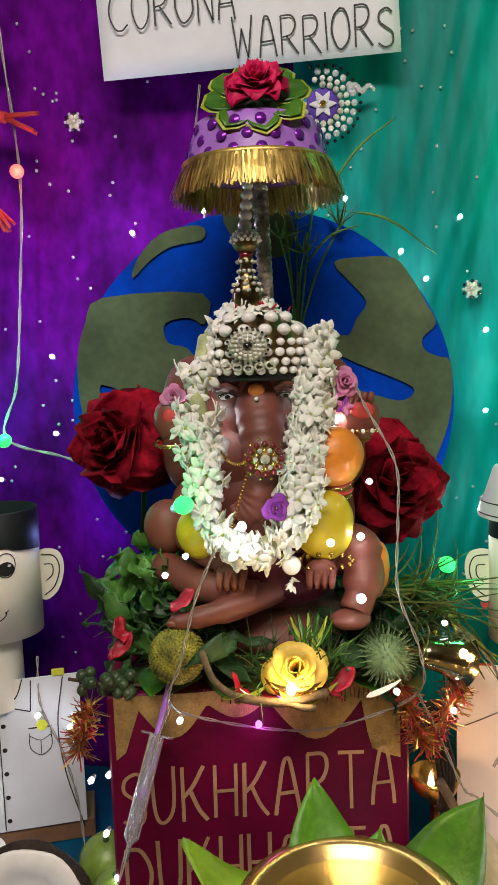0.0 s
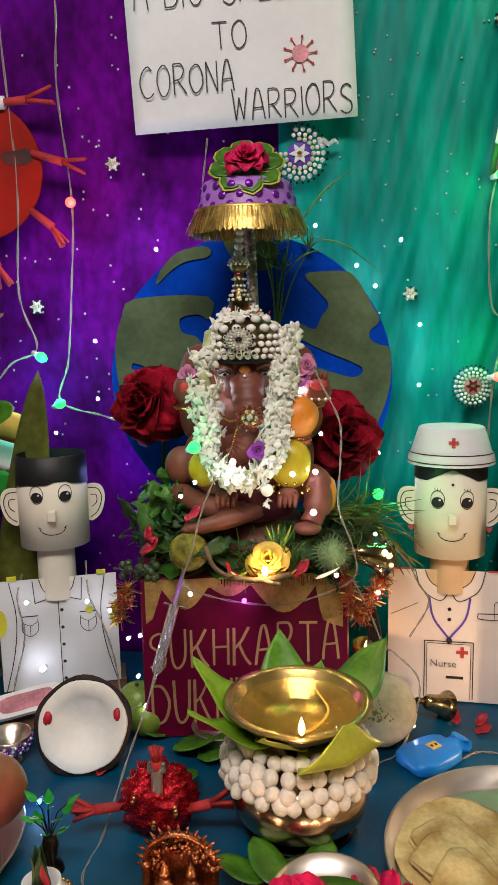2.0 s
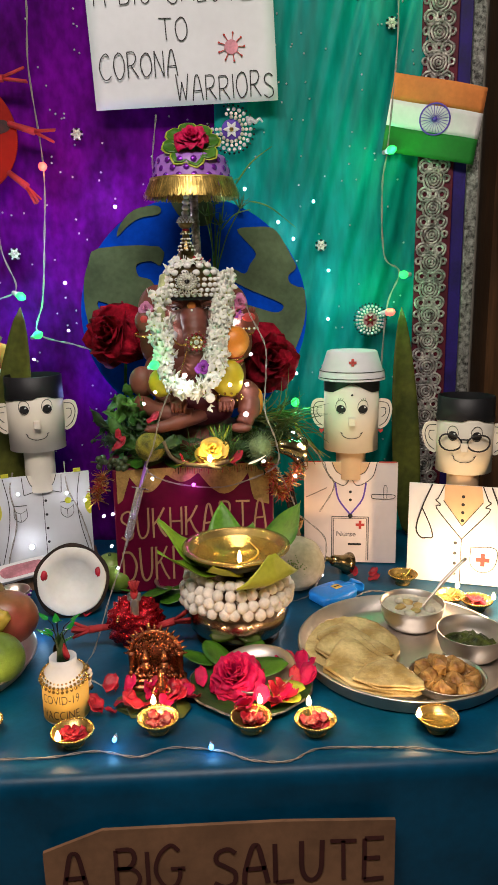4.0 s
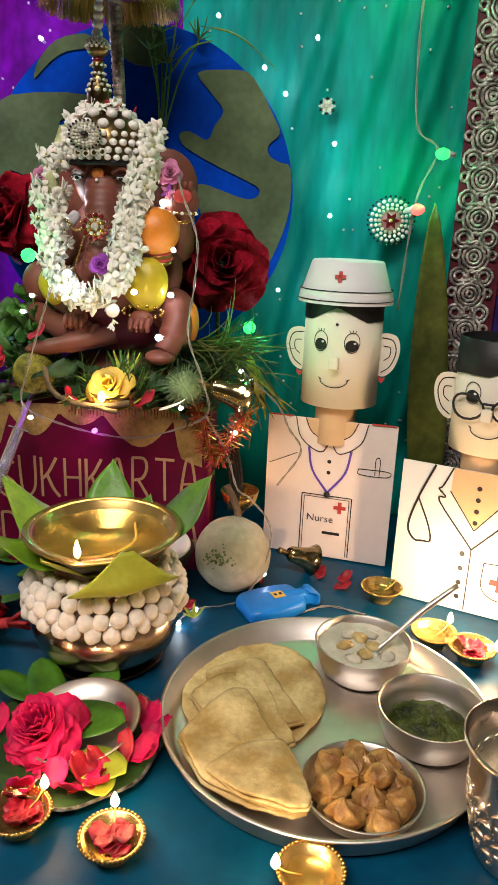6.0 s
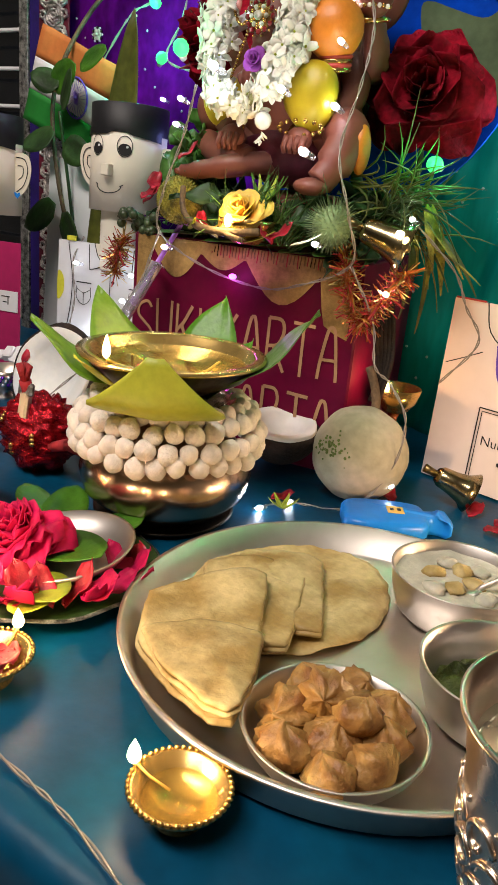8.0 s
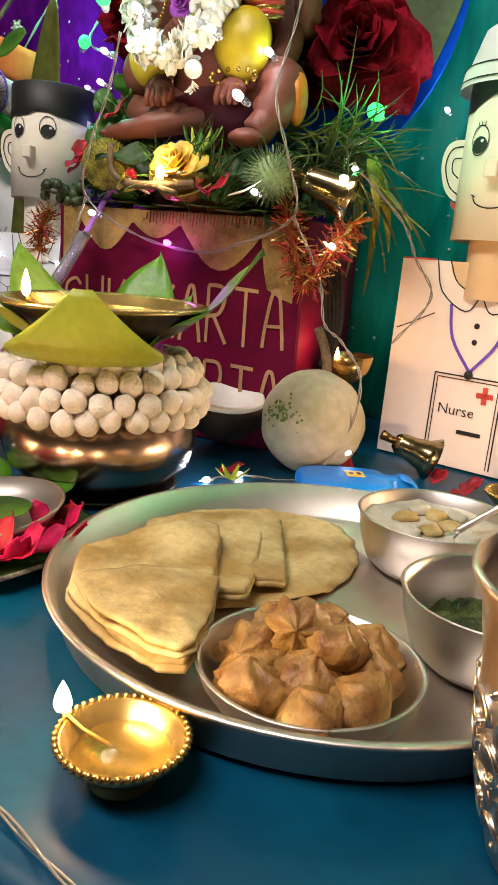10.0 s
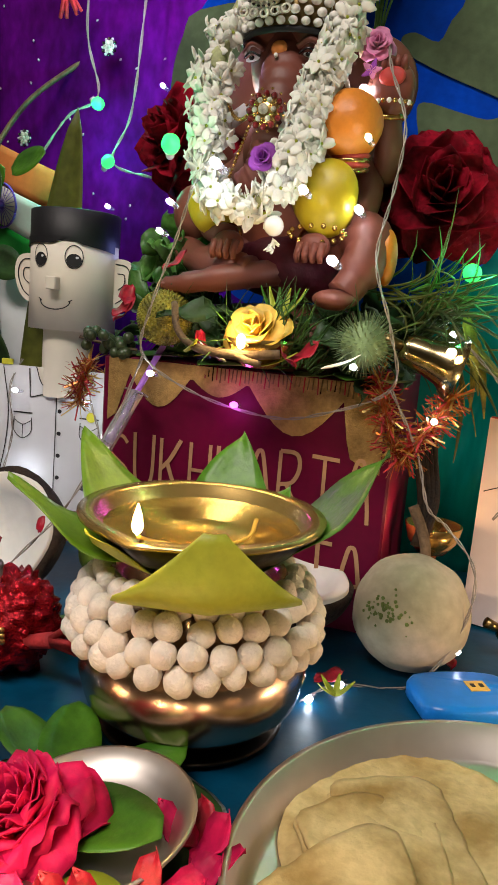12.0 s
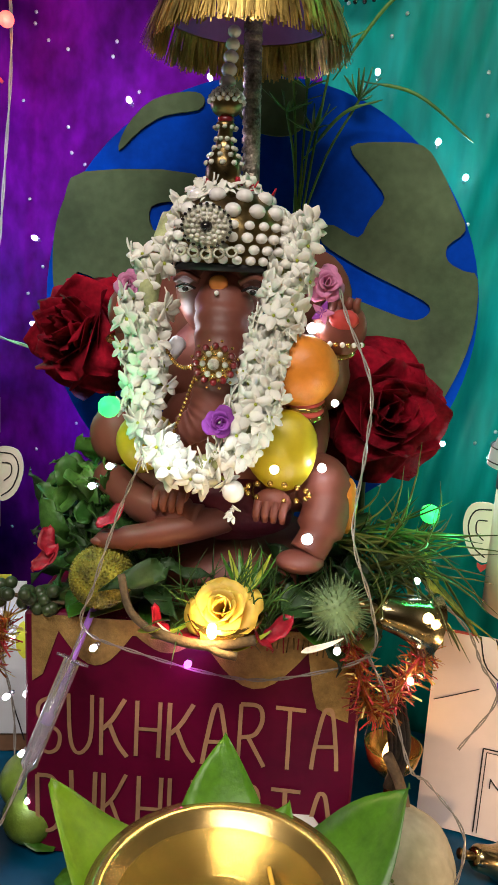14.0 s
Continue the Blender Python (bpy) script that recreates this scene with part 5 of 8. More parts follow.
q.sheet(cupped, 14, 10, LEAFPALE, None, thick=0.0006)
q.done("leaf", lv, "pale yellow-green leaf turned up against the lamp", M=at(0, 0, 0.002, 0, 0, -58))
oil = thing("oil_lamp", "large brass oil lamp bowl with a lit wick", "oil lamp", at(KX, KY, TOP + 0.107))


def spout(a):
    d = abs((a + math.pi / 2 + math.pi) % (2 * math.pi) - math.pi)
    return 1 + 0.07 * math.exp(-(d / 0.16) ** 2)


Shape().lathe([(0, 0.001), (0.035, 0.002), (0.058, 0.013), (0.068, 0.024), (0.069, 0.027)], DARKBRASS, None, 64, wob=spout).done("outside", oil, "sooty dark outside of the bowl")
Shape().lathe([(0.069, 0.027), (0.0735, 0.0275), (0.0738, 0.0295), (0.066, 0.0305), (0.0635, 0.0285), (0.056, 0.0175), (0.034, 0.007), (0.0335, 0.0062), (0, 0.006)], WARMBRASS, None, 64, wob=spout).done("inside", oil, "polished golden inside and rim")
Shape().lathe([(0.0585, 0.0215), (0, 0.0215)], OIL, None, 48).done("oil", oil, "clear yellow oil").visible_shadow = False
Shape().tube(smooth_line([(0.002, -0.073, 0.033), (0.003, -0.06, 0.027), (0.02, -0.03, 0.018), (0.03, 0.0, 0.016), (0.02, 0.035, 0.018)], 6), 0.0013, YELLOWPAPER).done("wick", oil, "oil-soaked cotton wick")
flame_profile = [(0, 0), (0.0022, 0.002), (0.003, 0.005), (0.0022, 0.01), (0.0009, 0.0145), (0, 0.017)]
Shape().lathe(flame_profile, FLAME, at(0.002, -0.074, 0.034), 12).done("flame", oil)
glow_lamp((KX + 0.002, KY - 0.078, TOP + 0.153), 0.16, (1.0, 0.6, 0.25), 0.004)

# ---- small brass lamps along the table edge ----


def diya(x, y, rz, fill, lit=True, z=TOP):
    """A small brass lamp with a beaded rim."""
    d = thing("diya", "small brass diya with red petals and flame" if fill == "petals" else "small brass diya holding oil and flame", "oil lamp", at(x, y, z, 0, 0, rz), group="brass diyas on the table")
    b = Shape().lathe([(0, 0.0006), (0.011, 0.0006), (0.0125, 0.003), (0.011, 0.005), (0.017, 0.011), (0.0225, 0.0165), (0.0225, 0.019), (0.0205, 0.0185), (0.0165, 0.012), (0.008, 0.008), (0, 0.0078)], WARMBRASS, None, 36)
    for k in range(44):
        a = 2 * math.pi * k / 44
        b.ball(0.0016, GOLD, at(0.0225 * math.cos(a), 0.0225 * math.sin(a), 0.0185), 6, 4)
    b.done("bowl", d)
    rr = random.Random(int(x * 1000))
    if fill == "petals":
        p = Shape()
        for k in range(9):
            leaf(p, at(rr.uniform(-0.006, 0.006), rr.uniform(-0.006, 0.006), 0.0105 + 0.0006 * k, rr.uniform(-10, 10), rr.uniform(-14, 2), k * 80 + rr.uniform(0, 30)), 0.0145, 0.014, REDPETAL, curl=0.12, wave=0.5, tip=-0.1, nu=6, nv=3)
        p.done("petals", d, "crumpled red rose petals", kind="stuff")
    else:
        Shape().lathe([(0.0168, 0.0125), (0, 0.0125)], OIL, None, 28).done("oil", d).visible_shadow = False
    Shape().tube([(0.004, 0.003, 0.013), (0.012, 0.01, 0.016), (0.017, 0.015, 0.021)], 0.0006, YELLOWPAPER).done("wick", d)
    if lit:
        Shape().lathe([(r * 1.1, h * 0.75) for r, h in flame_profile], FLAME, at(0.0175, 0.0155, 0.0205), 12).done("flame", d)
    return d


DIYAS = ((-0.148, 0.378, 45, "petals"), (-0.043, 0.354, -160, "petals"), (0.049, 0.372, 65, "petals"), (0.153, 0.366, 20, "petals"), (0.224, 0.356, 60, "petals"), (0.36, 0.351, 150, "oil"), (0.418, 0.737, 0, "oil"), (0.468, 0.655, 0, "oil"), (0.503, 0.634, -60, "petals"))
for x, y, rz, fill in DIYAS:
    diya(x, y, rz, fill, lit=not (x > 0.4 and x < 0.43))
    if y < 0.45 or x > 0.45:
        a = radians(rz) + 0.725
        glow_lamp((x + 0.023 * math.cos(a), y + 0.023 * math.sin(a), TOP + 0.045), 0.8 if x > 0.45 else 0.2 if x > 0.3 else 0.12, (1.0, 0.66, 0.36), 0.006)

# ---- thali with food ----
TX, TY = 0.364, 0.51
th = thing("thali_plate", "large round steel plate with a raised rim", "plate", at(TX, TY, TOP))
Shape().lathe([(0, 0.001), (0.128, 0.001), (0.133, 0.004), (0.139, 0.022), (0.1415, 0.0225), (0.1415, 0.024), (0.138, 0.024), (0.131, 0.0055), (0.127, 0.003), (0, 0.003)], STEEL, None, 72).done("dish", th)


def soft_outline(pts, cut=0.09):
    """Straight sides with short rounded corners and a slightly uneven edge."""
    for _ in range(2):
        out = []
        for i, (x, y) in enumerate(pts):
            u, v = pts[(i + 1) % len(pts)]
            out += [(x + (u - x) * cut, y + (v - y) * cut), (x + (u - x) * (1 - cut), y + (v - y) * (1 - cut))]
        pts = out
    line = []
    for i, (x, y) in enumerate(pts):
        u, v = pts[(i + 1) % len(pts)]
        n = max(1, int(math.hypot(u - x, v - y) / 0.005))
        for k in range(n):
            px, py = x + (u - x) * k / n, y + (v - y) * k / n
            line.append((px + 0.0016 * noise.noise(Vector((px * 90, py * 90, 2))), py + 0.0016 * noise.noise(Vector((px * 90, py * 90, 7)))))
    return line


def folded_bread(pts, z, thick, lab, layers=2, seed=0, tilt=(0, 0)):
    """A flatbread folded over: stacked soft sheets over an outline."""
    t = thing("flatbread", lab, "flatbread", at(TX, TY, TOP + z), group="folded flatbreads on the plate")
    for L in range(layers):
        o = soft_outline(pts)
        cx, cy = sum(p[0] for p in o) / len(o), sum(p[1] for p in o) / len(o)
        n, rings = len(o), 9
        s, verts, faces = Shape(), [], []
        for part_, zz in ((0, 0.0), (1, thick)):
            for j in range(rings + 1):
                q = j / rings
                for x, y in o:
                    k = 1 - q ** 0.6 * (1 - 0.03 * L)
                    px, py = cx + (x - cx) * (1 - k), cy + (y - cy) * (1 - k)
                    edge = (1 - k) ** 16
                    h = zz * (1 - 0.3 * edge) + tilt[0] * (px - cx) + tilt[1] * (py - cy) + 0.0055 * noise.noise(Vector((px * 26 + seed, py * 26, L * 0.5))) + 0.0014 * noise.noise(Vector((px * 110 + seed, py * 110, L)))
                    verts.append((px, py, h + L * thick * 0.9 + 0.0014 * edge * (1 if part_ == 0 else 0)))
        m = (rings + 1) * n
        for j in range(rings):
            for i in range(n):
                a, b = j * n + i, j * n + (i + 1) % n
                faces.append((a + n, b + n, b, a))
                faces.append((m + a, m + b, m + b + n, m + a + n))
        for i in range(n):
            a, b = rings * n + i, rings * n + (i + 1) % n
            faces.append((a, b, m + b, m + a)[::-1])
        s.add(verts, faces, BREAD)
        s.done("fold", t)
    return t


folded_bread([(0.066 * math.cos(a) - 0.066, 0.08 * math.sin(a) + 0.034) for a in [k * 0.3927 for k in range(16)]], 0.004, 0.0032, "round golden flatbread under the folded ones", 1, 1)
folded_bread([(-0.117, 0.041), (-0.064, 0.076), (-0.016, -0.011), (-0.031, -0.019), (-0.09, 0.005)], 0.0075, 0.005, "golden flatbread folded into a strip", 2, 4)
folded_bread([(-0.121, 0.004), (-0.097, 0.036), (-0.062, 0.049), (-0.021, -0.043), (-0.033, -0.054), (-0.09, -0.03)], 0.0125, 0.0048, "golden flatbread folded into a long strip", 2, 9)
folded_bread([(-0.12, -0.052), (-0.085, 0.006), (-0.068, 0.008), (-0.016, -0.088), (-0.008, -0.115), (-0.02, -0.12), (-0.088, -0.098)], 0.0165, 0.0046, "pale flatbread folded into a broad square", 2, 12, (0.03, 0.07))
folded_bread([(-0.09, -0.092), (-0.062, -0.062), (-0.032, -0.052), (-0.014, -0.088), (-0.005, -0.112), (-0.008, -0.121), (-0.02, -0.124), (-0.06, -0.112)], 0.0255, 0.0032, "pale flatbread corner folded over on top", 2, 15, (0.02, 0.05))


def bowl(x, y, r, h, lab, z=0.0032, deep=True):
    b = thing("steel_bowl", lab, "bowl", at(TX + x, TY + y, TOP + z), group="steel bowls on the plate")
    Shape().lathe([(0, 0.0008), (r * 0.72, 0.0008), (r * 0.86, h * 0.2), (r * 0.96, h * 0.6), (r, h), (r * 1.02, h * 1.01), (r * 1.0, h * 1.03), (r * 0.965, h), (r * 0.93, h * 0.6), (r * 0.8, h * 0.16), (0, h * 0.1)], STEEL, None, 48).done("wall", b)
    return b


b = bowl(0.031, 0.085, 0.045, 0.034, "steel bowl of creamy white pudding on the plate")
c = Shape().sheet(lambda u, v: (0.0425 * u * math.cos(v * 6.2832), 0.0425 * u * math.sin(v * 6.2832), 0.027 + 0.003 * noise.noise(Vector((u * math.cos(v * 6.2832) * 3, u * math.sin(v * 6.2832) * 3, 1)))), 10, 36, CURD)
c.done("pudding", b, "creamy white pudding")
for k in range(8):
    a = k * 2.4
    q = Shape().ball(0.0065, CURD if k % 2 else BREAD, None, 9, 7, lump=0.4, freq=200, squash=(1.3, 1, 0.6))
    q.done("lump", b, M=at(0.026 * math.cos(a) * (0.4 + 0.6 * (k % 3) / 2), 0.026 * math.sin(a) * (0.5 + 0.5 * (k % 2)), 0.0285, 0, 0, k * 50))
sp = thing("spoon", "steel spoon standing in the bowl of pudding", "spoon", at(TX + 0.031, TY + 0.085, TOP))
Shape().tube(smooth_line([(0.012, -0.004, 0.03), (0.03, 0.005, 0.045), (0.055, 0.018, 0.066), (0.085, 0.03, 0.088)], 5), [0.0022] * 8 + [0.003] * 8, STEEL, seg=8).done("handle", sp)
Shape().ball(0.009, STEEL, at(0.007, -0.006, 0.0265, 0, -25), 12, 8, squash=(1.3, 0.85, 0.35)).done("spoon_bowl", sp)
b = bowl(0.086, -0.002, 0.044, 0.034, "steel bowl half full of dark green chutney")
c = Shape().sheet(lambda u, v: (0.038 * u * math.cos(v * 6.2832), 0.038 * u * math.sin(v * 6.2832), 0.011 + 0.012 * (1 - u * u) + 0.008 * noise.noise(Vector((u * math.cos(v * 6.2832) * 5, u * math.sin(v * 6.2832) * 5, 3)))), 14, 44, CHUTNEY)
c.done("chutney", b, "rough dark green chutney")
b = bowl(0.03, -0.083, 0.046, 0.017, "shallow steel dish of fried dumplings", 0.006)
rnd = random.Random(31)
for k, (x, y, z, r) in enumerate(((-0.028, -0.012, 0, 0.016), (0.0, 0.012, 0, 0.017), (0.028, 0.004, 0, 0.015), (-0.03, 0.02, 0, 0.015), (0.008, -0.018, 0, 0.016), (-0.014, -0.036, 0, 0.015), (0.018, -0.04, 0, 0.014), (0.034, -0.02, 0, 0.015), (-0.006, 0.035, 0, 0.014), (0.02, 0.03, 0, 0.014), (-0.008, 0.0, 0.015, 0.014), (0.014, -0.004, 0.014, 0.013))):
    f = Shape()
    r *= 0.8
    x, y = x * 0.88, y * 0.9 + 0.003
    n, turn = rnd.choice((6, 7, 8)), rnd.uniform(0, 6.28)
    prof = [(0.0, -0.8), (0.55, -0.74), (0.92, -0.42), (1.06, 0.0), (0.98, 0.35), (0.76, 0.64), (0.5, 0.84), (0.28, 1.0), (0.13, 1.1), (0, 1.1)]
    verts, faces, seg = [], [], 32
    for p, (rr_, zz) in enumerate(prof):
        for q in range(seg):
            a = 2 * math.pi * q / seg
            pleat = 1 + 0.3 * max(0, zz + 0.35) * math.sin(n * (a + 0.7 * max(0, zz)) + turn)
            lump = 1 + 0.2 * noise.noise(Vector((math.cos(a) * 1.1 + k * 3, math.sin(a) * 1.1, zz)))
            verts.append((r * rr_ * pleat * lump * math.cos(a) * 1.12, r * rr_ * pleat * lump * math.sin(a), r * zz * 0.95 + 0.12 * r * math.sin(a + turn)))
    for p in range(len(prof) - 1):
        faces += [(p * seg + q, p * seg + (q + 1) % seg, (p + 1) * seg + (q + 1) % seg, (p + 1) * seg + q) for q in range(seg)]
    f.add(verts, faces, FRITTER)
    f.done("dumpling", label="golden brown crimped fried dumpling in the steel dish", category="dumpling", group="fried dumplings", M=at(TX + 0.03 + x * 0.92, TY - 0.083 + y * 0.92, TOP + 0.0085 + r * 0.85 + z, rnd.uniform(-5, 70), rnd.uniform(-45, 45), rnd.uniform(0, 360)))

# ---- silver tumbler ----
tm = thing("silver_tumbler", "chased silver tumbler full of water", "tumbler", at(0.503, 0.401, TOP))
Shape().lathe([(0, 0.001), (0.028, 0.001), (0.03, 0.004), (0.034, 0.02), (0.039, 0.045), (0.0405, 0.07), (0.0435, 0.088), (0.0475, 0.096), (0.0478, 0.098), (0.046, 0.0985), (0.0415, 0.088), (0.0385, 0.07), (0.037, 0.045), (0.029, 0.006), (0, 0.004)], SILVER, None, 64).done("wall", tm)
Shape().lathe([(0.0392, 0.08), (0, 0.08)], WATER, None, 40).done("water", tm).visible_shadow = False
em = Shape()
for k in range(14):
    a0 = 2 * math.pi * k / 14
    for j, (zz, rr_, dirn) in enumerate(((0.054, 0.0085, 1), (0.041, 0.0085, -1), (0.028, 0.008, 1), (0.016, 0.007, -1))):
        pts = []
        for i in range(15):
            q = i / 14 * 1.6 * math.pi
            rad = rr_ * (1 - 0.55 * i / 14)
            aa = a0 + dirn * (rad * math.cos(q)) / 0.04 + (0.22 if j % 2 else 0)
            h_ = zz + rad * math.sin(q)
            R = 0.0001 + (0.034 + 0.2 * (h_ - 0.02) if h_ < 0.045 else 0.039 + 0.06 * (h_ - 0.045)) - (0.05 * (0.02 - h_) if h_ < 0.02 else 0)
            pts.append((R * math.cos(aa), R * math.sin(aa), zz + rad * math.sin(q)))
        em.tube(pts, 0.0015, SILVER, seg=6)
    for zz in (0.0645, 0.0475, 0.0345, 0.0215):
        R = 0.034 + 0.2 * (zz - 0.02) if zz < 0.045 else 0.039 + 0.06 * (zz - 0.045)
        em.ball(0.0016, SILVER, at(R * math.cos(a0 + 0.22), R * math.sin(a0 + 0.22), zz), 8, 6)
for k in range(12):
    for dirn in (-1, 1):
        pts = []
        for i in range(15):
            q, rad = i / 14 * 1.7 * math.pi, 0.0075 * (1 - 0.55 * i / 14)
            aa = 2 * math.pi * k / 12 + dirn * (0.1 + rad * math.cos(q) / 0.038)
            pts.append((0.0383 * math.cos(aa), 0.0383 * math.sin(aa), 0.063 + rad * math.sin(q)))
        em.tube(pts, 0.0011, SILVER, seg=6)
em.done("relief", tm, "scrolling raised relief", kind="stuff")

# ---- paper figures ----


def on_tube(r, cx, cy):
    """Maps drawn points (along, up) on to an upright paper tube."""
    return lambda x, z, lift=0.0: (cx + (r + lift) * math.sin(x / r), cy - (r + lift) * math.cos(x / r), z)


def drawn(s, fn, pts, width, mat, closed=False, fill=False, per=4):
    """A drawn line or filled patch on a curved paper surface."""
    if fill:
        line = pts
        verts = [fn(x, z, 0.0007) for x, z in line]
        return s.add(verts, [tuple(range(len(verts)))], mat, smooth=False)
    line = smooth_line([(x, z, 0) for x, z in pts], per) if len(pts) > 2 else [Vector((x, z, 0)) for x, z in pts]
    if closed:
        line.append(line[0])
    verts, faces = [], []
    for i, p in enumerate(line):
        d = (line[min(i + 1, len(line) - 1)] - line[max(i - 1, 0)]).normalized()
        nx, nz = -d.y * width / 2, d.x * width / 2
        verts += [fn(p.x + nx, p.y + nz, 0.0008), fn(p.x - nx, p.y - nz, 0.0008)]
    for i in range(len(line) - 1):
        faces.append((2 * i, 2 * i + 1, 2 * i + 3, 2 * i + 2))
    return s.add(verts, faces, mat)


def band(s, fn, xs, low, high, mat):
    """A strip of paper glued on a tube, with a shaped lower edge."""
    verts = []
    for x in xs:
        verts += [fn(x, low(x), 0.0008), fn(x, high, 0.0008)]
    return s.add(verts, [(2 * i, 2 * i + 1, 2 * i + 3, 2 * i + 2) for i in range(len(xs) - 1)], mat)


def paper_figure(M, lab, body, face, neck, hair, W=0.155, H=0.165, head_back=0.05, head_r=0.044, head_h=0.098, head_z=0.03, kind="man", eye=0.66):
    """One paper doll: a flat card body with a rolled paper head."""
    s = Shape()
    card = lambda x, z, lift=0.0: (x, -lift, z)
    s.box(W, 0.0016, H, body, at(0, 0.0008, H / 2), 0.0003)
    s.lathe([(0.025, H - 0.03), (0.025, H + head_z + 0.01)], neck, at(0, head_back * 0.62, 0), 28)
    hz0, hz1 = H + head_z, H + head_z + head_h
    s.lathe([(head_r, hz0), (head_r, hz1), (head_r - 0.0008, hz1), (head_r - 0.0008, hz0)], face, at(0, head_back, 0), 44, closed=True)
    t = on_tube(head_r, 0, head_back)
    ez, mz = hz0 + head_h * eye, hz0 + head_h * 0.26
    for sx in (-1, 1):
        ex = sx * 0.0185
        drawn(s, t, [(ex + 0.009 * math.cos(a), ez + 0.0115 * math.sin(a)) for a in [k * 0.5236 for k in range(12)]], 0.0009, INK, closed=True)
        drawn(s, t, [(ex + 0.0078 * math.cos(k * math.pi / 7), ez - 0.0035 + 0.0068 * math.sin(k * math.pi / 7)) for k in range(14)], 0, INK, fill=True)
        drawn(s, lambda x, z, lift=0.0: t(x, z, lift + 0.0005), [(ex + 0.003 + 0.0018 * math.cos(k), ez - 0.0005 + 0.0014 * math.sin(k)) for k in range(6)], 0, PAPER, fill=True)
        ear = blob([(0.0, 0.022), (0.013, 0.02), (0.017, 0.006), (0.012, -0.012), (0.002, -0.02), (-0.004, -0.012), (-0.004, 0.012)], 4)
        E = facing(sx * (head_r + 0.001), head_back, hz0 + head_h * 0.5, rz=0) @ Matrix.Diagonal((sx * 1.28, 1.22, 1, 1))
        s.plate(ear, 0.0012, face, E)
        stroke(s, [(0.0, 0.018), (0.01, 0.016), (0.0135, 0.005), (0.009, -0.009), (0.001, -0.016)], 0.001, INK, E, lift=0.0018)
        stroke(s, [(0.002, 0.01), (0.008, 0.009), (0.008, 0.001), (0.003, -0.004)], 0.0009, INK, E, lift=0.0018)
        if kind == "nurse" or kind == "worker":
            s.plate([(-0.004, 0.003), (0, 0.001), (0.004, 0.003), (0.0035, -0.001), (0, -0.005), (-0.0035, -0.001)], 0.001, REDINK if kind == "nurse" else BLUEPLASTIC, facing(sx * (head_r + 0.004), head_back - 0.002, hz0 + head_h * 0.27))
            for k in (-1, 0, 1):
                drawn(s, t, [(ex + k * 0.003, ez + 0.0115), (ex + k * 0.0042, ez + 0.0145)], 0.0007, INK)
    drawn(s, t, [(0.0165 * math.cos(math.pi + k * math.pi / 8), mz + 0.004 + 0.0095 * math.sin(math.pi + k * math.pi / 8)) for k in range(9)], 0.0011, INK)
    for sx in (-1, 1):
        drawn(s, t, [(sx * 0.0185, mz + 0.005), (sx * 0.0145, mz + 0.003)], 0.001, INK)
    s.box(0.011, 0.012, 0.0135, face, at(0, head_back - head_r - 0.005, hz0 + head_h * 0.46), 0.001)
    # hair or cap
    if kind == "nurse":
        s.lathe([(head_r + 0.0004, hz1 - 0.002), (head_r + 0.0006, hz1 + 0.012)], BLACKPAPER, at(0, head_back, 0), 40)
        for sx in (-1, 1):
            band(s, t, [sx * 0.003 * k for k in range(24)], lambda x: hz1 - 0.001 - 0.016 * min(1, abs(x) / 0.034), hz1 + 0.004, BLACKPAPER)
        drawn(s, t, ring(10, 0.0018, 0, ez + 0.02), 0, INK, fill=True)
        hat = PAPER
        s.lathe([(head_r + 0.01, hz1 + 0.002), (head_r + 0.008, hz1 + 0.016), (head_r + 0.0075, hz1 + 0.017)], hat, at(0, head_back, 0), 44)
        s.lathe([(head_r + 0.0068, hz1 + 0.014), (head_r - 0.004, hz1 + 0.048), (head_r - 0.006, hz1 + 0.0495), (0, hz1 + 0.05)], hat, at(0, head_back, 0), 44)
        for zz, rr_ in ((0.0055, 0.0104), (0.0165, 0.0086)):
            s.lathe([(head_r + rr_, hz1 + zz), (head_r + rr_ + 0.0004, hz1 + zz + 0.0006), (head_r + rr_, hz1 + zz + 0.0012)], INK, at(0, head_back, 0), 44)
        for a, b in ((0.0125, 0.0042), (0.0042, 0.0125)):
            s.box(a, 0.0008, b, REDINK, at(0, head_back - head_r - 0.0022, hz1 + 0.033, -17), 0.0002)
    else:
        s.lathe([(head_r + 0.0008, hz1 - 0.012), (head_r + 0.0008, hz1 + 0.02), (head_r - 0.001, hz1 + 0.021)], hair, at(0, head_back, 0), 44)
        s.lathe([(head_r - 0.001, hz1 + 0.021), (head_r - 0.001, hz1 - 0.01)], hair, at(0, head_back, 0), 44)
        band(s, lambda x, z, lift=0.0: t(x, z, lift + 0.0008), [0.003 * k - 0.066 for k in range(45)], lambda x: hz1 - 0.015 + 0.007 * max(0, 1 - abs(x - 0.012) / 0.016) - 0.004 * max(0, abs(x) - 0.03) / 0.03, hz1 - 0.008, hair)
    # clothing drawn on the card
    top = H
    ln = lambda pts, w=0.001, mat=INK: drawn(s, card, pts, w, mat)
    if kind in ("man", "nurse"):
        n = 0.024 if kind == "man" else 0.032
        s.add([card(x, z, 0.0004) for x, z in [(-n, top), (n, top)] + [(n * math.cos(a), top - 0.026 * math.sin(a)) for a in [k * math.pi / 10 for k in range(1, 10)]]], [tuple(range(11))], neck, smooth=False)
        ln([(-n, top), (-n * 0.7, top - 0.018), (0, top - 0.026), (n * 0.7, top - 0.018), (n, top)], 0.0012)
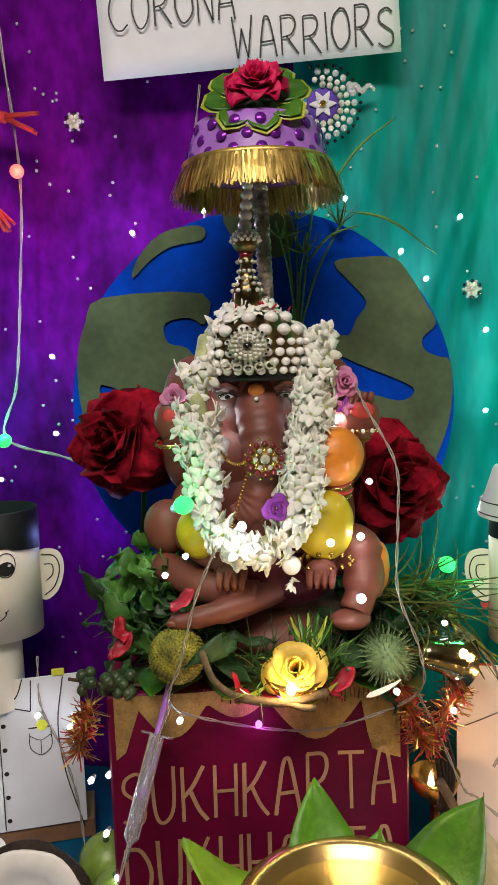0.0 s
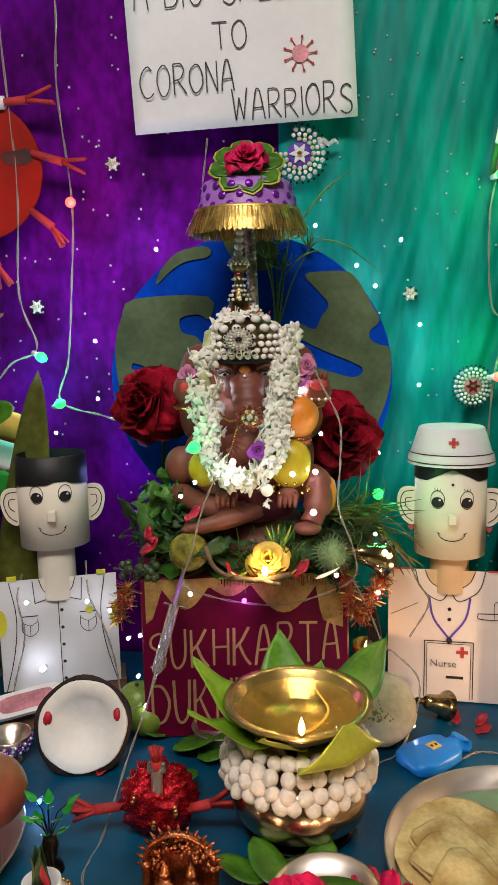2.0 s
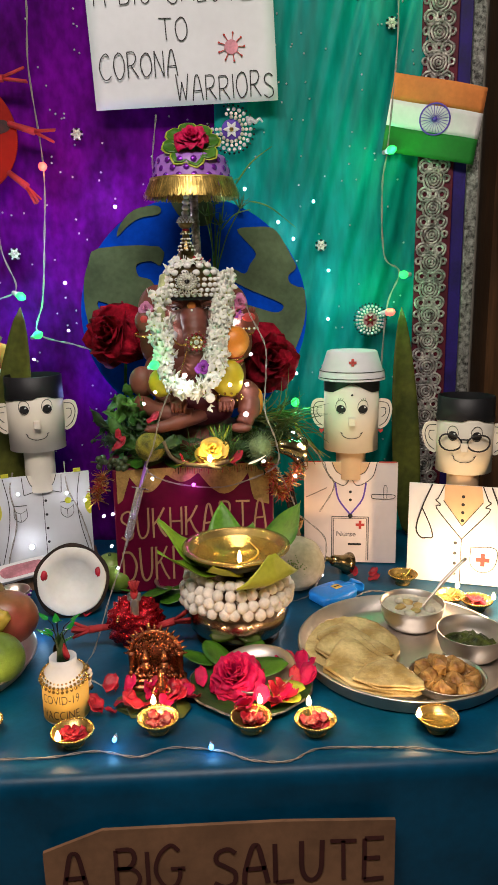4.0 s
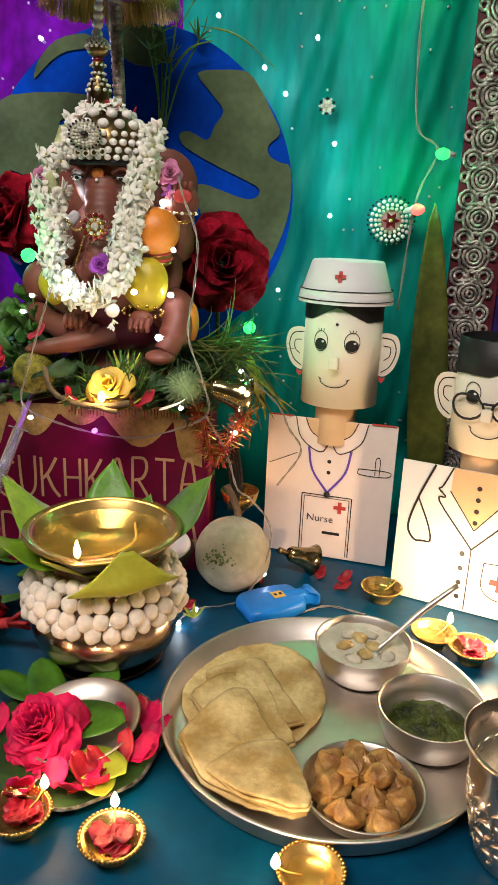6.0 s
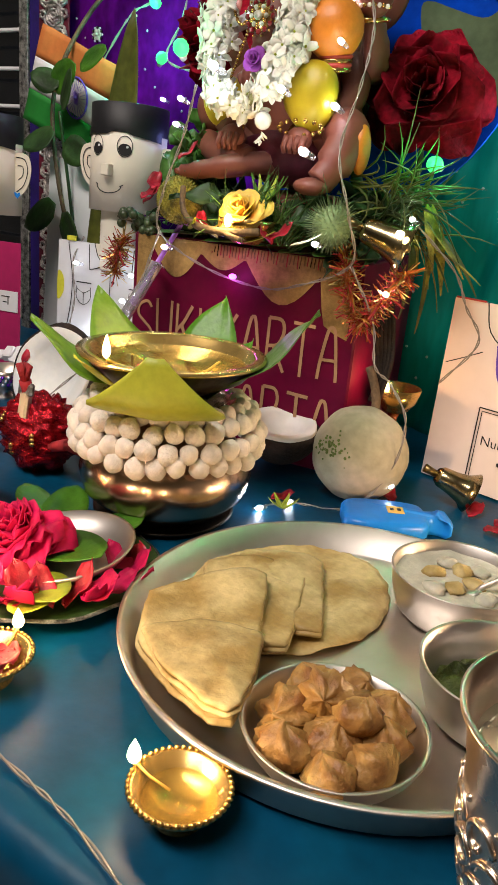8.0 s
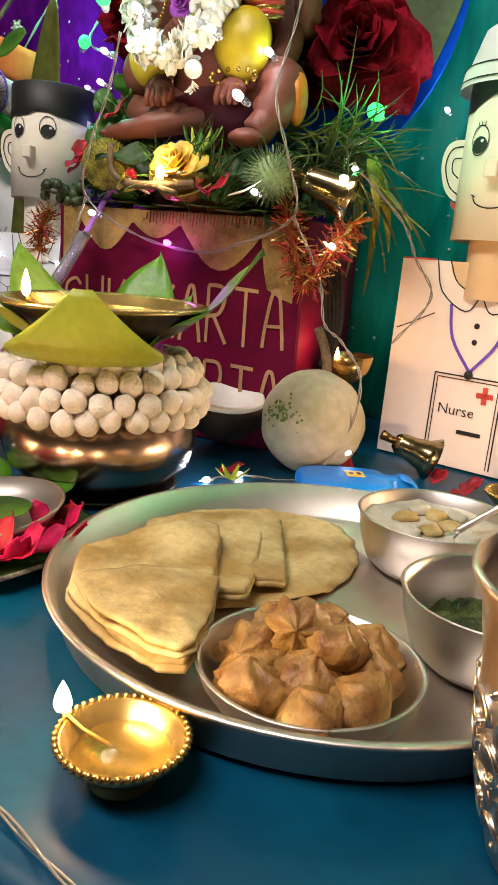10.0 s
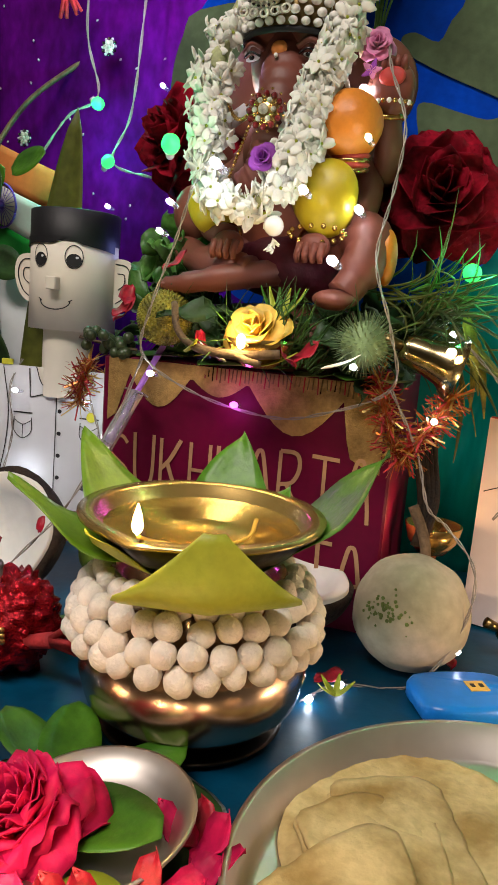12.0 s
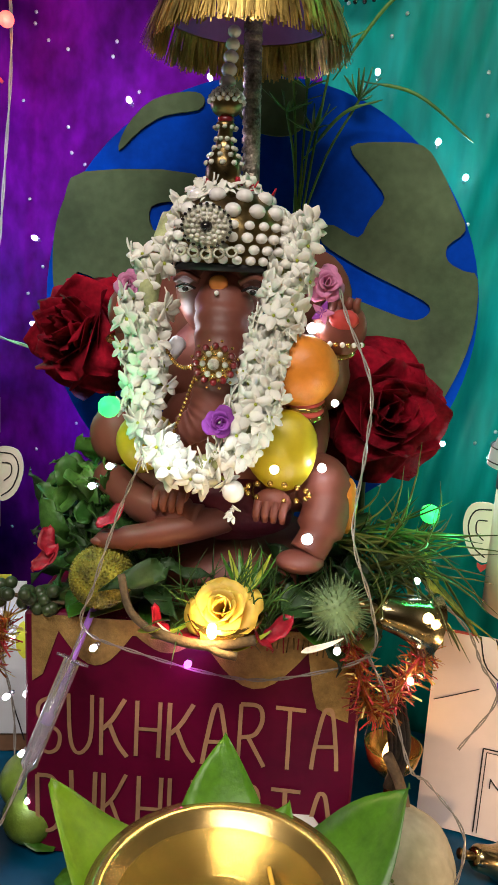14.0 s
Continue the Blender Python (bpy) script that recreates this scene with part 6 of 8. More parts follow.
        for sx in (-1, 1):
            ln([(sx * (n + 0.008), top - 0.002), (sx * 0.03, top - 0.033)] if kind == "man" else [(sx * (n + 0.012), top), (sx * 0.036, top - 0.026), (sx * 0.012, top - 0.041), (0, top - 0.026)], 0.0012)
            if kind == "man":
                ln([(sx * 0.03, top - 0.033), (0, top - 0.024)], 0.0012)
                px = sx * 0.038
                ln([(px - 0.011, top - 0.05), (px + 0.011, top - 0.05)], 0.0014)
                ln([(px - 0.01, top - 0.055), (px - 0.01, top - 0.07), (px, top - 0.078), (px + 0.01, top - 0.07), (px + 0.01, top - 0.055)], 0.0009)
                ln([(px - 0.01, top - 0.058), (px, top - 0.063), (px + 0.01, top - 0.058)], 0.0008)
                ln([(px, top - 0.063), (px, top - 0.077)], 0.0008)
                ln([(sx * 0.062, top - 0.002), (sx * 0.055, top - 0.05), (sx * 0.06, top - 0.1), (sx * 0.075, H - 0.158)], 0.0012)
                s.add([card(x, z, 0.0006) for x, z in blob([(sx * 0.077, top - 0.04), (sx * 0.069, top - 0.045), (sx * 0.068, top - 0.065), (sx * 0.077, top - 0.075)], 3)], [tuple(range(12))], YELLOWINK, smooth=False)
                s.box(0.012, 0.004, 0.006, YELLOWINK, at(sx * 0.058, 0.0, top + 0.003), 0.0004)
        if kind == "man":
            ln([(0, top - 0.026), (0, 0.002)], 0.001)
            for k in range(5):
                s.add([card(x, z, 0.0006) for x, z in ring(8, 0.0024, 0.004, top - 0.045 - k * 0.024)], [tuple(range(8))], INK, smooth=False)
            s.add([card(x, z, 0.0009) for x, z in ring(12, 0.0055, 0.04, top - 0.048)], [tuple(range(12))], YELLOWINK, smooth=False)
        else:
            for k in range(2):
                s.add([card(x, z, 0.0006) for x, z in ring(8, 0.0026, 0.0, top - 0.052 - k * 0.014)], [tuple(range(8))], INK, smooth=False)
            for sx in (-1, 1):
                drawn(s, card, [(sx * 0.026, top - 0.036), (sx * 0.02, top - 0.065), (0, top - 0.092)], 0.0028, VIOLETINK)
                ln([(sx * 0.031, top - 0.096), (sx * 0.031, 0.004)], 0.0012)
                ln([(sx * 0.028, top - 0.099), (sx * 0.028, 0.004)], 0.0008)
            ln([(-0.031, top - 0.096), (0.031, top - 0.096)], 0.0012)
            ln([(-0.028, top - 0.099), (0.028, top - 0.099)], 0.0008)
            s.ball(0.004, INK, at(0, -0.002, top - 0.094), 10, 7)
            for a, b in ((0.015, 0.0045), (0.0045, 0.015)):
                s.box(a, 0.0006, b, REDINK, at(0.017, -0.0008, top - 0.11), 0.0001)
            v, f = lettering("Nurse", 0.0135, -0.012, 0.0002)
            s.add(v, f, INK, facing(-0.024, -0.0008, top - 0.131), smooth=False)
            s.box(0.022, 0.0006, 0.0035, INK, at(0.008, -0.0008, top - 0.145), 0.0001)
            ln([(0.036, top - 0.056), (0.072, top - 0.056), (0.07, top - 0.063), (0.038, top - 0.063), (0.036, top - 0.056)], 0.001)
            ln([(0.056, top - 0.062), (0.056, top - 0.042), (0.061, top - 0.042), (0.061, top - 0.062)], 0.0009)
            for sx in (-1, 1):
                s.box(0.03, 0.003, 0.0015, REDINK, at(sx * 0.062, 0, top + 0.0005), 0.0002)
            ln([(-0.075, top - 0.062), (-0.06, top - 0.055), (-0.04, top - 0.045)], 0.0009)
    elif kind == "doctor":
        s.add([card(x, z, 0.0004) for x, z in [(-0.026, top), (0.03, top), (0.034, top - 0.025), (0.004, top - 0.066), (-0.026, top - 0.028)]], [(0, 1, 2, 3, 4)], SKINPAPER, smooth=False)
        for sx in (-1, 1):
            o = 0.003
            ln([(o + sx * 0.029, top), (o + sx * 0.038, top - 0.022), (o + sx * 0.042, top - 0.026), (o + sx * 0.034, top - 0.034), (o + sx * 0.04, top - 0.04), (o, top - 0.088)], 0.0018)
            ln([(o + sx * 0.03, top - 0.026), (o, top - 0.066)], 0.0012)
        ln([(-0.045, top), (-0.06, top - 0.04), (-0.068, top - 0.075), (-0.06, top - 0.09), (-0.05, top - 0.09)], 0.0024)
        ln([(-0.06, top - 0.04), (-0.046, top - 0.07), (-0.042, top - 0.088), (-0.05, top - 0.09)], 0.002)
        ln([(0.045, top), (0.058, top - 0.035), (0.064, top - 0.07)], 0.0024)
        s.add([card(x, z, 0.0008) for x, z in ring(14, 0.0085, 0.066, top - 0.078)], [tuple(range(14))], INK, smooth=False)
        s.add([card(x, z, 0.0012) for x, z in ring(12, 0.005, 0.066, top - 0.078)], [tuple(range(12))], PAPER, smooth=False)
        ln([(0.003, top - 0.088), (0.003, 0.003)], 0.0014)
        for k in range(4):
            s.add([card(x, z, 0.0008) for x, z in ring(8, 0.0028, 0.003, top - 0.018 - k * 0.013)], [tuple(range(8))], INK, smooth=False)
            s.add([card(x, z, 0.0008) for x, z in ring(8, 0.003, -0.006, top - 0.095 - k * 0.017)], [tuple(range(8))], INK, smooth=False)
        ln([(0.018, top - 0.1), (0.056, top - 0.1), (0.055, top - 0.13), (0.037, top - 0.141), (0.019, top - 0.13), (0.018, top - 0.1)], 0.0012)
        for a, b in ((0.021, 0.0065), (0.0065, 0.021)):
            s.box(a, 0.0006, b, REDINK, at(0.037, -0.0009, top - 0.12), 0.0001)
        for sx in (-1, 1):
            gx = sx * 0.021
            ps = [t(gx + 0.0175 * math.cos(a), ez - 0.014 + 0.013 * math.sin(a), 0.006) for a in [k * 0.3927 for k in range(17)]]
            s.tube(ps, 0.0014, INK, seg=6)
        s.tube([t(x, ez - 0.008, 0.006) for x in (-0.006, 0, 0.006)], 0.0014, INK, seg=6)
    elif kind == "worker":
        s.add([card(x, z, 0.0004) for x, z in [(-0.024, top), (0.024, top), (0, top - 0.03)]], [(0, 1, 2)], neck, smooth=False)
        s.box(0.115, 0.001, 0.026, PAPER, at(0.02, -0.001, H * 0.56), 0.0002)
        for k, (x, w) in enumerate(((-0.028, 0.012), (-0.012, 0.012), (0.008, 0.014), (0.026, 0.014), (0.044, 0.012), (0.06, 0.012))):
            s.box(w, 0.0006, 0.0012, INK, at(x, -0.0018, H * 0.56 + 0.006), 0.0001)
            s.box(0.0012, 0.0006, 0.01, INK, at(x + w * 0.3, -0.0018, H * 0.56 + 0.001), 0.0001)
            s.box(w * 0.5, 0.0006, 0.0012, INK, at(x - w * 0.1, -0.0018, H * 0.56 - 0.001), 0.0001)
    ob = s.done("paper_doll", label=lab, category="paper doll", M=M)
    return ob


paper_figure(at(-0.168, 0.833, 0.772, -2, 0, 14), "white paper doll of an officer with black hair", PAPER, CREAM, CREAM, BLACKPAPER, W=0.155, H=0.152, head_back=0.03, head_r=0.046, head_h=0.102, head_z=0.041, eye=0.73)
paper_figure(at(0.348, 0.829, 0.753, -2, 0, -9), "pinkish paper doll of a nurse with white cap", PINKPAPER, CREAM, SKINPAPER, BLACKPAPER, W=0.157, H=0.178, head_back=0.03, head_r=0.046, head_h=0.118, head_z=0.018, kind="nurse")
paper_figure(at(0.505, 0.729, 0.752, -2, 0, -19), "white paper doll of a doctor with round spectacles", PAPER, CREAM, SKINPAPER, BLACKPAPER, W=0.162, H=0.163, head_back=0.045, head_h=0.1, head_z=0.016, kind="doctor")
paper_figure(at(-0.33, 0.74, 0.752, -2, 0, 16), "paper doll with magenta body and white name strip", MAGENTA, CREAM, CREAM, BLACKPAPER, W=0.16, H=0.165, head_back=0.04, kind="worker")
Shape().box(0.15, 0.05, 0.02, CARDBOARD, at(-0.165, 0.862, TOP + 0.0115, 0, 0, 14), 0.001).done("cardboard_strip", label="brown cardboard strip under the paper officer", category="cardboard")
amb = thing("ambulance_card", "white card cut as an ambulance with red details", "card", at(0.604, 0.612, TOP + 0.002, 0, 0, -12))
Shape().plate(blob([(-0.062, 0.0), (0.062, 0.0), (0.062, 0.055), (0.045, 0.088), (0.0, 0.092), (-0.056, 0.091), (-0.062, 0.084)], 3), 0.0015, PAPER, facing(0, 0, 0)).done("card", amb)
Shape().box(0.012, 0.001, 0.013, REDINK, at(-0.042, -0.0024, 0.068), 0.0002).done("lamp", amb)
Shape().box(0.12, 0.001, 0.0014, INK, at(0, -0.0022, 0.034), 0.0002).done("line", amb)
Shape().box(0.01, 0.001, 0.02, REDINK, at(-0.056, -0.0024, 0.012), 0.0002).done("light", amb)
v, f = lettering("AMBULANCE", 0.016, -0.012, 0.0003)
Shape().add(v, f, INK, facing(-0.055, -0.002, 0.043), smooth=False).done("lettering", amb)
bk = thing("letter_card", "white card with gold strokes behind the doll", "card", at(-0.322, 0.9, TOP + 0.001, -3))
Shape().box(0.095, 0.0015, 0.27, PAPER, at(0, 0, 0.136)).done("card", bk)
for x, z, w, h in ((0.02, 0.145, 0.045, 0.004), (0.033, 0.13, 0.004, 0.03), (0.011, 0.128, 0.016, 0.004)):
    Shape().box(w, 0.001, h, OLDBRASS, at(x, -0.002, z), 0.0003).done("stroke", bk, "gold stroke")

# ---- flags ----


def flag(M, W, H, lab):
    f = thing("paper_flag", lab, "flag", M)
    wav = lambda x, y: 0.004 * math.sin(x * 38 + y * 12) + 0.003 * math.sin(y * 30)
    for k, mat in enumerate((FLAGGREEN, FLAGWHITE, SAFFRON)):
        Shape().sheet(lambda u, v: ((u - 0.5) * W, (k + v - 1.5) * H / 3, wav((u - 0.5) * W, (k + v - 1.5) * H / 3)), 18, 5, mat, thick=0.0006).done("stripe", f, ("green", "white", "saffron")[k] + " stripe")
    r = H * 0.2
    w = Shape()
    at_ = lambda x, y: (x, y, wav(x, y) + 0.0014)
    w.tube([at_(r * math.cos(a), r * math.sin(a)) for a in [k * 0.2618 for k in range(25)]], 0.0013, VIOLETINK, seg=5)
    for k in range(24):
        a = k * 0.2618
        w.tube([at_(r * q * math.cos(a), r * q * math.sin(a)) for q in (0, 0.33, 0.66, 1)], 0.0005, VIOLETINK, seg=3)
    w.ball(0.0035, VIOLETINK, at(*at_(0, 0)), 8, 5)
    w.done("wheel", f, "navy blue spoked wheel")


flag(facing(0.502, 0.948, 1.488, spin=-9), 0.158, 0.122, "small saffron, white and green flag on the drape")
flag(facing(-0.335, 0.93, 1.1, spin=-20), 0.19, 0.13, "saffron, white and green flag behind the leaves")

# ---- jewels on the drape ----


def flake(x, z):
    s = Shape()
    for k in range(6):
        a = k * math.pi / 3
        s.ball(0.0042, DIAMANTE, at(0.007 * math.cos(a), 0.007 * math.sin(a), 0.002), 8, 6, squash=(1, 1, 0.5))
        s.ball(0.003, BLACKSTONE, at(0.0125 * math.cos(a + 0.5), 0.012 * math.sin(a + 0.5), 0.0015), 6, 4)
        s.ball(0.0024, SEQUIN, at(0.0125 * math.cos(a), 0.0125 * math.sin(a), 0.0015), 6, 4)
    s.ball(0.0036, DIAMANTE, at(0, 0, 0.003), 8, 6)
    s.done("jewel_flower", label="small silver flower-shaped jewel sewn on the drape", category="jewel", group="jewel flowers on the drapes", M=facing(x, 0.967, z) @ at(s=0.72))


for x, z in ((-0.094, 1.473), (0.315, 1.288), (0.43, 1.639), (-0.213, 1.282), (-0.335, 1.185)):
    flake(x, z)


def mandala(x, z, r, lab, half, core):
    m = thing("jewel_medallion", lab, "jewel", facing(x, 0.962, z))
    s = Shape().lathe([(0, 0.002), (r * 0.42, 0.002), (r * 0.44, 0.0), (0, 0)], core, None, 28)
    s.done("centre", m)
    for rr_, n, q, mat in ((0.5, 16, 0.09, DIAMANTE), (0.66, 20, 0.08, PEARL), (0.84, 22, 0.095, SEQUIN), (1.0, 30, 0.055, BLACKSTONE)):
        b = Shape()
        for k in range(n):
            a = 2 * math.pi * k / n
            if half and 1.9 < a < 2.9:
                continue
            b.ball(q * r, mat, at(rr_ * r * math.cos(a), rr_ * r * math.sin(a), 0.003), 8, 5)
        b.done("beading", m, kind="stuff")
    if half:
        b = Shape()
        for k in range(12):
            b.ball(0.0045 * (1 - k * 0.05), SEQUIN, at(r * (0.75 + 0.055 * k), r * (0.35 + 0.07 * math.sin(k * 0.9)), 0.003), 7, 5)
        b.done("beading", m, kind="stuff")
    f = Shape()
    for k in range(6):
        leaf(f, at(0, 0, 0.003, 0, 0, 60 * k), r * 0.36, r * 0.26, PAPER if core is VIOLETINK else REDSTONE, curl=0.1, nu=4, nv=2)
    f.ball(r * 0.1, GOLD, at(0, 0, 0.004), 8, 5)
    f.done("flower", m)


mandala(0.163, 1.477, 0.038, "half-round silver and violet jewelled ornament", True, VIOLETINK)
mandala(0.403, 1.158, 0.029, "round silver jewelled ornament with red centre", False, PINKINK)

# ---- tall leaves and stems behind the dolls ----
for x, y, z, L, W, rz, ry, lab in ((-0.262, 0.9, 0.752, 0.45, 0.085, 0, -81, "tall olive green leaf standing behind the paper officer"), (0.482, 0.945, 0.752, 0.43, 0.062, 0, -94, "tall dark olive leaf standing behind the paper nurse")):
    s = Shape()
    leaf(s, at(0, 0, 0), L, W, OLIVE, curl=0.03, fold=0.15, nu=20, nv=6, tip=0.2)
    s.done("tall_leaf", label=lab, category="leaf", M=at(x, y, z, 0, ry, rz) @ at(0, 0, 0, 90))
pl = thing("potted_sprig", "leafy green sprig on a woody stem behind the doll", "plant", at(-0.345, 0.915, TOP))
Shape().tube(smooth_line([(0.03, 0.02, 0.0), (0.03, 0.0, 0.12), (0.0, -0.01, 0.25), (-0.005, -0.01, 0.36), (0.02, 0.03, 0.46), (0.07, 0.07, 0.52), (0.12, 0.09, 0.55)], 8), 0.003, TWIG).done("stem", pl)
Shape().tube(smooth_line([(0.05, 0.0, 0.02), (0.03, -0.01, 0.2), (0.015, -0.02, 0.33)], 8), 0.0022, LEAFDARK).done("stem", pl)
rnd = random.Random(17)
for k, (x, z, a, L) in enumerate(((0.0, 0.36, 25, 0.06), (0.015, 0.36, 165, 0.05), (0.01, 0.3, 200, 0.06), (0.03, 0.29, -20, 0.06), (0.03, 0.2, -50, 0.075), (0.02, 0.21, 215, 0.065), (0.05, 0.12, -35, 0.08), (0.035, 0.33, 60, 0.055), (0.07, 0.385, 10, 0.055), (0.05, 0.06, -15, 0.07))):
    q = Shape()
    leaf(q, at(0, 0, 0), L, L * 0.75, LEAF if k in (0, 8) else LEAFDARK, curl=0.15, fold=0.12, nu=8, nv=4, tip=0.1)
    q.done("leaf", pl, M=at(x, -0.02 - 0.002 * k, z) @ pose(0, 0, 0, 90, 0, 0) @ at(0, 0, 0, 0, 0, a) @ at(0, 0, 0, rnd.uniform(-30, 30)))

# ---- cardboard sign on the table front ----
BROWNINK = material("brown_marker", (0.06, 0.012, 0.01), 0.6, vary=0.1, bump=0)
cs = thing("cardboard_sign", "brown cardboard sign lettered in dark marker", "sign", at(0.12, 0.286, 0.6))
Shape().plate([(-0.185, -0.13), (0.18, -0.13), (0.178, 0.095), (0.06, 0.1), (-0.125, 0.1), (-0.187, 0.076)], 0.004, CARDBOARD, facing(0, 0, 0)).done("board", cs)
handwriting(Shape(), "A BIG SALUTE", -0.168, 0.026, 0.335, 0.05, 0.005, BROWNINK, facing(0, -0.0045, 0), 0.0006, 9).done("lettering", cs)

# ---- fruit plate ----
FX, FY = -0.245, 0.522
fp = thing("fruit_plate", "round steel plate heaped with fruit", "plate", at(FX, FY, TOP))
Shape().lathe([(0, 0.001), (0.105, 0.001), (0.112, 0.004), (0.122, 0.02), (0.1245, 0.021), (0.1225, 0.0225), (0.109, 0.0065), (0, 0.003)], STEEL, None, 60).done("dish", fp)


def fruit(name, lab, x, y, z, r, mat, squash=(1, 1, 1), rz=0, rx=0, lump=0.05, spot=True):
    f = thing(name, lab, "fruit", at(x, y, z, rx, 0, rz), group="fruit on the plate")
    Shape().ball(r, mat, at(x, y, z) @ at(-x, -y, -z), 26, 18, lump=lump, freq=30, squash=squash).done("flesh", f)
    if spot:
        Shape().lathe([(0, 0.0), (r * 0.13, 0.0008), (r * 0.16, 0.0), (r * 0.13, -0.001)], COCOSHELL, at(0, -r * squash[1] * 0.985, 0, 90), 12).done("blossom_end", f)


fruit("guava", "green guava with a brown blossom end", -0.158, 0.478, 0.79, 0.033, LIME, (1.1, 1.02, 0.95), 8, 8)
fruit("guava", "large green guava at the plate's front", -0.222, 0.452, 0.788, 0.034, LIME, (1.15, 1.0, 0.92), -20, 12)
fruit("red_apple", "dark red apple among the fruit", -0.218, 0.505, 0.806, 0.032, MANGO, (1, 1, 0.92), 0, 0, spot=False)
fruit("mango", "red and yellow streaked mango", -0.158, 0.545, 0.812, 0.036, MANGO, (1.1, 1, 1), 20, 0, spot=False)
fruit("chikoo", "brown oval chikoo on top of the fruit", -0.205, 0.552, 0.842, 0.028, KIWI, (1.55, 1, 0.95), 12, 0, spot=False)
fruit("mango", "reddish mango at the back of the plate", -0.272, 0.575, 0.825, 0.034, MANGO, (1.35, 1, 0.9), -15, 0, spot=False)
fruit("red_apple", "dark red apple low on the plate", -0.285, 0.49, 0.792, 0.034, MANGO, (1, 1, 0.95), 0, 0, spot=False)
ban = thing("banana", "yellow banana lying across the fruit", "fruit", at(-0.225, 0.505, 0.835), group="fruit on the plate")
for k, dz in ((0, 0), (1, -0.012)):
    line = smooth_line([(-0.09, -0.02 - 0.01 * k, dz - 0.012), (-0.05, -0.01 - 0.014 * k, dz + 0.004), (0.0, 0.0 - 0.01 * k, dz + 0.003), (0.035, 0.004, dz - 0.004), (0.06, 0.004, dz - 0.004), (0.078, 0.002, -0.003)], 6)
    n = len(line)
    Shape().tube(line, [0.006 + 0.011 * min(1, i / 8) if i < n * 0.62 else max(0.005, 0.017 - 0.03 * (i / n - 0.62)) for i in range(n)], BANANA, seg=7).done("banana_finger", ban)
fruit("chikoo", "small red fruit hidden under the guavas", -0.19, 0.43, 0.768, 0.02, MANGO, (1, 1, 0.9), 0, 0, spot=False)

# ---- coconuts ----


def half_coconut(M, r, lab, marks):
    c = thing("half_coconut", lab, "coconut", M)
    arc = [(r * 1.1 * math.cos(a), -r * 1.1 * math.sin(a)) for a in [k * math.pi / 20 for k in range(11)]]
    Shape().lathe([(r * 0.98, 0.001)] + arc, COCOSHELL, None, 40, wob=lambda a: 1 + 0.02 * math.sin(5 * a)).done("shell", c, "dark fibrous shell")
    Shape().lathe([(r * 1.0, 0.0), (r * 0.99, 0.004), (r * 0.96, 0.0045), (r * 0.72, 0.003), (r * 0.64, -0.001), (r * 0.45, -0.007), (0, -0.01)], COCOWHITE, None, 40, wob=lambda a: 1 + 0.012 * math.sin(7 * a + 1)).done("flesh", c, "white flesh")
    if marks:
        for sx in (-1, 1):
            Shape().ball(0.006, REDPETAL, at(sx * r * 0.78, r * 0.2, 0.0035), 10, 7, lump=0.5, freq=200, squash=(0.8, 1.2, 0.3)).done("mark", c, "red powder mark")


half_coconut(at(-0.1, 0.683, 0.8, 66, 0, 6), 0.051, "half coconut standing with its white flesh shown", True)
half_coconut(at(0.163, 0.737, 0.797, 8, 6, 0), 0.034, "half coconut lying open beside the pot", False)
for x, y, r in ((-0.056, 0.785, 0.026), (-0.04, 0.75, 0.022)):
    f = thing("lime", "green lime behind the coconut", "fruit", at(x, y, TOP + r), group="limes")
    Shape().ball(r, LIME, None, 22, 15, squash=(1.05, 1, 0.98)).done("rind", f)
    Shape().ball(0.003, LEAFDARK, at(0, -0.006, r * 0.97), 8, 6).done("stalk_end", f)

# ---- wood apple and cup behind it ----
wa = thing("wood_apple", "pale round wood apple with a dry stalk", "fruit", at(0.247, 0.738, TOP))
Shape().ball(0.0435, WOODAPPLE, at(0, 0, 0.0425), 36, 26, lump=0.03, freq=60).done("rind", wa)
Shape().tube(smooth_line([(0.004, 0.01, 0.078), (0.002, 0.014, 0.09), (-0.004, 0.018, 0.104), (-0.012, 0.02, 0.118)], 4), 0.0042, TWIG, seg=7).done("stalk", wa)
GREENSPECK = material("green_speck", (0.14, 0.2, 0.05), 0.8, vary=0.2, bump=0.2)
rnd = random.Random(3)
mk = Shape()
for k in range(60):
    a, b = radians(-105 + rnd.gauss(0, 13)), radians(16 + rnd.gauss(0, 7))
    mk.ball(0.0011 * rnd.uniform(0.5, 1.4), GREENSPECK, at(0.0435 * math.cos(b) * math.cos(a), 0.0435 * math.cos(b) * math.sin(a), 0.0425 + 0.0435 * math.sin(b)), 6, 4)
mk.done("moss", wa, "green moss flecks", kind="stuff")
ol = thing("brass_stand_lamp", "small coppery lamp on a stem behind the wood apple", "oil lamp", at(0.243, 0.812, TOP))
Shape().lathe([(0, 0.001), (0.018, 0.001), (0.016, 0.006), (0.005, 0.012), (0.004, 0.06), (0.006, 0.066), (0, 0.066)], COPPER, None, 24).done("stem", ol)
Shape().lathe([(0, 0.066), (0.012, 0.068), (0.02, 0.078), (0.0235, 0.092), (0.022, 0.092), (0.018, 0.079), (0, 0.071)], GOLD, None, 28).done("cup", ol)
Shape().lathe(flame_profile, FLAME, at(-0.006, -0.014, 0.085), 10).done("flame", ol)
glow_lamp((0.236, 0.785, TOP + 0.1), 0.07, (1.0, 0.55, 0.25), 0.004)
s = Shape()
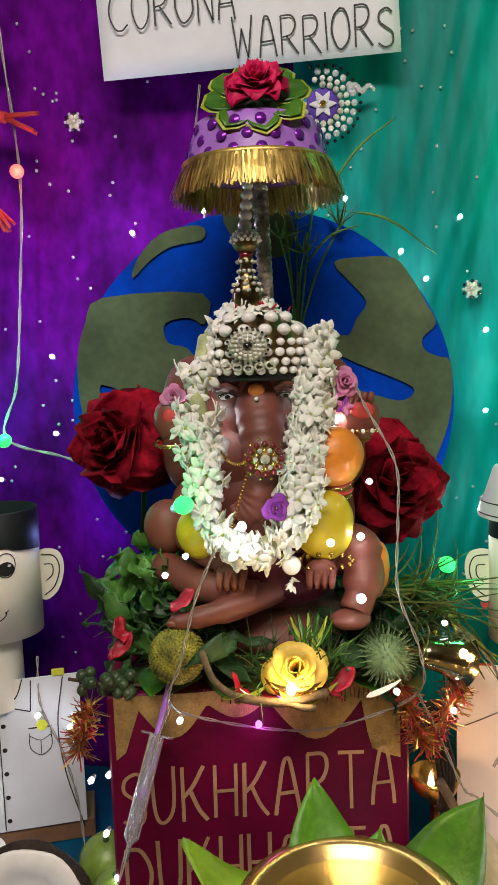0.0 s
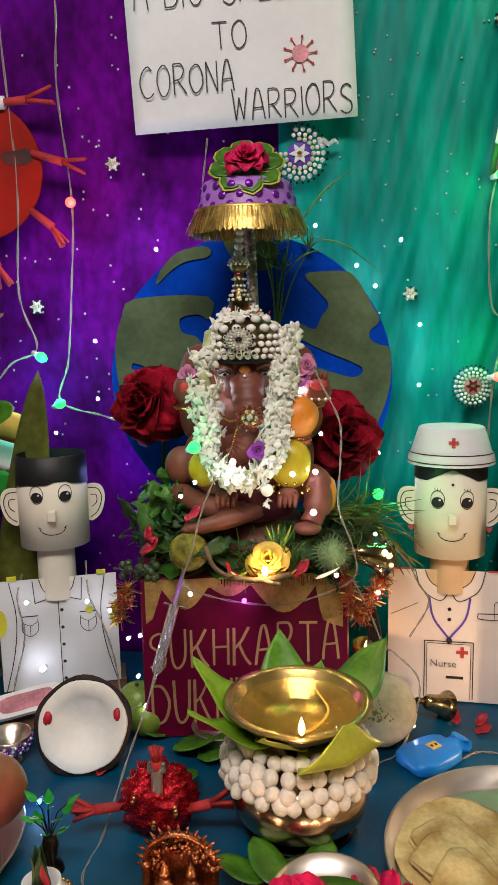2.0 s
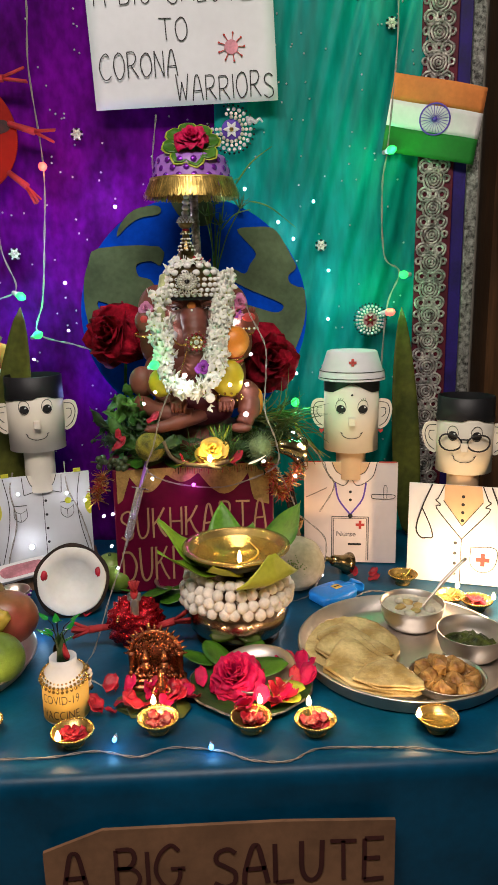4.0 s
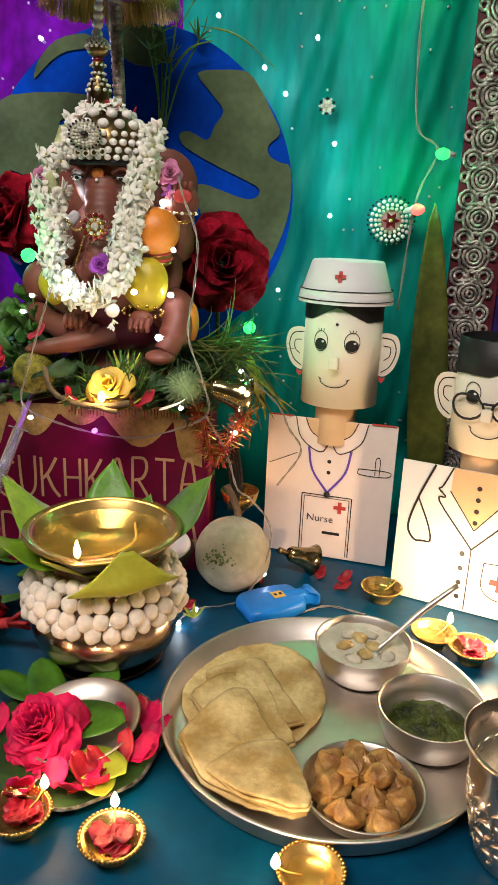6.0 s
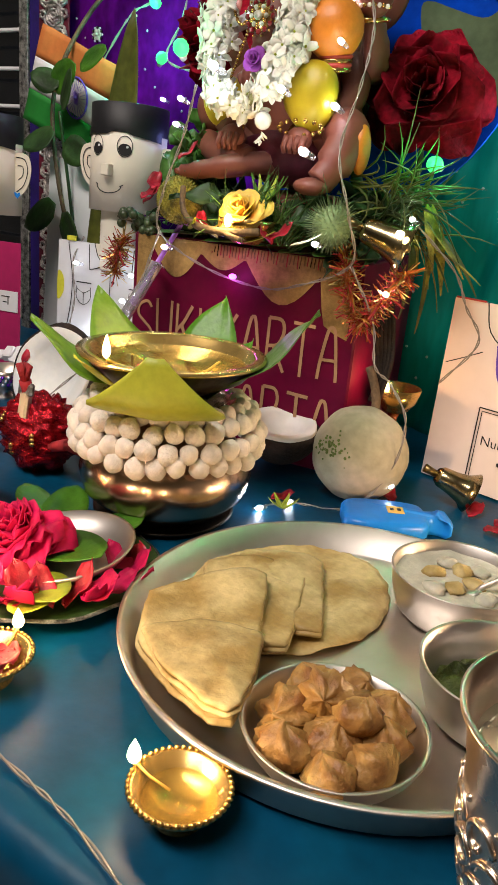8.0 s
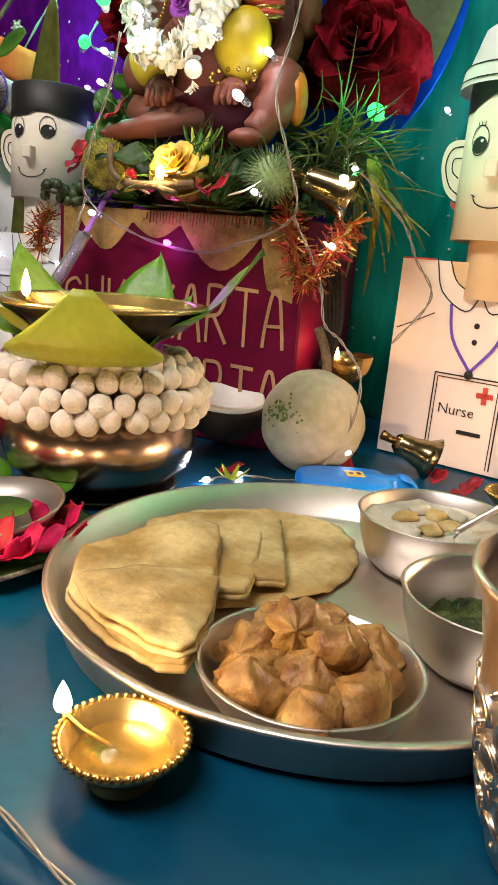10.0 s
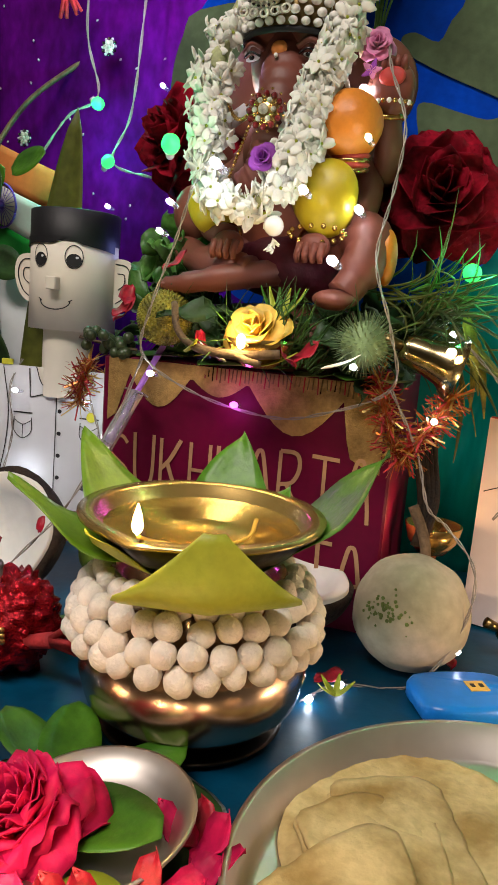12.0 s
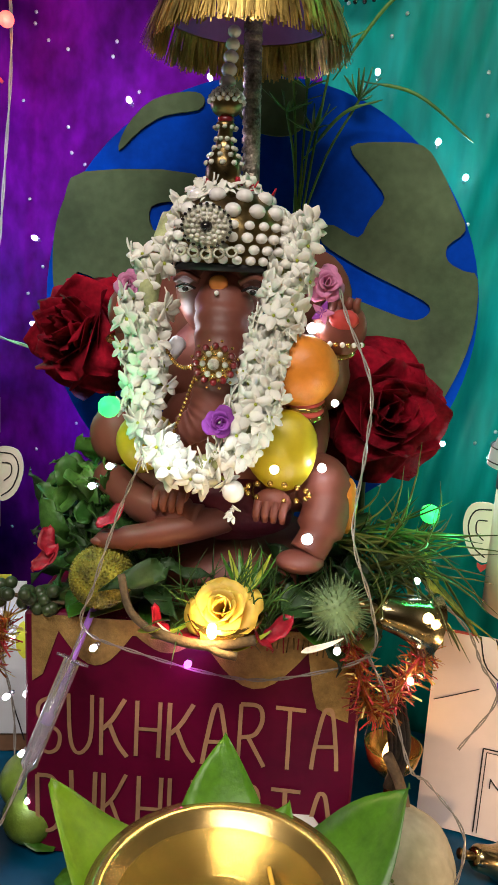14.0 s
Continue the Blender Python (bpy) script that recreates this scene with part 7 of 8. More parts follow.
for k in range(5):
    s.tube(smooth_line([(0.228 + 0.003 * k, 0.772, 0.93), (0.232 + 0.003 * k, 0.768 + 0.002 * k, 0.9), (0.238 + 0.003 * k, 0.768, 0.87), (0.24 + 0.004 * math.sin(k * 2), 0.766, 0.835)], 6), 0.0026, COCOSHELL, seg=5)
s.done("dry_stalks", label="bundle of dry brown stalks hanging beside the plinth", category="stalks", kind="stuff")

# ---- hot-water bottle, petals and scraps on the cloth ----
hb = thing("toy_hot_water_bottle", "bright blue plastic toy hot-water bottle", "toy", at(0.3, 0.694, TOP + 0.002, 0, 0, 34))
outline = blob([(-0.034, -0.022), (0.0, -0.026), (0.028, -0.021), (0.034, -0.008), (0.045, -0.008), (0.052, -0.013), (0.054, 0.0), (0.052, 0.013), (0.045, 0.008), (0.034, 0.008), (0.028, 0.021), (0.0, 0.026), (-0.034, 0.022), (-0.038, 0.0)], 4)
b = Shape()
n = len(outline)
vs, fs = [], []
for zz, k in ((0, 0.93), (0.003, 1.0), (0.011, 1.0), (0.0145, 0.94), (0.0155, 0.85)):
    vs += [(x * k, y * k, zz) for x, y in outline]
for j in range(4):
    fs += [(j * n + i, j * n + (i + 1) % n, (j + 1) * n + (i + 1) % n, (j + 1) * n + i) for i in range(n)]
fs += [tuple(range(n))[::-1], tuple(range(4 * n, 5 * n))]
b.add(vs, fs, BLUEPLASTIC)
b.done("body", hb)
Shape().box(0.014, 0.013, 0.0008, YELLOWPAPER, at(0.006, 0.002, 0.016), 0.0002).done("label", hb, "small cream label")
for x in (0.003, 0.009):
    Shape().box(0.003, 0.004, 0.0005, INK, at(x, 0.002, 0.0166), 0.0001).done("print", hb)
for x, y, rz, dz in ((0.198, 0.672, 30, 0), (0.345, 0.77, 80, 0), (0.365, 0.752, 10, 0), (0.37, 0.764, 50, 0.002), (0.28, 0.745, 120, 0), (-0.13, 0.79, 20, 0), (-0.08, 0.66, 70, 0)):
    p = Shape()
    leaf(p, at(0, 0, 0), 0.02, 0.013, REDPETAL, curl=0.4, fold=0.35, wave=0.3, tip=0.0)
    p.done("petal", label="fallen red rose petal on the cloth", category="petal", group="petals on the cloth", M=at(x, y, TOP + 0.003 + dz, 8, 0, rz))
s = Shape()
for k in range(4):
    leaf(s, at(0, 0, 0.002, 0, -20, 40 + 60 * k), 0.016, 0.006, LEAFPALE, curl=0.3)
s.done("leaf_sprig", label="tiny pale green leaf sprig on the cloth", category="leaf", M=at(0.218, 0.66, TOP + 0.001))

# ---- foil virus model ----
fm = thing("foil_virus_model", "crumpled red foil virus model with crepe arms", "craft model", at(0.004, 0.578, TOP))
body = Shape().ball(0.036, FOILRED, at(0, 0, 0.034), 44, 32, lump=0.3, freq=150, squash=(1.05, 0.9, 0.95))
body.done("body", fm)
for x, z, a, L, lab in ((-0.03, 0.034, 182, 0.05, ""), (0.028, 0.03, 22, 0.05, ""), (0.002, 0.066, 86, 0.034, "")):
    sp = Shape()
    crepe(sp, x, z, a, L, facing(0, -0.008, 0), n=9, r=0.0055)
    sp.done("crepe_arm", fm, "red crepe paper tassel", kind="stuff")
cl = Shape().box(0.011, 0.008, 0.03, STEEL, at(0.003, -0.02, 0.062, -10), 0.002)
cl.box(0.018, 0.006, 0.012, SILVERRIBBON, at(0.003, -0.018, 0.078, -10), 0.002)
cl.done("clip", fm, "grey metal clip")
for k in range(9):
    a, b = radians(-90 + 40 * math.sin(k * 2.1)), radians(-20 + 55 * ((k * 0.37) % 1))
    Shape().ball(0.0026, GOLD, at(0.038 * math.cos(b) * math.cos(a), 0.0335 * math.cos(b) * math.sin(a), 0.034 + 0.034 * math.sin(b)), 8, 6).done("stud", fm, "gold stud")

# ---- copper shrine and small figure ----
s = Shape()
s.box(0.074, 0.036, 0.008, COPPER, at(0, 0, 0.005), 0.002)
s.box(0.066, 0.03, 0.008, COPPER, at(0, 0, 0.012), 0.002)
for x in (-0.03, 0.03):
    s.lathe([(0.006, 0.014), (0.004, 0.02), (0.0045, 0.04), (0.006, 0.044), (0, 0.046)], COPPER, at(x, 0.004, 0), 10)
arch = [(0.031 * math.cos(a), 0.004, 0.042 + 0.03 * math.sin(a)) for a in [k * math.pi / 14 for k in range(15)]]
s.tube(arch, 0.003, COPPER, seg=7)
for k, (x, y, z) in enumerate(arch):
    d = Vector((x, 0, z - 0.04)).normalized()
    s.tube([(x, y, z), (x + d.x * 0.009, y, z + d.z * 0.009)], [0.0028, 0.0008], COPPER, seg=5)
for x, h in ((-0.012, 0.036), (0.011, 0.036)):
    s.ball(0.0085, COPPER, at(x, 0, 0.024), 12, 9, squash=(1, 0.8, 1.2))
    s.ball(0.0055, COPPER, at(x, -0.001, h + 0.002), 10, 8)
    s.lathe([(0.0045, 0), (0.003, 0.005), (0, 0.009)], COPPER, at(x, -0.001, h + 0.005), 8)
    for sx in (-1, 1):
        s.tube([(x + sx * 0.007, 0, 0.028), (x + sx * 0.011, -0.005, 0.022), (x + sx * 0.006, -0.009, 0.019)], 0.0022, COPPER, seg=6)
        s.ball(0.006, COPPER, at(x + sx * 0.006, -0.006, 0.018), 8, 6, squash=(1.2, 1, 0.6))
s.plate([(-0.031, 0.014)] + [(0.031 * math.cos(math.pi - a), 0.042 + 0.028 * math.sin(a)) for a in [k * math.pi / 12 for k in range(13)]] + [(0.031, 0.014)], 0.003, COPPER, facing(0, 0.012, 0))
rnd = random.Random(12)
for k in range(90):
    a = rnd.uniform(0, math.pi)
    s.ball(rnd.uniform(0.0012, 0.003), COPPER, at(rnd.uniform(0.55, 1.05) * 0.031 * math.cos(a), 0.006 + rnd.uniform(-0.003, 0.003), 0.036 + rnd.uniform(0.5, 1.1) * 0.032 * math.sin(a)), 6, 4)
for k in range(30):
    s.ball(rnd.uniform(0.002, 0.004), COPPER, at(rnd.uniform(-0.032, 0.032), -0.012 + rnd.uniform(-0.004, 0.004), 0.014 + rnd.uniform(0, 0.012)), 6, 4)
s.done("copper_shrine", label="small copper figurine shrine under a spiked arch", category="figurine", M=at(0.04, 0.468, TOP, 0, 0, -4))
s = Shape()
s.lathe([(0, 0.0005), (0.011, 0.0005), (0.012, 0.004), (0.007, 0.008), (0.006, 0.018), (0.008, 0.024), (0.004, 0.03), (0.005, 0.035), (0.002, 0.042), (0, 0.044)], COPPER, None, 18)
s.tube([(-0.006, 0, 0.022), (-0.011, -0.003, 0.016), (-0.006, -0.007, 0.013)], 0.0022, COPPER)
s.tube([(0.006, 0, 0.022), (0.011, -0.003, 0.016), (0.006, -0.007, 0.013)], 0.0022, COPPER)
s.done("copper_figurine", label="tiny copper figurine standing among red petals", category="figurine", M=at(0.05, 0.426, TOP + 0.003))

# ---- leaf tray with petals, dish with the pink rose ----
tray = thing("leaf_tray", "flat tray of leaves strewn with red petals", "tray", at(0.045, 0.425, TOP))
for k in range(5):
    q = Shape()
    leaf(q, at(-0.045, 0, 0.001 + 0.0006 * k), 0.095, 0.06, LEAFDARK if k % 2 else OLIVE, curl=0.02, fold=0.04)
    q.done("leaf", tray, M=at(0.004 * k - 0.01, 0.004 * (k % 3), 0, 0, 0, -20 + 36 * k))
rnd = random.Random(44)
for k in range(26):
    x, y = rnd.uniform(-0.065, 0.06), rnd.uniform(-0.026, 0.026)
    p = Shape()
    leaf(p, at(0, 0, 0), rnd.uniform(0.016, 0.026), rnd.uniform(0.014, 0.02), REDPETAL if k % 5 else MAGENTAROSE, curl=0.4, fold=0.3, wave=0.35, tip=-0.1, nu=6, nv=4)
    p.done("petal", label="bright red rose petal on the leaf tray", category="petal", group="petals on the leaf tray", M=at(0.045 + x, 0.425 + y, TOP + 0.006 + 0.003 * (k % 3), rnd.uniform(-15, 15), rnd.uniform(-20, 5), rnd.uniform(0, 360)))
dish = thing("leaf_plate", "round plate of pressed dark leaves with silver rim", "plate", at(0.158, 0.452, TOP))
Shape().lathe([(0, 0.002), (0.055, 0.002), (0.074, 0.009), (0.076, 0.0105), (0.074, 0.011), (0.055, 0.0035), (0, 0.0035)], LEAFDARK, None, 44, wob=lambda a: 1 + 0.02 * math.sin(9 * a)).done("leaf_base", dish)
Shape().lathe([(0.0745, 0.009), (0.077, 0.0105), (0.0745, 0.0118)], SILVERRIBBON, None, 44, wob=lambda a: 1 + 0.02 * math.sin(9 * a)).done("rim", dish, "thin silver rim")
sd = thing("steel_dish", "small steel dish tilted on the leaf plate", "dish", at(0.166, 0.462, TOP + 0.008, 6, -4, 0))
Shape().lathe([(0, 0.001), (0.03, 0.001), (0.042, 0.007), (0.049, 0.0155), (0.047, 0.016), (0.04, 0.0085), (0.029, 0.003), (0, 0.003)], STEEL, None, 44).done("dish_body", sd)
pr = thing("pink_rose_bloom", "large bright pink rose in the steel dish", "flower", at(0.14, 0.447, TOP + 0.014, 22, -10, 0))
rose(pr, at(), 0.039, MAGENTAROSE, 34, 84, 0.82, 19, w=1.2, nu=7, nv=12, ruffle=0.12, point=0.15)
for x, y, rz, L, mat in ((0.132, 0.468, -8, 0.074, LEAF), (0.128, 0.485, 120, 0.055, LEAF), (0.15, 0.488, 60, 0.05, LEAF), (0.17, 0.43, -25, 0.055, LEAFPALE), (0.115, 0.49, 160, 0.05, LEAF), (0.19, 0.42, -60, 0.04, LEAFPALE)):
    q = Shape()
    leaf(q, at(0, 0, 0), L, L * 0.7, mat, curl=0.15, fold=0.15, tip=0.1)
    q.done("betel_leaf", label="fresh green betel leaf in the rose dish", category="leaf", group="leaves in the rose dish", M=at(x, y, TOP + 0.013, 6, -4, rz))
for k in range(18):
    a = radians(rnd.uniform(-110, 40))
    p = Shape()
    leaf(p, at(0, 0, 0), rnd.uniform(0.02, 0.03), rnd.uniform(0.012, 0.02), MAGENTAROSE if k % 3 else REDPETAL, curl=0.5, fold=0.3, wave=0.35, tip=-0.1, nu=6, nv=4)
    p.done("petal", label="pink rose petal on the leaf plate", category="petal", group="petals on the leaf plate", M=at(0.158 + 0.06 * math.cos(a), 0.452 + 0.06 * math.sin(a), TOP + 0.011 + 0.002 * (k % 3), rnd.uniform(-20, 20), rnd.uniform(-25, 0), rnd.uniform(0, 360)))

# ---- vaccine bottle, sprig, cup and paddle ----
vb = thing("toy_vaccine_bottle", "small bottle with a yellow lettered paper label", "bottle", at(-0.06, 0.412, TOP))
Shape().lathe([(0, 0.001), (0.023, 0.001), (0.0255, 0.004), (0.0255, 0.052), (0.024, 0.058), (0.017, 0.066), (0.0155, 0.07), (0.0155, 0.076), (0.0135, 0.076), (0.0135, 0.066), (0, 0.06)], WHITEPLASTIC, None, 36).done("glass_body", vb)
Shape().lathe([(0.0258, 0.006), (0.0264, 0.006), (0.0264, 0.05), (0.0258, 0.05)], YELLOWPAPER, None, 40, closed=True).done("label", vb, "yellow paper label")
for text, z, wid in (("COVID-19", 0.03, 0.046), ("VACCINE", 0.011, 0.044)):
    v, f = lettering(text, 0.0155, -0.01, 0.0)
    w = max(p[0] for p in v)
    v = [((0.0268) * math.sin((x / w - 0.5) * wid / 0.0268), -0.0268 * math.cos((x / w - 0.5) * wid / 0.0268), z + y) for x, y, _ in v]
    Shape().add(v, f, INK, at(0, 0, 0, 0, 0, -4), smooth=False).done("lettering", vb)
chn = Shape()
for j, (z, r) in enumerate(((0.056, 0.026), (0.052, 0.0275), (0.06, 0.0235))):
    for k in range(34):
        a = 2 * math.pi * k / 34
        chn.ball(0.0019, GOLD, at(r * math.cos(a), r * math.sin(a), z - (0.006 * max(0, -math.sin(a)) ** 2)), 6, 4)
chn.done("chain", vb, "gold bead chain", kind="stuff")
prl = Shape()
for k in range(7):
    prl.ball(0.004, PEARL if k % 3 else OLDBRASS, at(0.026 + 0.002 * math.sin(k), -0.002 + 0.003 * k, 0.062 - 0.006 * k), 9, 7)
prl.done("beads", vb, "string of pearl beads", kind="stuff")
stm = Shape()
for k in range(5):
    leaf(stm, at(0, 0, 0.06, 0, -84 + 3 * k, 72 * k), 0.045, 0.02, LEAFDARK, curl=0.1, fold=0.3)
leaf(stm, at(0.006, -0.006, 0.075, 0, -70, 250), 0.022, 0.012, REDPETAL, curl=0.2)
stm.done("stem_leaves", vb, "dark green leaves stuck in the neck")
spg = thing("glass_leaf_ornament", "tiny ornament with shiny green glass leaves", "ornament", at(-0.088, 0.515, TOP))
Shape().lathe([(0, 0.001), (0.012, 0.001), (0.011, 0.006), (0.005, 0.012), (0.008, 0.028), (0.006, 0.036), (0, 0.037)], DARKBRASS, None, 20).done("base", spg)
GLASSGREEN = material("green_glass", (0.01, 0.3, 0.03), 0.08, vary=0.1, bump=0, coat=0.8)
for k in range(11):
    a, h = k * 2.4, 0.04 + 0.0032 * k
    r = 0.007 + 0.011 * ((k * 0.618) % 1)
    q = Shape()
    q.tube([(0, 0, 0.034), (r * 0.5 * math.cos(a), r * 0.5 * math.sin(a), h - 0.006), (r * math.cos(a), r * math.sin(a), h)], 0.0007, DARKBRASS, seg=4)
    leaf(q, at(r * math.cos(a), r * math.sin(a), h, 0, -20, math.degrees(a)), 0.015, 0.012, GLASSGREEN, curl=0.2, fold=0.2)
    q.done("glass_leaf", spg)
cup = thing("silver_cup", "small silver cup trimmed with violet beads", "cup", at(-0.19, 0.69, TOP))
Shape().lathe([(0, 0.001), (0.014, 0.001), (0.012, 0.004), (0.006, 0.008), (0.014, 0.014), (0.023, 0.026), (0.025, 0.036), (0.0235, 0.036), (0.021, 0.026), (0, 0.014)], SILVER, None, 32).done("wall", cup)
bd = Shape()
for j in range(3):
    for k in range(26):
        a = 2 * math.pi * (k + j * 0.5) / 26
        bd.ball(0.0022, VIOLETDOT if (k + j) % 2 else SEQUIN, at((0.0255 - 0.0012 * j) * math.cos(a), (0.0255 - 0.0012 * j) * math.sin(a), 0.03 - 0.0045 * j), 6, 4)
bd.done("beads", cup, "violet and silver beads", kind="stuff")
pad = thing("white_paddle", "white plastic paddle with a faded pink print", "paddle", at(-0.195, 0.76, TOP + 0.036, 26, -4, 26))
Shape().plate(blob([(-0.045, -0.014), (0.0, -0.018), (0.04, -0.016), (0.052, 0.0), (0.04, 0.016), (0.0, 0.018), (-0.045, 0.014)], 4), 0.005, WHITEPLASTIC).done("head", pad)
Shape().plate(blob([(-0.028, -0.01), (0.01, -0.012), (0.034, -0.009), (0.034, 0.009), (0.01, 0.012), (-0.028, 0.01)], 4), 0.0008, PINKINK, at(0, 0, 0.0046)).done("print", pad, "faded pink print")
Shape().box(0.07, 0.015, 0.007, WHITEPLASTIC, at(-0.08, 0, 0.002), 0.002).done("handle", pad)
Shape().box(0.012, 0.02, 0.012, WHITEPLASTIC, at(-0.05, 0, 0.004), 0.002).done("collar", pad)
Shape().box(0.05, 0.03, 0.03, CARDBOARD, at(-0.2, 0.768, TOP + 0.0155, 0, 0, 26), 0.002).done("prop_block", label="small brown block propping the paddle", category="block")

# ---- steel bowl and leaves behind the pot ----
sb = thing("steel_bowl", "small steel bowl on the cloth behind the pot", "bowl", at(0.055, 0.735, TOP))
Shape().lathe([(0, 0.001), (0.024, 0.001), (0.032, 0.01), (0.035, 0.022), (0.0365, 0.0225), (0.034, 0.023), (0.03, 0.01), (0, 0.003)], STEEL, None, 36).done("wall", sb)
for x, y, rz, L in ((0.0, 0.72, -30, 0.06), (0.03, 0.69, 20, 0.065), (0.01, 0.665, -70, 0.06), (-0.015, 0.735, 150, 0.055)):
    q = Shape()
    leaf(q, at(0, 0, 0), L, L * 0.7, LEAF, curl=0.2, fold=0.15, tip=0.1)
    q.done("betel_leaf", label="fresh betel leaf lying on the cloth", category="leaf", group="leaves behind the foil model", M=at(x, y, TOP + 0.006, 5, -10, rz))

# ---- syringe ----
sy = thing("toy_syringe", "clear plastic syringe leaning on the plinth", "syringe", look((0.012, 0.738, 0.955), (-0.03, 0.655, 0.8)))
Shape().lathe([(0.0062, -0.03), (0.0062, -0.105), (0.002, -0.11), (0.0018, -0.122), (0.0012, -0.122), (0.0014, -0.109), (0.0054, -0.104), (0.0054, -0.03)], CLEAR, None, 22, closed=True).done("barrel", sy)
Shape().box(0.026, 0.009, 0.0018, CLEAR, at(0, 0, -0.03), 0.0005).done("flange", sy)
Shape().lathe([(0, 0.02), (0.008, 0.02), (0.008, 0.018), (0.0025, 0.017), (0.0025, -0.068), (0.0052, -0.069), (0.0052, -0.076), (0, -0.077)], LAVENDER, None, 16).done("plunger", sy, "pale violet plunger")
for k in range(9):
    Shape().box(0.0045, 0.0004, 0.0006, INK, at(0, -0.0064, -0.045 - k * 0.006), 0.0001).done("mark", sy)

# ---- fairy lights ----


def twisted(pts, r=0.0006, gap=0.0008, turns=26, mat=WIRE):
    """Two thin cables twisted round each other along a curve."""
    line = smooth_line(pts, 10)
    s = Shape()
    for ph in (0, math.pi):
        out = []
        for i, p in enumerate(line):
            d = (line[min(i + 1, len(line) - 1)] - line[max(i - 1, 0)]).normalized()
            a = d.orthogonal().normalized()
            b, t = d.cross(a), ph + i * 0.75
            out.append(p + gap * (math.cos(t) * a + math.sin(t) * b))
        s.tube(out, r, mat, seg=5)
    return s


LEDS = {"white": LEDWHITE, "warm": LEDWARM, "green": LEDGREEN, "red": LEDRED, "blue": LEDBLUE, "violet": LEDVIOLET}
DIM = {"green": GREENSKIRTGLOW, "red": REDSKIRTGLOW, "blue": LEDBLUE}


def led(parent, place, colour, size=1.0, aim=(0, -1, 0.2)):
    """A small lens on a clear sleeve; the lens sub-part glows."""
    M = Matrix.Translation(place) @ Vector(aim).to_track_quat("Z", "Y").to_matrix().to_4x4() @ at(s=0.82 * size)
    sleeve = Shape().lathe([(0, -0.012), (0.0018, -0.012), (0.0026, -0.008), (0.0026, 0.0), (0.0018, 0.001), (0, 0.001)], CLEAR, None, 10).done("sleeve", parent, M=M)
    Shape().lathe([(0, -0.001), (0.0026, 0.0), (0.0029, 0.003), (0.0022, 0.006), (0.001, 0.0075), (0, 0.0078)], LEDS[colour], None, 12).done("lens", sleeve)


def blossom_bulb(parent, place, colour, aim):
    """A big frosted bulb shaped like a bud, with small sepals whose own glow stands for its light."""
    M = Matrix.Translation(place) @ Vector(aim).to_track_quat("Z", "Y").to_matrix().to_4x4() @ at(s=0.8)
    base = Shape().lathe([(0, -0.016), (0.004, -0.016), (0.005, -0.006), (0.0075, 0.0), (0.006, 0.002)], WHITEPLASTIC, None, 14).done("socket", parent, M=M)
    s = Shape().lathe([(0, -0.002), (0.007, 0.0), (0.0088, 0.006), (0.008, 0.012), (0.0045, 0.018), (0, 0.02)], LEDS[colour], None, 16)
    for k in range(5):
        leaf(s, at(0, 0, 0.0, 0, -62, 72 * k), 0.014, 0.009, DIM[colour], curl=-0.1, nu=4, nv=2)
    s.done("bud", base)


def light_string(lab, wires, leds):
    t = thing("fairy_light_string", lab, "fairy lights", group="fairy light strings")
    for pts in wires:
        twisted(pts).done("cable", t)
    for place, colour, *rest in leds:
        led(t, place, colour, *(rest or [1.0]))
    return t


light_string("clear cable fairy lights round the globe cut-out",
             [[(0.039, 0.955, 1.5), (0.03, 0.95, 1.42), (0.039, 0.947, 1.374), (0.045, 0.944, 1.3), (0.06, 0.94, 1.22)]],
             [((-0.128, 0.952, 1.232), "white"), ((-0.035, 0.947, 1.355), "white"), ((0.039, 0.945, 1.374), "white"), ((0.106, 0.944, 1.307), "white"), ((0.183, 0.95, 1.381), "white"),
              ((0.239, 0.952, 1.327), "white"), ((0.265, 0.955, 1.299), "white"), ((0.327, 0.958, 1.245), "white"), ((0.327, 0.958, 1.161), "white"), ((0.268, 0.935, 1.069), "white"), ((-0.127, 0.945, 1.151), "white"), ((-0.19, 0.945, 1.103), "white"), ((0.3, 0.958, 1.36), "white")])
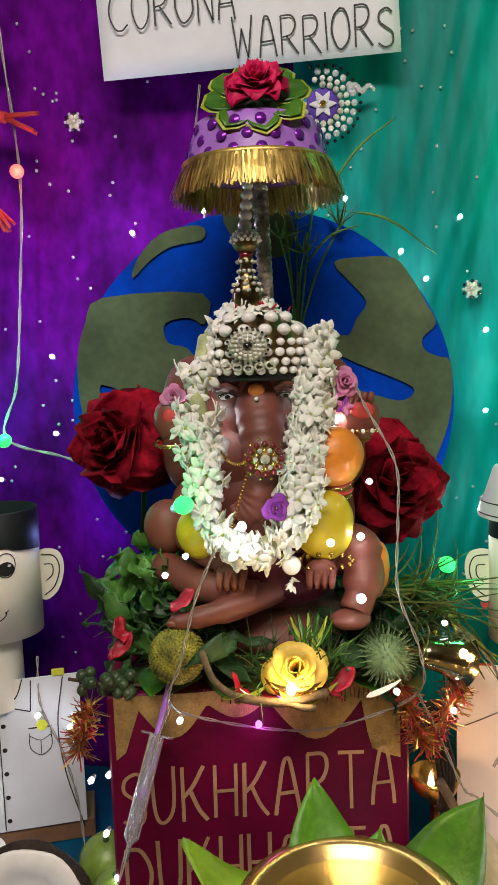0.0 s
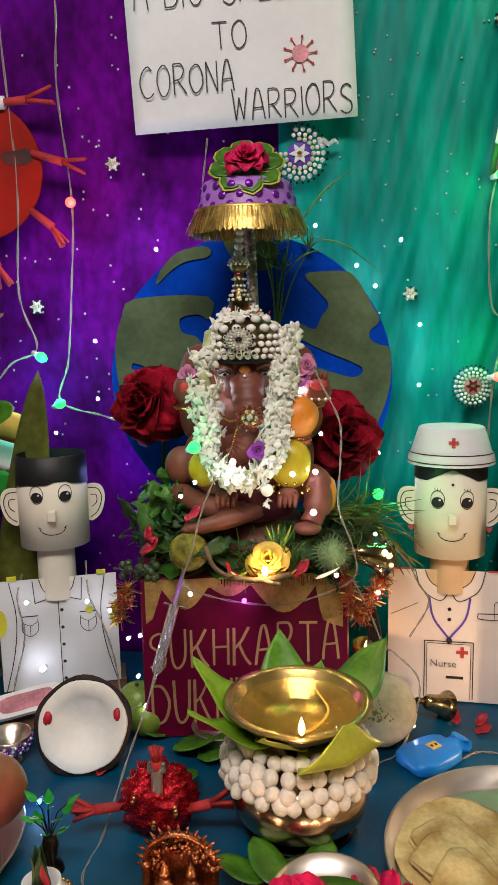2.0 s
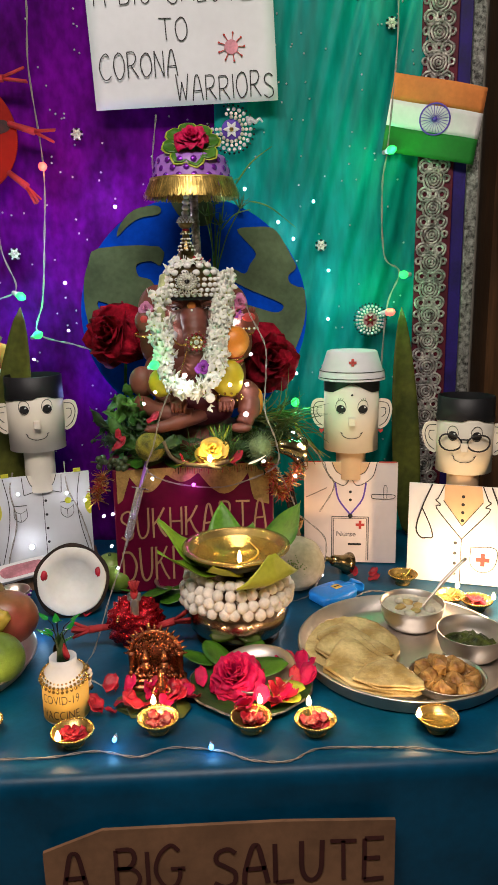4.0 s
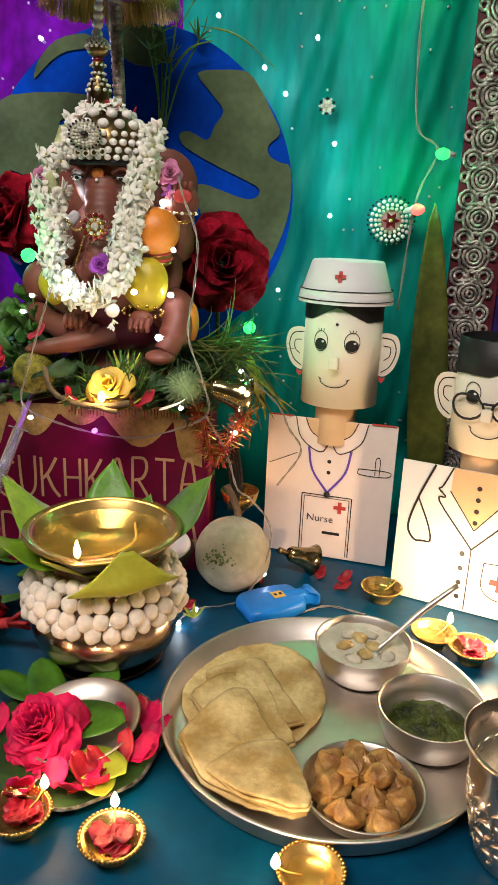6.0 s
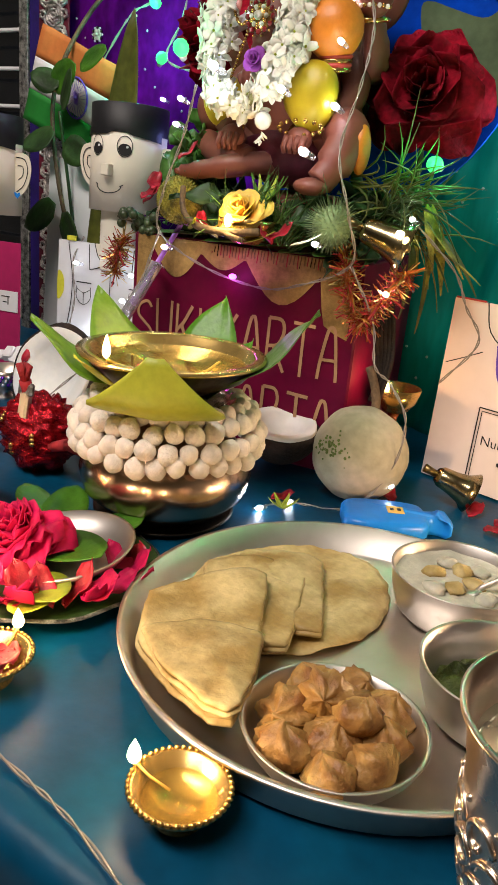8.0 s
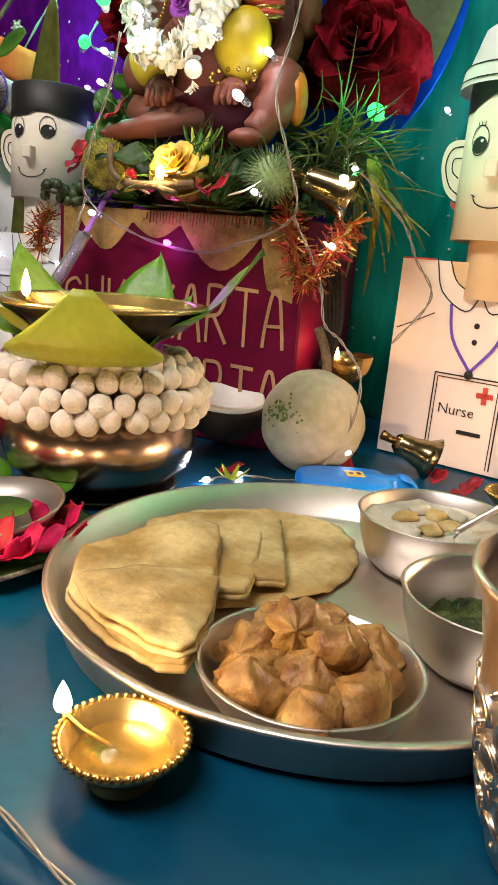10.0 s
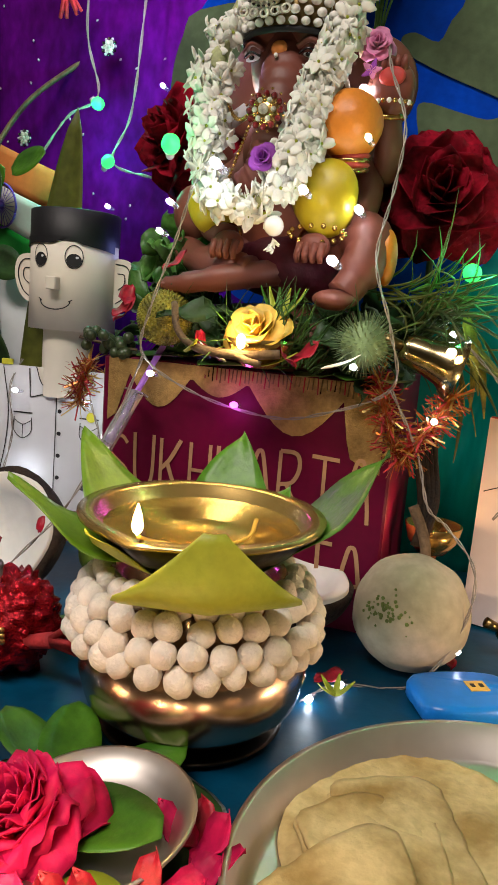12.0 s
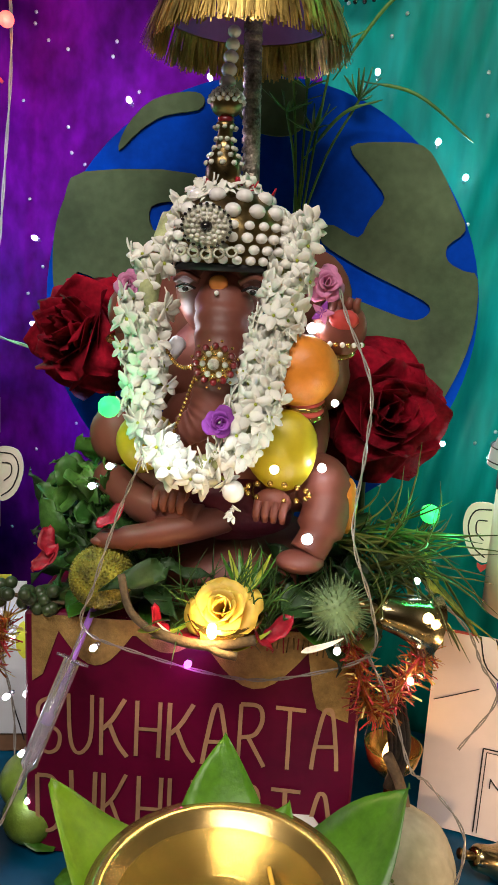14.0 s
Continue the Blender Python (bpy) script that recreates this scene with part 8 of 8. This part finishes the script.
light_string("clear cable fairy lights draped over the idol and plinth",
             [[(0.17, 0.79, 1.21), (0.18, 0.768, 1.183), (0.2, 0.748, 1.14), (0.2, 0.738, 1.096), (0.197, 0.722, 1.045), (0.213, 0.72, 0.998), (0.214, 0.735, 0.956), (0.16, 0.738, 0.93), (0.116, 0.742, 0.922), (0.053, 0.738, 0.933), (0.019, 0.71, 0.962), (0.03, 0.7, 1.0), (0.043, 0.708, 1.048), (0.061, 0.7, 1.09)],
              [(0.214, 0.735, 0.956), (0.235, 0.75, 0.91), (0.25, 0.735, 0.875), (0.265, 0.74, 0.861), (0.29, 0.725, 0.836), (0.285, 0.72, 0.79), (0.26, 0.7, TOP + 0.004), (0.215, 0.675, TOP + 0.003), (0.2, 0.64, TOP + 0.003)],
              [(0.25, 0.76, 1.0), (0.285, 0.79, 0.96), (0.3, 0.795, 0.93), (0.315, 0.8, 0.9), (0.29, 0.79, 0.86)],
              [(0.019, 0.71, 0.962), (-0.005, 0.705, 0.9), (-0.02, 0.67, 0.84), (-0.035, 0.62, 0.8), (-0.05, 0.56, TOP + 0.004), (-0.055, 0.5, TOP + 0.003), (-0.02, 0.46, TOP + 0.003)]],
             [((0.036, 0.712, 1.079), "white"), ((0.017, 0.73, 1.059), "white"), ((0.08, 0.7, 1.104), "white", 1.5), ((0.145, 0.708, 1.088), "white", 1.2), ((0.172, 0.752, 1.081), "white", 1.3), ((0.168, 0.716, 1.042), "white", 1.5), ((0.178, 0.738, 1.128), "white"),
              ((0.193, 0.708, 0.971), "white"), ((0.252, 0.745, 0.985), "warm", 1.5), ((0.026, 0.712, 0.948), "white"), ((0.086, 0.745, 0.927), "violet", 1.2), ((0.245, 0.748, 0.935), "white"), ((-0.055, 0.742, 0.881), "white"), ((-0.037, 0.74, 0.795), "white"), ((0.245, 0.78, 0.997), "white"),
              ((0.156, 0.788, 1.172), "white", 1.6), ((0.205, 0.645, TOP + 0.004), "white", 1.0), ((0.217, 0.675, TOP + 0.004), "white"), ((0.285, 0.73, 0.775), "white")])
light_string("clear cable fairy lights over the paper officer",
             [[(-0.215, 0.835, 0.93), (-0.218, 0.82, 0.9), (-0.21, 0.815, 0.85), (-0.225, 0.81, 0.79), (-0.23, 0.8, TOP + 0.004)],
              [(-0.135, 0.86, 0.94), (-0.128, 0.84, 0.9), (-0.11, 0.835, 0.86), (-0.095, 0.83, 0.81), (-0.08, 0.8, TOP + 0.005)]],
             [((-0.203, 0.813, 0.899), "white"), ((-0.128, 0.832, 0.893), "white"), ((-0.188, 0.815, 0.806), "white", 1.5), ((-0.13, 0.61, TOP + 0.006), "blue", 1.1), ((-0.1, 0.84, 0.877), "white"), ((-0.047, 0.75, 0.828), "white"), ((-0.042, 0.75, 0.881), "white")])
light_string("clear cable fairy lights along the table edge",
             [[(-0.26, 0.335, TOP + 0.003), (-0.13, 0.332, TOP + 0.003), (-0.065, 0.331, TOP + 0.003), (-0.016, 0.338, TOP + 0.003), (0.03, 0.325, TOP + 0.003), (0.066, 0.338, TOP + 0.003), (0.12, 0.328, TOP + 0.003), (0.15, 0.312, TOP + 0.002), (0.19, 0.308, TOP + 0.002), (0.224, 0.325, TOP + 0.003), (0.29, 0.322, TOP + 0.003), (0.33, 0.318, TOP + 0.003), (0.4, 0.305, TOP + 0.003), (0.45, 0.33, TOP + 0.003), (0.53, 0.345, TOP + 0.003)],
              [(0.33, 0.69, TOP + 0.003), (0.36, 0.71, TOP + 0.003), (0.4, 0.7, TOP + 0.003)]],
             [((0.002, 0.355, TOP + 0.005), "blue", 1.1), ((0.108, 0.335, TOP + 0.005), "blue", 1.2), ((-0.05, 0.47, TOP + 0.005), "white", 0.8)])

cb = thing("coloured_light_string", "white cable string of bud-shaped coloured bulbs", "fairy lights")
for pts in ([(-0.232, 0.955, 1.9), (-0.234, 0.953, 1.659), (-0.225, 0.953, 1.45), (-0.232, 0.95, 1.301), (-0.21, 0.945, 1.225), (-0.25, 0.94, 1.2), (-0.3, 0.93, 1.13)],
            [(-0.2, 0.955, 1.85), (-0.16, 0.957, 1.7), (-0.163, 0.957, 1.573), (-0.15, 0.952, 1.421), (-0.158, 0.952, 1.3), (-0.168, 0.95, 1.204), (-0.176, 0.93, 1.15), (-0.112, 0.915, 1.13), (-0.06, 0.9, 1.115)],
            [(0.44, 0.955, 1.9), (0.436, 0.952, 1.72), (0.437, 0.952, 1.606), (0.424, 0.945, 1.45), (0.417, 0.95, 1.383), (0.423, 0.95, 1.27), (0.45, 0.948, 1.24), (0.43, 0.95, 1.18), (0.42, 0.945, 1.05)]):
    twisted(pts, 0.0008, 0.0009).done("cable", cb, "off-white twisted cable")
for place, colour, aim in (((-0.252, 0.945, 1.743), "blue", (0.3, -0.5, -0.4)), ((-0.205, 0.945, 1.725), "green", (0.8, -0.5, 0)), ((-0.15, 0.945, 1.421), "red", (0.2, -0.8, -0.2)), ((-0.205, 0.935, 1.214), "green", (0.8, -0.5, -0.35)), ((-0.178, 0.922, 1.146), "green", (0.7, -0.6, 0.3)),
                           ((0.434, 0.945, 1.714), "green", (-0.3, -0.8, 0)), ((0.422, 0.93, 1.437), "green", (0.4, -0.6, 0.1)), ((0.46, 0.942, 1.236), "green", (-0.8, -0.6, 0)), ((0.428, 0.938, 1.172), "red", (0.7, -0.7, 0.1)), ((0.034, 0.71, 1.118), "green", (0.5, -0.8, 0.3)), ((0.25, 0.8, 1.043), "green", (0.1, -1, 0.1)), ((-0.31, 0.925, 1.6), "red", (0.1, -0.9, 0))):
    blossom_bulb(cb, place, colour, aim)

# light of the brighter bulbs, with two violet-blue fills added over the purple drape
for place, watts, colour in (((0.08, 0.688, 1.104), 0.05, (0.9, 0.94, 1)), ((0.168, 0.702, 1.046), 0.03, (0.9, 0.94, 1)), ((0.165, 0.8, 1.17), 0.05, (0.9, 0.94, 1)), ((0.05, 0.79, 1.175), 0.04, (0.9, 0.94, 1)),
                             ((-0.05, 0.935, 1.365), 0.4, (0.75, 0.6, 1)), ((0.106, 0.93, 1.3), 0.05, (0.9, 0.94, 1)), ((-0.125, 0.93, 1.235), 0.06, (0.9, 0.94, 1)), ((0.255, 0.925, 1.31), 0.1, (0.9, 1, 1)), ((0.33, 0.935, 1.2), 0.08, (0.8, 1, 1)),
                             # the lights at x -0.17 and -0.085 are added fills, no bulb stands there
                             ((0.012, 0.69, 1.125), 0.07, (0.05, 1, 0.35)), ((0.262, 0.772, 1.045), 0.12, (0.05, 1, 0.3)), ((0.3, 0.9, 1.07), 0.12, (0.85, 0.95, 1)), ((-0.17, 0.89, 1.3), 0.4, (0.6, 0.5, 1)), ((-0.19, 0.9, 1.185), 0.7, (0.05, 1, 0.6)), ((-0.085, 0.935, 1.05), 0.15, (0.3, 0.35, 1)), ((0.42, 0.9, 1.43), 0.25, (0.05, 1, 0.3)), ((0.43, 0.91, 1.2), 0.22, (0.05, 1, 0.3)), ((-0.14, 0.92, 1.415), 0.1, (1, 0.25, 0.15)), ((-0.2, 0.91, 1.72), 0.1, (0.1, 0.9, 0.6)), ((0.43, 0.9, 1.71), 0.2, (0.05, 1, 0.25)),
                             ((0.086, 0.735, 0.925), 0.03, (0.8, 0.1, 1)), ((0.262, 0.735, 0.985), 0.05, (1, 0.7, 0.4)), ((0.205, 0.64, 0.768), 0.03, (0.8, 0.9, 1)), ((0.11, 0.325, 0.764), 0.03, (0.2, 0.55, 1)), ((0.002, 0.34, 0.764), 0.03, (0.2, 0.55, 1)), ((-0.13, 0.6, 0.768), 0.03, (0.3, 0.6, 1)), ((-0.188, 0.802, 0.81), 0.008, (0.9, 0.95, 1)), ((0.113, 0.682, 0.988), 0.2, (1, 0.7, 0.3))):
    glow_lamp(place, watts, colour, 0.006)
